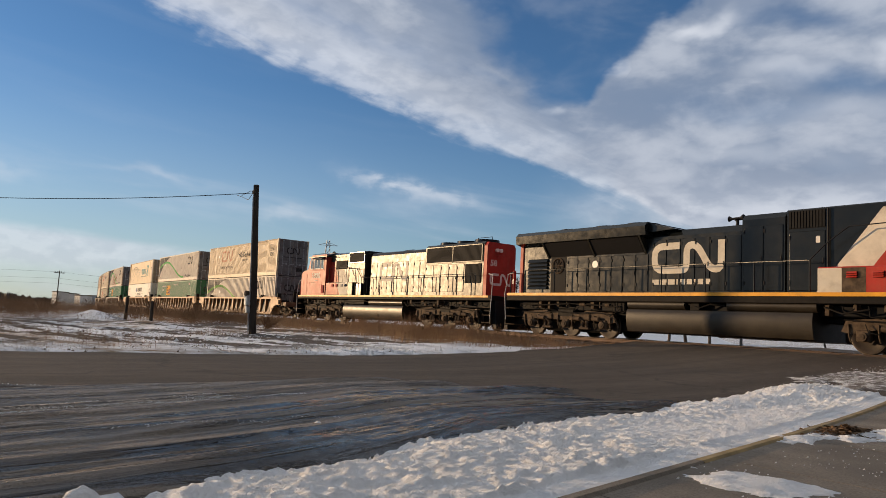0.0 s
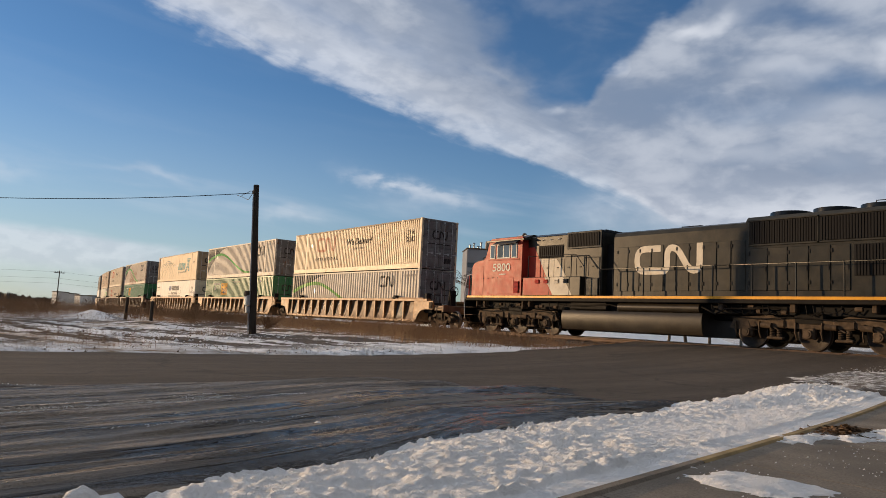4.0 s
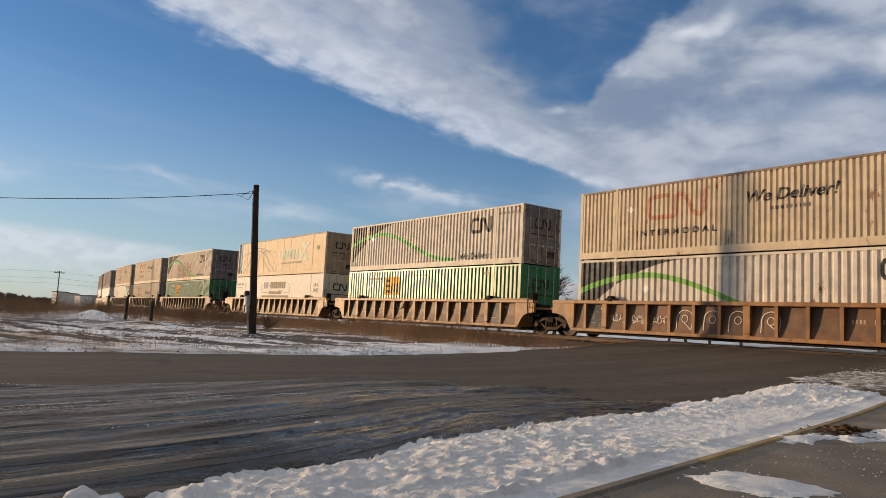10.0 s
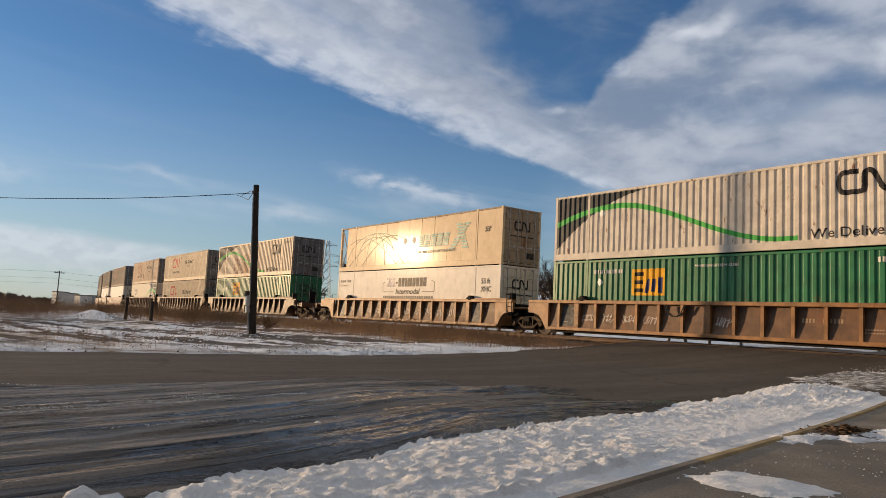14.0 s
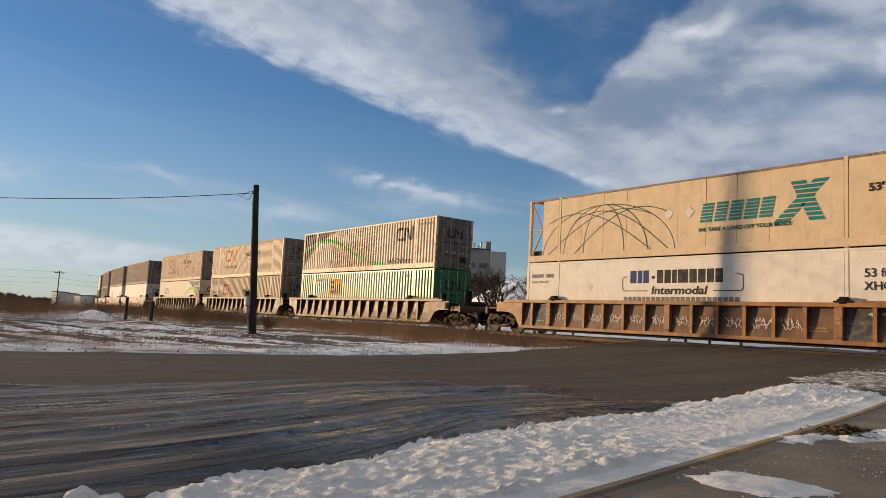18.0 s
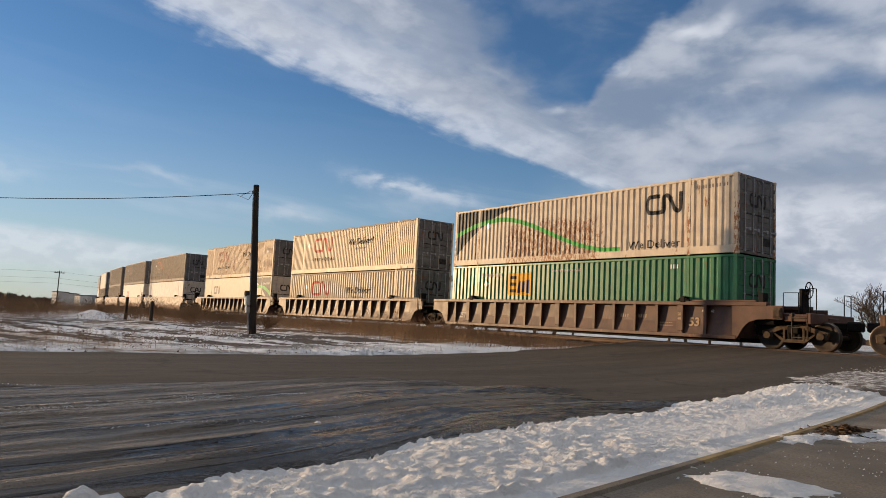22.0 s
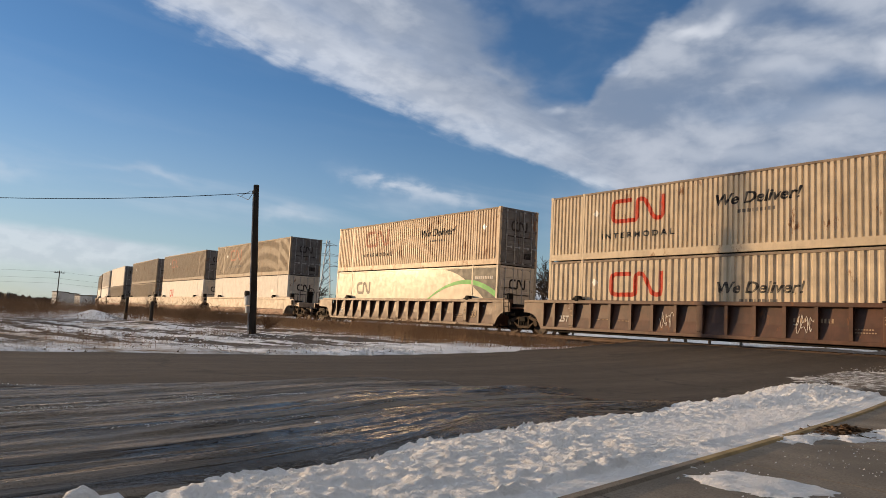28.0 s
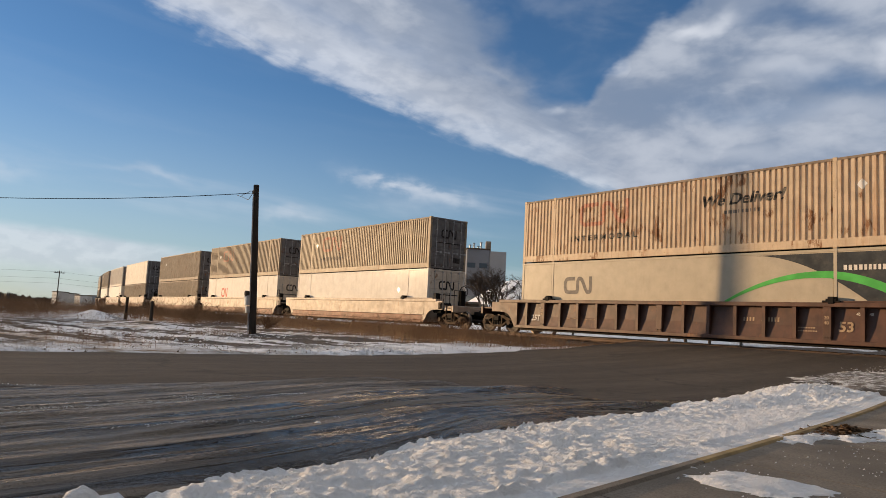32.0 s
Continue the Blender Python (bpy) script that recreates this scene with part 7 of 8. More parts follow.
    # handrail stepping down past the locker
    for y in (-1.44,):
        part("handrail", Shape().tube([(31.02 - c, y, 3.3), (31.06 - c, y, 3.54), (33.95 - c, y, 3.52), (34.45 - c, y, 2.95)], 0.019, 8).tube([(33.7 - c, y, 3.46), (34.7 - c, y, 3.44), (35.3 - c, y, 2.83), (36.0 - c, y, 2.83)], 0.019, 8), M["matt_black"], ob)
        for x, z0, z1 in ((31.05, 2.57, 3.5), (32.35, 2.57, 3.52), (33.7, 2.5, 3.5), (34.55, 1.6, 3.44), (35.34, 1.6, 2.83)):
            part("stanchion", Shape().cyl((x - c, y, z0), (x - c, y, z1), 0.022, 8), M["matt_black"], ob)
    # engine hood
    part("engine_hood", Shape().prism([(-0.95, 1.735), (-0.95, 4.2), (-0.86, 4.36), (-0.6, 4.44), (0.6, 4.44), (0.86, 4.36), (0.95, 4.2), (0.95, 1.735)], 35.62 - c, 41.5 - c, "x"), M[hood], ob)
    hood_doors(ob, [35.8 - c + k * 0.57 for k in range(11)], 1.95, 3.75, -0.955, hood)
    marked(ob, "loco_white", mark_c_n(3.1, 1.15, 0.26), 36.7 - c, 2.6, -0.984)
    # radiator end
    part("radiator_hood", Shape().prism([(-0.98, 1.735), (-0.98, 4.4), (-0.86, 4.54), (0.86, 4.54), (0.98, 4.4), (0.98, 1.735)], 41.5 - c, 46.55 - c, "x"), M[hood], ob)
    for x0, x1 in ((41.66, 43.98), (44.06, 46.42)):
        part("grille_frame", Shape().box(x0 - 0.05 - c, x1 + 0.05 - c, -1.03, -0.97, 4.36, 4.42, 0.008).box(x0 - 0.05 - c, x1 + 0.05 - c, -1.03, -0.97, 3.5, 3.56, 0.008).box(x0 - 0.06 - c, x0 - c, -1.03, -0.97, 3.5, 4.42, 0.008).box(x1 - c, x1 + 0.06 - c, -1.03, -0.97, 3.5, 4.42, 0.008), M[hood], ob, "dusty frame round the radiator grille")
        louvres(ob, "radiator_grille", x0 - c, x1 - c, 3.56, 4.36, -0.992, 26, "soot_shade", vertical=True)
    hood_doors(ob, [41.6 - c, 42.3 - c, 43.0 - c, 43.7 - c, 44.4 - c, 45.0 - c], 1.95, 3.42, -0.985, hood)
    louvres(ob, "inlet_grille", 45.1 - c, 46.4 - c, 2.4, 3.4, -0.99, 14, "soot_shade", vertical=True)
    for x in (42.6, 44.1, 45.6):
        fan(ob, x - c, 0.0, 4.56, 0.68)
    part("hood_end", Shape().prism([(-0.97, 1.735), (-0.97, 4.3), (-0.85, 4.5), (0.85, 4.5), (0.97, 4.3), (0.97, 1.735)], 46.56 - c, 46.8 - c, "x"), M["red"], ob, "dirty red hood end")
    num = letters("58", 0.42, 0.0, 1.1, 0.01)
    for v in num.verts:
        v.co = Vector((46.804 - c, v.co.x - 0.75, v.co.z + 3.3))
    part("lettering", num, M["ink_white"], ob)
    end_mark = flat([[(a, b) for a, b in q] for q in mark_c_n(1.5, 0.62, 0.12)])
    for v in end_mark.verts:
        v.co = Vector((46.805 - c, v.co.x - 0.75, v.co.z + 2.3))
    part("painted_mark", end_mark, M["ink_white"], ob)
    for z in (2.1, 3.05, 3.85):
        part("end_step", Shape().tube([(46.8 - c, -0.3, z), (46.9 - c, -0.3, z), (46.9 - c, 0.1, z), (46.8 - c, 0.1, z)], 0.014), M["red"], ob)
    for y in (-0.35, -0.1):
        part("headlight", Shape().cyl((46.8 - c, y, 4.1), (46.9 - c, y, 4.1), 0.1, 12), M["reflector"], ob)
    part("roof_rail", Shape().tube([(45.6 - c, -0.6, 4.58), (45.6 - c, -0.6, 4.78), (46.7 - c, -0.6, 4.78), (46.7 - c, -0.6, 4.5)], 0.02), M["matt_black"], ob)
    part("exhaust_stack", Shape().box(38.4 - c, 39.3 - c, -0.35, 0.35, 4.3, 4.52, 0.03), M["soot_shade"], ob)
    part("bell", Shape().lathe([(0.0, 0.0), (0.0, 0.17), (0.08, 0.13), (0.2, 0.09), (0.24, 0.0)], (29.6 - c, -0.4, 4.62), 14, "z"), M["iron_dusty"], ob)
    # underneath
    tank_round(ob, 33.25 - c, 40.1 - c, 0.26, 1.12, "fuel_tank", "dusty brown fuel tank")
    for a, b in ((36.2, 39.9),):
        for y in (-1.2, 1.2):
            part("air_reservoir", Shape().cyl((a - c, y, 1.3), (b - c, y, 1.3), 0.17, 16), M["tank"], ob, smooth=40)
    part("pipework", Shape().tube([(33.0 - c, -1.3, 1.35), (34.2 - c, -1.35, 1.3), (35.8 - c, -1.3, 1.38), (36.2 - c, -1.3, 1.3)], 0.03).tube([(40.0 - c, -1.3, 1.35), (40.6 - c, -1.4, 1.1), (41.0 - c, -1.4, 1.3), (43 - c, -1.35, 1.36)], 0.03).box(33.6 - c, 35.6 - c, -1.3, -0.7, 1.16, 1.48, 0.04), M["iron"], ob)
    under_clutter(ob, ((27.2 - c, 33.2 - c), (40.4 - c, 46.8 - c)), 4)
    loco_truck(ob, 30.0 - c)
    loco_truck(ob, 43.8 - c)
    railing(ob, 36.0 - c, 46.5 - c, 8)
    steps_end(ob, 26.6 - c, -1)
    for y in (-1.3, -0.75, 0.75, 1.3):
        part("end_post", Shape().cyl((26.62 - c, y, 1.5), (26.62 - c, y, 2.75), 0.03, 8), M["red"], ob, "red end handrail post")
    part("end_rail", Shape().tube([(26.62 - c, -1.3, 2.75), (26.62 - c, -0.75, 2.72)], 0.022, 8).tube([(26.62 - c, 0.75, 2.72), (26.62 - c, 1.3, 2.75)], 0.022, 8), M["matt_black"], ob)
    part("equipment_box", Shape().box(26.66 - c, 26.9 - c, -1.2, -0.8, 1.75, 2.3, 0.03), M["red"], ob, "small red box on the nose platform")
    part("antenna", Shape().cyl((27.3 - c, -0.9, 3.4), (27.3 - c, -0.9, 3.72), 0.045, 8), M["matt_black"], ob)
    steps_end(ob, 47.8 - c, 1)
    RIDERS.append((ob, c, 0.0))


def first_loco():
    """Radiator end toward -x, cab toward +x."""
    ob = thing("locomotive", "black diesel locomotive with yellow sill stripe and white mark", "locomotive", "locomotives")
    c = 59.7
    # underframe painted black for the dark gap above the trucks
    part("underframe", Shape().box(49.6 - c, 69.89999999999999 - c, -1.05, 1.05, 1.12, 1.47, 0.03).box(50.0 - c, 69.5 - c, -0.6, 0.6, 0.9, 1.15, 0.03), M["soot_shade"], ob)
    part("frame", Shape().box(48.95 - c, 70.3 - c, -1.5, 1.5, 1.5, 1.735, 0.02), M["iron"], ob)
    for y in (-1.508, 1.508):
        part("sill_stripe", Shape().box(49.0 - c, 70.2 - c, min(y, y * 0.995), max(y, y * 0.995), 1.735, 1.86), M["yellow"], ob, "yellow sill stripe")
    part("walkway", Shape().box(48.95 - c, 70.3 - c, -1.5, 1.5, 1.735, 1.80, 0.01), M["iron"], ob)
    # radiator end
    part("rear_hood", Shape().prism([(-0.95, 1.80), (-0.95, 4.3), (-0.8, 4.45), (0.8, 4.45), (0.95, 4.3), (0.95, 1.80)], 49.5 - c, 56.8 - c, "x"), M["black"], ob)
    part("hood_end", Shape().box(49.25 - c, 49.498 - c, -1.0, 1.0, 1.80, 4.4, 0.03), M["red"], ob, "red hood end")
    part("radiator_wing", Shape().prism([(-0.95, 4.02), (-1.42, 4.14), (-1.46, 4.5), (-1.3, 4.66), (1.3, 4.66), (1.46, 4.5), (1.42, 4.14), (0.95, 4.02)], 49.4 - c, 56.8 - c, "x"), M["black"], ob, "overhanging radiator wing")
    part("radiator_core", Shape().prism([(-0.952, 3.5), (-1.38, 4.08), (-1.3, 4.12), (-0.952, 4.1)], 51.2 - c, 56.4 - c, "x"), M["soot_shade"], ob, "black sloping radiator core")
    for x in (51.1, 53.8, 56.45):
        part("wing_bracket", Shape().prism([(-0.95, 3.42), (-1.46, 4.14), (-0.95, 4.14)], x - c, x - c + 0.09, "x"), M["black_dusty"], ob)
    for x in (51.8, 53.9, 55.6):
        fan(ob, x - c, 0.0, 4.64, 0.72)
    louvres(ob, "shutter", 49.85 - c, 51.1 - c, 2.05, 3.45, -0.96, 8, "black", 0.07)
    # black plates stand for the shaded vent openings
    for k in range(5):
        part("vent", Shape().box(49.85 - c + k * 0.24, 50.02 - c + k * 0.24, -0.97, -0.94, 4.05, 4.3), M["soot_shade"], ob)
    # flat black plate stands for the blower's shaded hollow
    part("blower_recess", Shape().box(51.3 - c, 52.2 - c, -0.965, -0.94, 1.85, 3.5), M["soot_shade"], ob, "black plate for the shaded recess behind a blower")
    b = part("blower", Shape().lathe([(0.0, 0.32), (-0.03, 0.36), (-0.05, 0.32), (-0.02, 0.3)], (51.75 - c, -0.97, 3.1), 20, "y"), M["iron_dusty"], ob, "round metal blower")
    for k in range(8):
        a = k * math.pi / 4
        part("blade", Shape().cyl((51.75 - c, -0.99, 3.1), (51.75 - c + 0.31 * math.cos(a), -0.99, 3.1 + 0.31 * math.sin(a)), 0.018, 5), M["iron_dusty"], b)
    hood_doors(ob, [52.3 - c + k * 0.62 for k in range(8)], 1.95, 3.42, -0.955, "black")
    marked(ob, "reflector", [[(53.9 - c + 0.16 * math.cos(k * 0.5236), 3.1 + 0.16 * math.sin(k * 0.5236)) for k in range(12)]], 0, 0, -0.985)
    # engine hood with the mark
    part("engine_hood", Shape().prism([(-0.95, 1.80), (-0.95, 4.08), (-0.78, 4.32), (0.78, 4.32), (0.95, 4.08), (0.95, 1.80)], 56.8 - c, 60.6 - c, "x"), M["black"], ob)
    part("sloped_cowl", Shape().prism([(56.75 - c, 4.25), (56.75 - c, 4.64), (58.0 - c, 4.32)], -1.2, 1.2), M["black"], ob)
    hood_doors(ob, [56.85 - c + k * 0.625 for k in range(7)], 1.95, 3.95, -0.955, "black")
    marked(ob, "loco_white", mark_c_n(3.15, 1.2, 0.27), 56.8 - c, 2.62, -0.984)
    marked(ob, "loco_white", bars(0, 0, [(0.3, 0.06), (0.3, 0.06), (0.3, 0.08), (0.06, 0.1), (0.22, 0.07), (0.22, 0.09), (0.06, 0.1), (0.22, 0.07), (0.22, 0.0)], 0.2), 56.85 - c, 2.2, -0.984)
    part("raised_hood", Shape().prism([(-0.95, 1.80), (-0.95, 4.45), (-0.8, 4.64), (0.8, 4.64), (0.95, 4.45), (0.95, 1.80)], 60.6 - c, 62.15 - c, "x"), M["black"], ob)
    hood_doors(ob, [60.65 - c, 61.4 - c, 62.1 - c], 1.95, 4.2, -0.955, "black")
    part("inverter_hood", Shape().box(62.2 - c, 66.4 - c, -0.98, 0.98, 1.80, 4.66, 0.04), M["black"], ob)
    louvres(ob, "air_screen", 62.3 - c, 63.5 - c, 4.0, 4.6, -0.995, 12, "grille", vertical=True)
    hood_doors(ob, [62.3 - c, 63.5 - c], 1.95, 3.9, -0.985, "black")
    marked(ob, "ink_white", bars(0, 0, [(0.13, 0)], 0.22), 63.2 - c, 3.5, -1.012)
    part("grab_rod", Shape().cyl((63.6 - c, -1.05, 1.9), (63.6 - c, -1.05, 4.6), 0.03, 8), M["matt_black"], ob)
    marked(ob, "loco_white", [[(63.2 - c, 1.9), (64.3 - c, 1.9), (66.3 - c, 4.5), (65.2 - c, 4.5)]], 0, 0, -0.994)
    marked(ob, "red", [[(64.3 - c, 1.9), (66.38 - c, 1.9), (66.38 - c, 4.5), (66.3 - c, 4.5)]], 0, 0, -0.994)
    part("side_box", Shape().box(63.45 - c, 66.0 - c, -1.47, -0.95, 1.80, 2.66, 0.04), M["red"], ob, "low locker in white and red")
    marked(ob, "loco_white", [[(63.47 - c, 1.84), (64.2 - c, 1.84), (64.2 - c, 2.62), (63.47 - c, 2.62)]], 0, 0, -1.474)
    marked(ob, "iron_dusty", [[(64.2 - c, 1.84), (64.9 - c, 1.84), (64.9 - c, 2.62), (64.2 - c, 2.62)]], 0, 0, -1.475)
    for x in (64.35, 65.1, 65.5):
        louvres(ob, "vent", x - c, x + 0.32 - c, 2.3, 2.5, -1.478, 3, "red")
    # horn
    h = Shape().box(59.6 - c, 60.1 - c, -0.05, 0.05, 4.32, 4.45, 0.02).cyl((59.85 - c, 0, 4.4), (59.85 - c, 0, 4.62), 0.06, 8)
    for y, d in ((-0.16, 1), (0.0, -1), (0.16, 1)):
        h.cyl((59.85 - c - 0.2 * d, y, 4.68), (59.85 - c + 0.2 * d, y, 4.7), 0.035, 8)
        h.cyl((59.85 - c + 0.2 * d, y, 4.7), (59.85 - c + 0.34 * d, y, 4.71), 0.04, 10, 0.11)
    part("horn", h, M["matt_black"], ob, "black air horn cluster")
    wide_cab(ob, 70.2 - c, -1)
    # underneath
    tank_round(ob, 56.0 - c, 63.3 - c, 0.30, 1.22, "fuel_tank", "dusty dark fuel tank")
    for a, b in ((56.0, 58.6), (60.3, 63.4)):
        for y in (-1.22, 1.22):
            part("air_reservoir", Shape().cyl((a - c, y, 1.42), (b - c, y, 1.42), 0.2, 18), M["tank"], ob, smooth=40)
    part("pipework", Shape().tube([(58.7 - c, -1.3, 1.45), (59.2 - c, -1.36, 1.3), (59.6 - c, -1.3, 1.45), (60.2 - c, -1.3, 1.4)], 0.035).box(58.8 - c, 59.2 - c, -1.36, -1.1, 1.2, 1.48, 0.03).tube([(49.8 - c, -1.35, 1.36), (51 - c, -1.35, 1.32), (53 - c, -1.35, 1.4), (55.6 - c, -1.35, 1.3)], 0.03).box(54.6 - c, 55.8 - c, -1.3, -0.8, 1.1, 1.48, 0.04).tube([(63.6 - c, -1.3, 1.4), (64.2 - c, -1.42, 1.2), (65.0 - c, -1.42, 1.35)], 0.03), M["iron"], ob)
    under_clutter(ob, ((49.8 - c, 55.8 - c), (63.6 - c, 69.5 - c)), 5)
    loco_truck(ob, 52.5 - c)
    loco_truck(ob, 66.8 - c)
    railing(ob, 50.1 - c, 63.2 - c, 8, 1.82)
    part("handrail", Shape().tube([(63.2 - c, -1.42, 2.9), (63.7 - c, -1.42, 3.4), (64.4 - c, -1.42, 3.9), (66.5 - c, -1.5, 3.95)], 0.019, 8), M["matt_black"], ob)
    steps_end(ob, 48.95 - c, -1)
    for y in (-1.3, -0.7, 0.7, 1.3):
        part("end_post", Shape().cyl((49.0 - c, y, 1.5), (49.0 - c, y, 2.85), 0.028, 8), M["matt_black"], ob)
    part("end_rail", Shape().tube([(49.0 - c, -1.3, 2.85), (49.0 - c, -0.7, 2.82)], 0.022, 8), M["matt_black"], ob)
    flag = part("marker", Shape().box(48.92 - c, 48.98 - c, -1.1, -0.94, 1.9, 2.95, 0.02), M["red"], ob, "red and white end marker")
    part("reflector", Shape().box(48.9 - c, 48.918 - c, -1.09, -0.95, 2.3, 2.55, 0.006).box(48.92 - c, 48.98 - c, -1.12, -1.102, 2.3, 2.55, 0.004), M["reflector"], flag)
    steps_end(ob, 70.3 - c, 1)
    RIDERS.append((ob, c, 0.0))


second_loco()
first_loco()

# ---- beside the railway ----
def utility_pole(x, y, z, h, lean, label, fat=1.0):
    ob = thing("utility_pole", label, "utility pole", "utility poles")
    n = 9
    vs, fs = [], []
    for k in range(n + 1):
        t = k / n
        r = (0.165 - 0.045 * t) * fat
        for j in range(14):
            a = 2 * math.pi * j / 14
            q = r * (1 + 0.05 * fbm(math.cos(a) * 2, math.sin(a) * 2 + x, t * 6))
            vs.append((q * math.cos(a), q * math.sin(a), -0.5 + (h + 0.5) * t))
    for k in range(n):
        fs += [(k * 14 + j, k * 14 + (j + 1) % 14, (k + 1) * 14 + (j + 1) % 14, (k + 1) * 14 + j) for j in range(14)]
    fs.append(tuple(range(n * 14, n * 14 + 14)))
    part("pole", Shape().add(vs, fs), M["pole_wood"], ob, smooth=60)
    ob.matrix_world = pose(x, y, z, 0, 0, 0) @ pose(0, 0, 0, lean[0], lean[1], 0)
    return ob


PX, PY, PZ = -30.45, 12.65, -0.66
pole = utility_pole(PX, PY, PZ, 6.6, (2.6, -1.05), "dark weathered wooden utility pole with a meter box")
part("meter_box", Shape().box(-0.28, 0.06, -0.32, -0.14, 1.28, 1.72, 0.03).box(-0.2, 0.02, -0.3, -0.14, 0.95, 1.25, 0.02), M["galv"], pole, "grey metal meter box")
part("meter_dial", Shape().cyl((-0.12, -0.32, 1.8), (-0.12, -0.18, 1.8), 0.13, 14), M["iron_dusty"], pole)
part("conduit", Shape().tube([(-0.05, -0.19, 0.0), (-0.05, -0.19, 1.0)], 0.03).tube([(0.05, -0.18, 1.7), (0.05, -0.16, 6.1)], 0.025), M["galv"], pole)
part("insulator", Shape().lathe([(0, 0.0), (0, 0.05), (0.06, 0.07), (0.1, 0.03), (0.14, 0.0)], (-0.15, -0.06, 6.3), 10, "z").box(-0.18, 0.0, -0.1, -0.02, 6.26, 6.32, 0.01), M["iron"], pole)
part("pole_cap", Shape().cyl((0, 0, 6.58), (0, 0, 6.65), 0.13, 12, 0.11), M["pole_wood"], pole)


def wire(a, b, sag, r, label):
    s = Shape()
    pts = []
    for k in range(25):
        t = k / 24
        p = Vector(a).lerp(Vector(b), t)
        p.z -= sag * 4 * t * (1 - t)
        pts.append(p)
    s.tube(pts, r, 5)
    return solid("overhead_wire", s, M["matt_black"], label, "wire", "overhead wires")


TOP = Vector((PX - 0.25, PY - 0.38, PZ + 6.28))
wire(TOP, (-52.0, -12.0, 6.2), 0.95, 0.016, "thin black service wire between wooden poles")
loop = Shape().tube([TOP, TOP + Vector((-0.35, -0.05, -0.28)), TOP + Vector((-0.7, -0.15, -0.15)), TOP + Vector((-1.1, -0.3, -0.02))], 0.012, 5).tube([TOP + Vector((0.1, 0, 0.1)), TOP + Vector((-0.3, 0, 0.12)), TOP + Vector((-0.8, -0.2, -0.05))], 0.012, 5)
part("drip_loop", loop, M["matt_black"], pole)
bpy.data.objects["drip_loop"].matrix_parent_inverse = (pose(PX, PY, PZ) @ pose(0, 0, 0, 2.6, -1.05, 0)).inverted()
# unseen poles added past the picture's edge, two of them to shadow the train
for x, y, h in ((-52.0, -12.0, 7.7), (-64.45, -10.6, 15.0), (-132.0, -2.0, 12.6)):
    side_pole = utility_pole(x, y, -0.8, h, (0.0, 1.0), "unseen tall weathered wooden utility pole added beside the road", fat=1.0 if h < 9 else 1.5)


def crossbuck():
    ob = thing("crossing_signal", "railway crossing signal with crossbuck and lit red lamp", "crossing signal")
    part("mast", Shape().cyl((0, 0, 0), (0, 0, 5.0), 0.06, 12).cyl((0, 0, 0), (0, 0, 0.5), 0.14, 12), M["galv"], ob, smooth=40)
    part("base", Shape().box(-0.35, 0.35, -0.35, 0.35, -0.3, 0.12, 0.03), M["concrete"], ob)
    for k, a in enumerate((42, -42)):
        b = part("crossbuck_board", Shape().box(-0.62, 0.62, -0.02, 0.02, -0.1, 0.1, 0.008), M["dirtywhite"], ob, "weathered grey crossbuck board", at=pose(0, 0.02 * k + 0.1 * (2 * k - 1), 4.24, 0, a + 8, 12 if k else 12))
    part("crossarm", Shape().box(-0.75, 0.75, -0.05, 0.05, 3.22, 3.32, 0.02).box(-0.05, 0.75, 0.02, 0.06, 4.42, 4.46, 0.01), M["matt_black"], ob)
    for k, x in enumerate((-0.66, -0.22, 0.14, 0.62)):
        disc = part("lamp_backing", Shape().cyl((x, -0.02, 3.23), (x, -0.06, 3.23), 0.25, 20), M["matt_black"], ob, smooth=40)
        hood = Shape()
        vs = []
        for j in range(13):
            a = -0.35 + j * (math.pi + 0.7) / 12
            for d in (-0.06, -0.32 + 0.08 * abs(j - 6) / 6):
                vs.append((x + 0.17 * math.cos(a), d, 3.23 + 0.17 * math.sin(a)))
        hood.add(vs, [(2 * j, 2 * j + 2, 2 * j + 3, 2 * j + 1) for j in range(12)])
        part("visor", hood, M["matt_black"], disc)
        part("lens", Shape().lathe([(-0.12, 0.0), (-0.1, 0.1), (-0.06, 0.15), (-0.055, 0.0)], (x, 0, 3.23), 18), M["lens_on"] if k == 2 else M["lens_off"], disc, "glowing red lens" if k == 2 else "dark red lens")
    part("junction_box", Shape().box(0.2, 0.45, -0.2, 0.1, 2.62, 2.85, 0.02), M["iron_dusty"], ob)
    part("bell", Shape().lathe([(0.0, 0.0), (0.0, 0.075), (0.05, 0.06), (0.07, 0.0)], (0, 0, 5.0), 14, "z"), M["galv"], ob)
    ob.matrix_world = pose(-16.5, 28.0, -0.55, 0, 0, 28)


crossbuck()


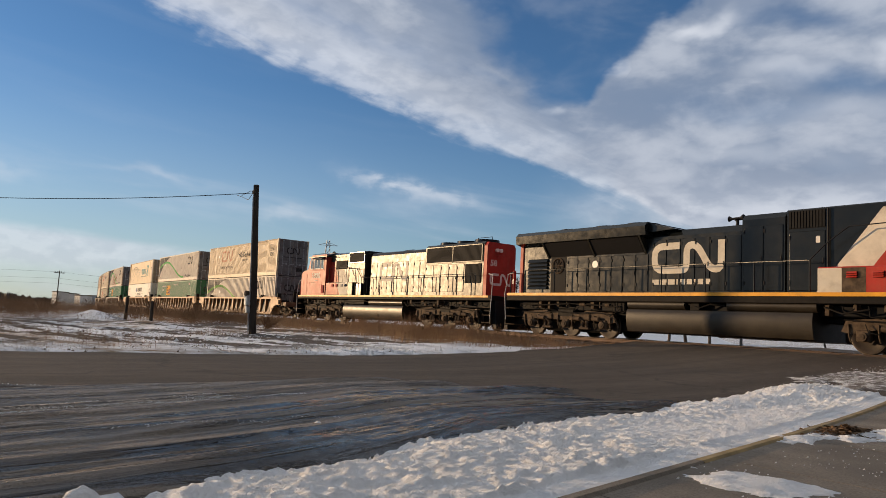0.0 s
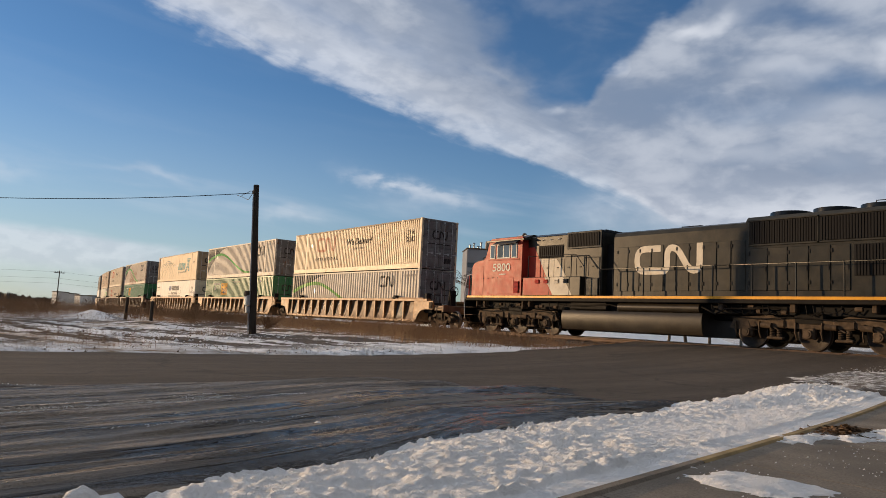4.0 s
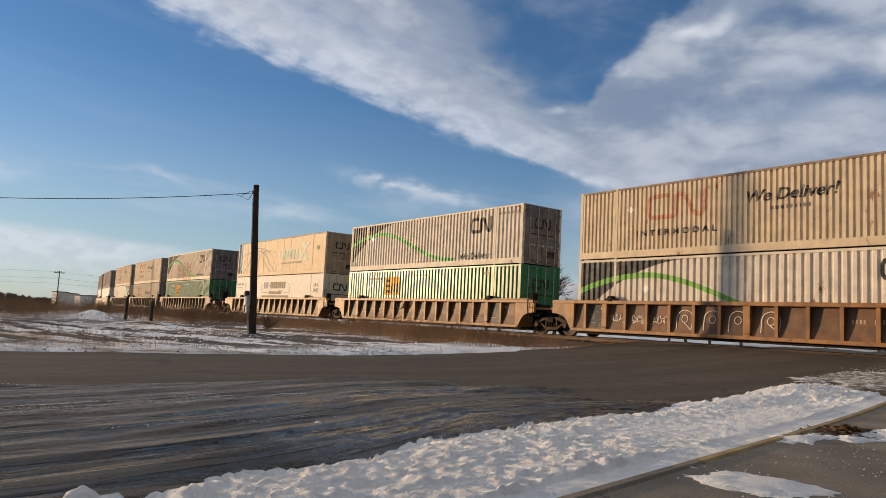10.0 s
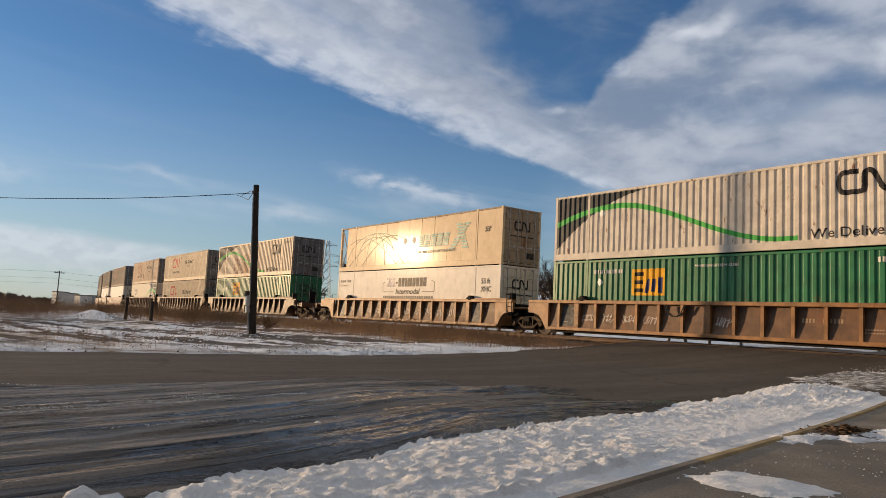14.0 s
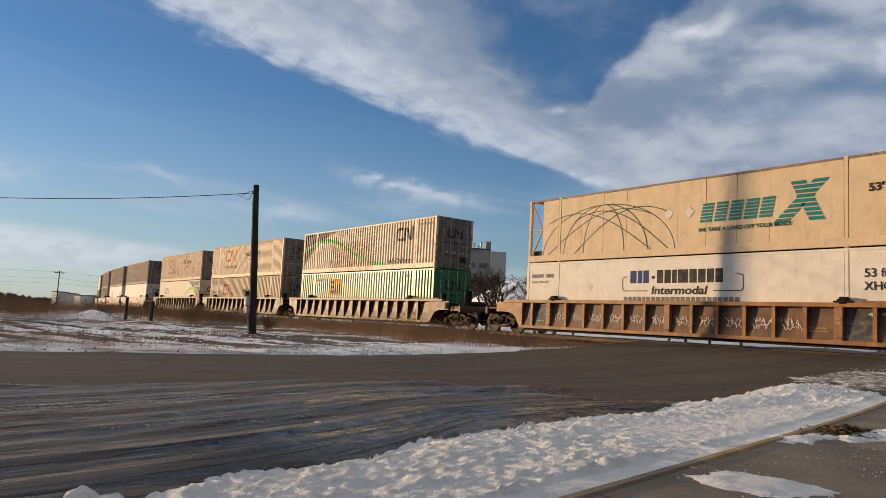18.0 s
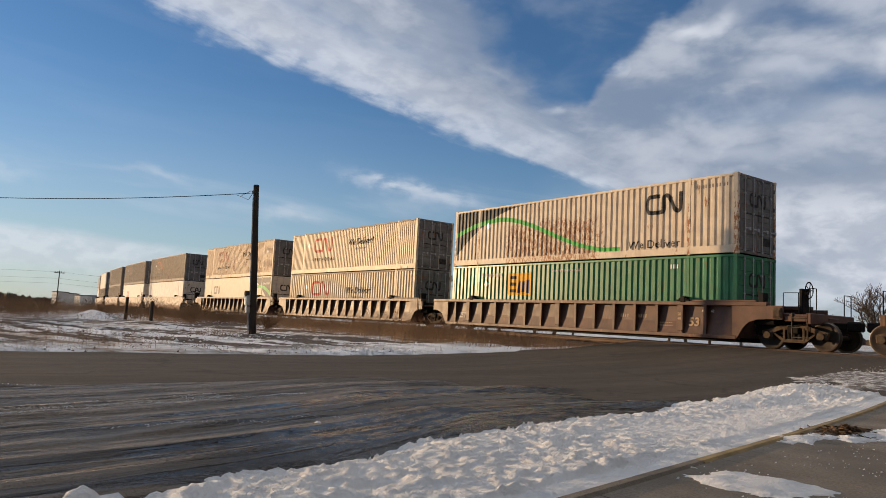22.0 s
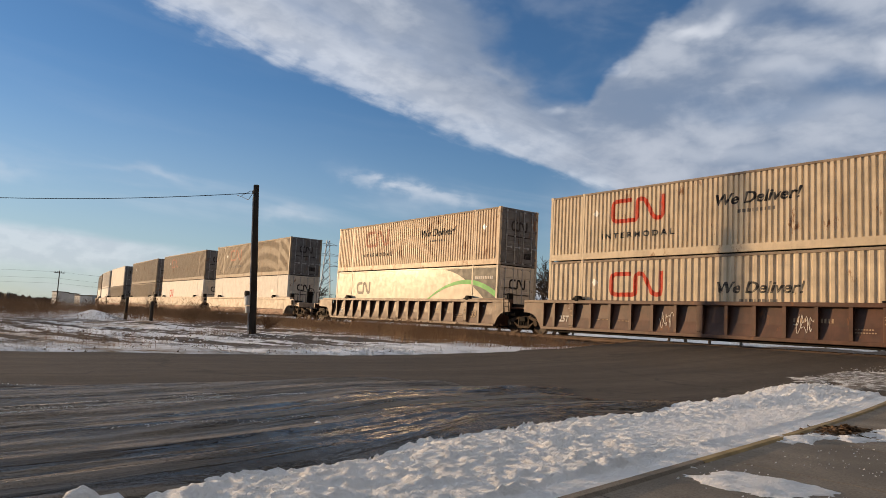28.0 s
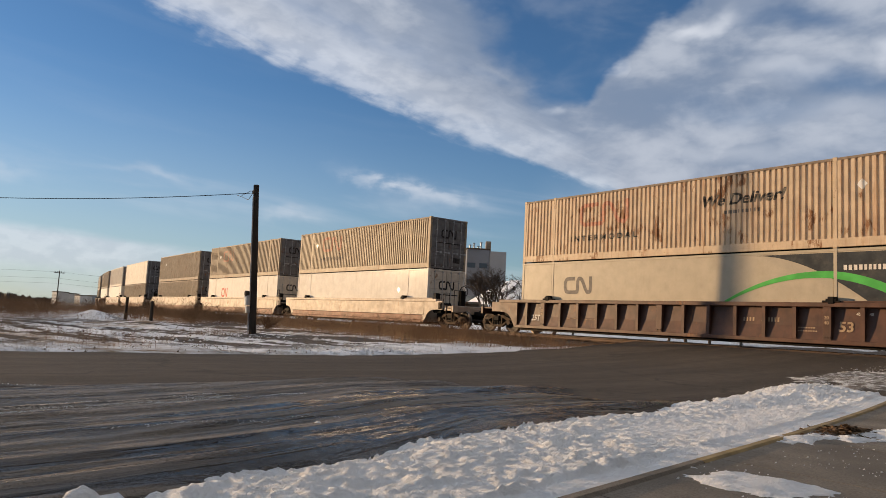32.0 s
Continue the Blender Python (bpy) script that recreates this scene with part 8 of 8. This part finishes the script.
def bare_tree(x, y, z, h, seed, label, spread=1.0, group="bare trees", least=0.011):
    """Tapered trunk, forking limbs and fine twigs."""
    rnd = random.Random(seed)
    wood, fine = Shape(), Shape()

    def grow(p, d, l, r, depth):
        n = 3 if depth < 2 else 2
        q = p
        for k in range(n):
            d2 = (d + Vector((rnd.gauss(0, 0.12), rnd.gauss(0, 0.12), rnd.gauss(0, 0.06)))).normalized()
            e = q + d2 * (l / n)
            (wood if depth < 4 else fine).cyl(q, e, max(least, r * (1 - 0.25 * k / n)), 6 if depth < 3 else 3, max(least * 0.7, r * (1 - 0.25 * (k + 1) / n)))
            q, d = e, d2
            if depth >= 1 and depth < 6 and k < n - 1:
                side = (d + Vector((rnd.uniform(-1, 1), rnd.uniform(-1, 1), rnd.uniform(-0.1, 0.7))) * 0.9 * spread).normalized()
                grow(q, side, l * rnd.uniform(0.5, 0.75), r * 0.5, depth + 1)
        if depth < 6:
            for j in range(2 if depth else 4):
                side = (d + Vector((rnd.uniform(-1, 1), rnd.uniform(-1, 1), rnd.uniform(-0.2, 0.5))) * 0.75 * spread).normalized()
                grow(q, side, l * rnd.uniform(0.62, 0.85), r * 0.62, depth + 1)
    grow(Vector((0, 0, -0.3)), Vector((0, 0, 1)), h * 0.26, h * 0.02, 0)
    ob = thing("bare_tree", label, "tree", group)
    part("trunk", wood, M["bark"], ob)
    part("crown", fine, M["bark"], ob, "thin bare twigs")
    ob.matrix_world = pose(x, y, z)
    return ob


def polar(az, r):
    return r * math.sin(radians(az)), r * math.cos(radians(az))


def at_far(az, r, up=0.0):
    x, y = polar(az, r)
    return x, y, ground_z(x, y) + up


TREES = [(-44.2, 75, 10.4, 1), (-42.7, 82, 6.6, 2), (-59.9, 105, 13.0, 3), (-57.9, 112, 11.0, 4), (-52.6, 84, 9.0, 5), (-48.3, 72, 9.6, 6), (-49.4, 96, 10.5, 7), (-64.0, 150, 12.0, 8), (-45.6, 98, 12.5, 9), (-34.3, 72, 9.2, 12), (-32.7, 80, 9.0, 13), (-35.6, 86, 9.4, 14), (-21.8, 60, 6.6, 10), (-25.0, 66, 5.0, 11)]
for az, r, h, seed in TREES:
    x, y, z = at_far(az, r)
    bare_tree(x, y, z, h * 0.92, seed, "leafless tree with fine twigs behind the railway", 1.1, least=0.00021 * r)


def weeds():
    """Dry stems along the ballast and over the field."""
    rnd = random.Random(11)

    def strip(name, count, place, hmin, hmax, w, material, label, lean=0.25, twigs=2):
        s = Shape()
        for i in range(count):
            x, y = place()
            z = ground_z(x, y) - 0.03
            h = rnd.uniform(hmin, hmax) * (0.35 + 0.65 * sm(-17.5, -23.0, x)) * (0.55 + 0.9 * max(0.0, 0.5 + fbm(x * 0.5, y * 0.5, 8.0)))
            a, l = rnd.uniform(0, 6.283), rnd.uniform(0, lean) * h
            tx, ty = x + l * math.cos(a), y + l * math.sin(a)
            s.add([(x - w, y, z), (x + w, y, z), (tx, ty, z + h)], [(0, 1, 2)])
            for k in range(twigs):
                t = rnd.uniform(0.4, 0.9)
                bx, by, bz = x + (tx - x) * t, y + (ty - y) * t, z + h * t
                a2 = rnd.uniform(0, 6.283)
                m = rnd.uniform(0.08, 0.25) * h
                s.add([(bx, by, bz - w), (bx, by, bz + w), (bx + m * math.cos(a2), by + m * math.sin(a2), bz + m * 0.9)], [(0, 1, 2)])
        solid(name, s, M[material], label, "weeds", "", "stuff")

    def by_track():
        while True:
            d = -17.9 - 90 * rnd.random() ** 1.7
            x, y, th = line_pose(d)
            o = -2.5 - abs(rnd.gauss(0, 2.4))
            if x > -25.0 and rnd.random() < 0.35 + 0.5 * sm(-25, -20, x):
                continue
            if fbm(x * 0.25, o * 0.5, 3.0) > -0.35 - 0.2 * rnd.random():
                return x, y + o
    strip("track_weeds", 24000, by_track, 0.35, 0.8, 0.008, "twig", "dense dry brown weeds along the railway ballast")
    strip("track_grass", 14000, by_track, 0.2, 0.5, 0.008, "straw", "straw-coloured dry grass along the railway ballast", 0.5, 1)

    def field():
        while True:
            x = -20.0 - 130 * rnd.random() ** 1.3
            y = rnd.uniform(-4, 20.5 if x > -60 else 24)
            if fbm(x * 0.11, y * 0.2, 13.0) > 0.08 + 0.25 * rnd.random() - (0.25 if x < -48 else 0.0):
                return x, y
    strip("field_weeds", 9000, field, 0.25, 0.6, 0.008, "twig", "reddish dry weeds standing in the snowy field", 0.3, 3)
    strip("field_grass", 6000, field, 0.15, 0.4, 0.008, "straw", "dry grass standing in the snowy field", 0.5, 1)

    def far_field():
        while True:
            x = -44.0 - 110 * rnd.random() ** 1.4
            y = rnd.uniform(-2, 20)
            if fbm(x * 0.06, y * 0.15, 17.0) > -0.15 + 0.3 * rnd.random():
                return x, y
    strip("field_scrub", 16000, far_field, 0.5, 1.15, 0.014, "twig", "dense reddish dry scrub across the far field", 0.3, 4)

    def verge():
        return -18.6 - abs(rnd.gauss(0, 1.6)), 1.5 + abs(rnd.gauss(0, 1.7))
    strip("verge_grass", 500, verge, 0.12, 0.4, 0.004, "straw", "sparse dry grass on the snowy verge", 0.5, 2)


weeds()


def bush(x, y, z, h, seed, label):
    rnd = random.Random(seed)
    s = Shape()
    for i in range(46):
        a, e = rnd.uniform(0, 6.283), rnd.uniform(0.5, 1.45)
        d = Vector((math.cos(a) * math.cos(e), math.sin(a) * math.cos(e), math.sin(e)))
        p = Vector((rnd.gauss(0, 0.12), rnd.gauss(0, 0.12), -0.05))
        l = h * rnd.uniform(0.6, 1.0)
        q = p + d * l
        s.cyl(p, q, 0.012, 3, 0.004)
        for k in range(7):
            t = rnd.uniform(0.3, 1.0)
            b = p + d * l * t
            e2 = b + (d + Vector((rnd.uniform(-1, 1), rnd.uniform(-1, 1), rnd.uniform(-0.2, 0.8)))).normalized() * h * 0.22
            s.cyl(b, e2, 0.006, 3, 0.003)
    ob = solid("dry_bush", s, M["twig"], label, "bush", "dry bushes")
    ob.matrix_world = pose(x, y, z)


for k, (x, y, h) in enumerate([(-56.0, 15.6, 1.7), (-57.5, 14.6, 1.5), (-53.0, 15.2, 1.2), (-47.5, 15.4, 1.3), (-60.5, 16.4, 1.6), (-36.0, 15.8, 0.9), (-70, 8, 1.3), (-76, 11, 1.5), (-84, 9, 1.4), (-66, 14, 1.2), (-90, 13, 1.6), (-96, 10, 1.5)]):
    bush(x, y, ground_z(x, y), h, 40 + k, "leafless reddish-brown bush beside the fence line")


def fence_posts():
    rnd = random.Random(9)
    for k, (x, y, h, lean) in enumerate(((-50.6, 12.2, 1.45, 2), (-45.4, 12.4, 1.25, -3),)):
        s = Shape().cyl((0, 0, -0.3), (0, 0, h), 0.11, 10, 0.095)
        ob = solid("fence_post", s, M["pole_wood"], "short dark wooden post standing in dry weeds", "fence post", "fence posts")
        ob.matrix_world = pose(x, y, ground_z(x, y), 0, lean, 0)


fence_posts()


# ---- the distance ----
def far_things():
    # telegraph pole with a crossarm and its lines
    x, y, z = at_far(-80.95, 150)
    ob = thing("telegraph_pole", "distant wooden telegraph pole with a crossarm", "utility pole", "utility poles")
    part("pole", Shape().cyl((0, 0, -1), (0, 0, 6.6), 0.11, 10, 0.08), M["pole_wood"], ob)
    part("crossarm", Shape().box(-0.08, 0.08, -0.85, 0.85, 6.15, 6.28, 0.02), M["pole_wood"], ob)
    for k in (-0.75, -0.3, 0.3, 0.75):
        part("insulator", Shape().cyl((0, k, 6.3), (0, k, 6.5), 0.06, 8), M["iron"], ob)
    ob.matrix_world = pose(x, y, z, 0, 0, 8)
    for dz, k in ((6.4, 0), (5.2, 1), (4.3, 2)):
        a = Vector((x, y, z + dz))
        wire(a, (x - 40, y + 130, z + dz + 0.5), 1.4, 0.012, "distant overhead line across the field")
        wire(a, (x + 30, y - 120, z + dz + 0.5), 1.4, 0.012, "distant overhead line across the field")
    # lattice tower
    x, y, z = at_far(-62.2, 420)
    tw = thing("lattice_tower", "distant steel lattice power tower", "power tower")
    H = 45.0
    for sx in (-1, 1):
        for sy in (-1, 1):
            part("leg", Shape().cyl((sx * 4, sy * 4, -2), (sx * 0.8, sy * 0.8, H), 0.22, 5), M["galv"], tw)
    br = Shape()
    for k in range(9):
        z0, z1 = k * H / 9, (k + 1) * H / 9
        w0, w1 = 4 - 3.2 * z0 / H, 4 - 3.2 * z1 / H
        for a, b in (((-1, -1), (1, -1)), ((1, -1), (1, 1)), ((1, 1), (-1, 1)), ((-1, 1), (-1, -1))):
            br.cyl((a[0] * w0, a[1] * w0, z0), (b[0] * w1, b[1] * w1, z1), 0.13, 4)
            br.cyl((b[0] * w0, b[1] * w0, z0), (a[0] * w1, a[1] * w1, z1), 0.13, 4)
    tagged(part("bracing", br, M["galv"], tw), kind="stuff")
    for k, w in ((30, 6.5), (36, 8.0), (42, 5.5)):
        part("arm", Shape().cyl((-w, 0, k), (0, 0, k + 1.6), 0.15, 4).cyl((w, 0, k), (0, 0, k + 1.6), 0.15, 4).cyl((-w, 0, k), (w, 0, k), 0.15, 4), M["galv"], tw)
    tw.matrix_world = pose(x, y, z, 0, 0, 60)


far_things()


def tower_block(az, r, w, d, h, paint, label, storeys, cols):
    x, y, z = at_far(az, r)
    ob = thing("apartment_block", label, "building", "distant buildings")
    part("wall", Shape().box(-w / 2, w / 2, -d / 2, d / 2, -3, h, 0.2), M[paint], ob)
    part("roof", Shape().box(-w / 2 - 0.3, w / 2 + 0.3, -d / 2 - 0.3, d / 2 + 0.3, h, h + 0.6, 0.1), M["iron_dusty"], ob)
    me = Shape().box(-0.4, 0.4, -0.08, 0.08, -0.35, 0.35).mesh("window", M["glass"])
    for i in range(storeys):
        for j in range(cols):
            part("window", me, M["glass"], ob, at=pose(-w / 2 + w * (j + 0.5) / cols, -d / 2 - 0.03, 1.8 + (h - 2) * i / storeys))
    ob.matrix_world = pose(x, y, z, 0, 0, 18)
    return ob


M["wall_pale"] = surface("pale_render", (0.62, 0.58, 0.52), 0.8, var=0.08, scale=0.1)
M["wall_grey"] = surface("blue_grey_cladding", (0.17, 0.18, 0.2), 0.6, var=0.12, scale=0.2)
M["wall_light"] = surface("light_cladding", (0.33, 0.33, 0.33), 0.6, var=0.08, scale=0.2)
tower_block(-80.75, 620, 7, 9, 8.6, "wall_pale", "distant pale apartment block", 3, 3)
tower_block(-80.05, 640, 6, 9, 8.0, "wall_pale", "distant pale apartment block", 3, 2)
tower_block(-79.3, 600, 8, 9, 6.6, "wall_pale", "distant pale apartment block", 3, 3)
tower_block(-78.5, 630, 6, 9, 7.2, "wall_light", "distant light grey apartment block", 3, 2)
tower_block(-77.7, 610, 7, 9, 6.4, "wall_pale", "distant pale apartment block", 2, 3)


def plant_building():
    x, y, z = at_far(-49.85, 150)
    ob = thing("industrial_building", "grey-clad industrial building with rooftop vents", "building", "distant buildings")
    h = 15.3 - z
    part("wall", Shape().box(-4.0, 0.6, -4, 4, -3, h, 0.1), M["wall_grey"], ob)
    part("annex", Shape().box(0.6, 4.1, -3.8, 3.8, -3, h - 0.2, 0.1), M["wall_light"], ob)
    part("parapet", Shape().box(-4.1, 0.7, -4.1, 4.1, h, h + 0.25, 0.05), M["iron_dusty"], ob)
    me = Shape().box(-0.8, 0.8, -0.06, 0.06, -0.5, 0.5).mesh("window", M["glass"])
    for i in range(4):
        for j in range(2):
            part("window", me, M["glass"], ob, at=pose(-3.0 + j * 2.4, -4.03, 3.0 + i * 3.4))
    part("chimney", Shape().box(0.1, 1.15, -2, -1, h - 0.3, h + 2.0, 0.08), M["tan"], ob, "tan masonry chimney")
    for a, hh in ((-3.2, 0.9), (-2.4, 1.3), (-0.9, 1.5), (-1.5, 0.7)):
        part("roof_vent", Shape().cyl((a, -2, h), (a, -2, h + hh), 0.16, 8).box(a - 0.25, a + 0.25, -2.25, -1.75, h + hh, h + hh + 0.2, 0.04), M["galv"], ob)
    ob.matrix_world = pose(x, y, z, 0, 0, 49.85 + 8)


plant_building()


def snow_hill():
    """A long snow-covered earth mound behind the railway."""
    def z(x, y):
        a, r = math.degrees(math.atan2(x, y)), math.hypot(x, y)
        e = 4.15 * sm(-56.0, -47.0, a) * sm(-29.5, -40.0, a)
        return -1.6 + r * math.tan(radians(max(0.0, e))) * sm(95, 122, r) * (1 + 0.02 * fbm(x * 0.1, y * 0.1))
    xs = steps((-150, -45, 1.5))
    ys = steps((55, 130, 1.5))
    sheet("snow_mound", xs, ys, z, M["snow"], "long snow-covered earth mound beyond the railway", "mound", kind="")


snow_hill()


def tree_line():
    """Dark far woods along the horizon."""
    rnd = random.Random(21)
    s = Shape()
    for i in range(2600):
        az = rnd.uniform(-92, -18)
        r = rnd.uniform(650, 1100)
        x, y = polar(az, r)
        h = rnd.uniform(4, 7.0) * (0.75 + 0.5 * noise.noise((az * 0.35, 0, 0)))
        w = rnd.uniform(2.0, 4.5)
        for k in range(2):
            a = rnd.uniform(0, 3.14)
            dx, dy = math.cos(a) * w, math.sin(a) * w
            s.add([(x - dx, y - dy, -2), (x + dx, y + dy, -2), (x + dx * 0.7, y + dy * 0.7, h * 0.6), (x + rnd.uniform(-1, 1), y, h), (x - dx * 0.8, y - dy * 0.8, h * 0.55)], [(0, 1, 2, 3, 4)])
    solid("far_woods", s, M["bark"], "distant belt of dark bare woods on the horizon", "trees", "", "stuff")


tree_line()



# ---- what moves ----
def run(t):
    """Metres that the train has gone, from its place at 16 s."""
    u = t - 16.0
    return 4.494935 * u - 0.00629744 * u * u + 0.000244085 * u ** 3


def riding(c, z, t):
    s = c + run(t)
    xa, ya, _ = line_pose(s + 8.0)
    xb, yb, _ = line_pose(s - 8.0)
    return pose((xa + xb) / 2, (ya + yb) / 2, z, 0, 0, math.degrees(math.atan2(ya - yb, xa - xb)))


def motions():
    for ob, c, z in RIDERS:
        walk(ob, [(t, riding(c, z, t)) for t in [k * 0.5 for k in range(65)]])
    for wheel, m, r in SPIN:
        walk(wheel, [(k * 0.1, m @ pose(0, 0, 0, 0, math.degrees(run(k * 0.1) / r) % 360.0, 0)) for k in range(321)])


motions()
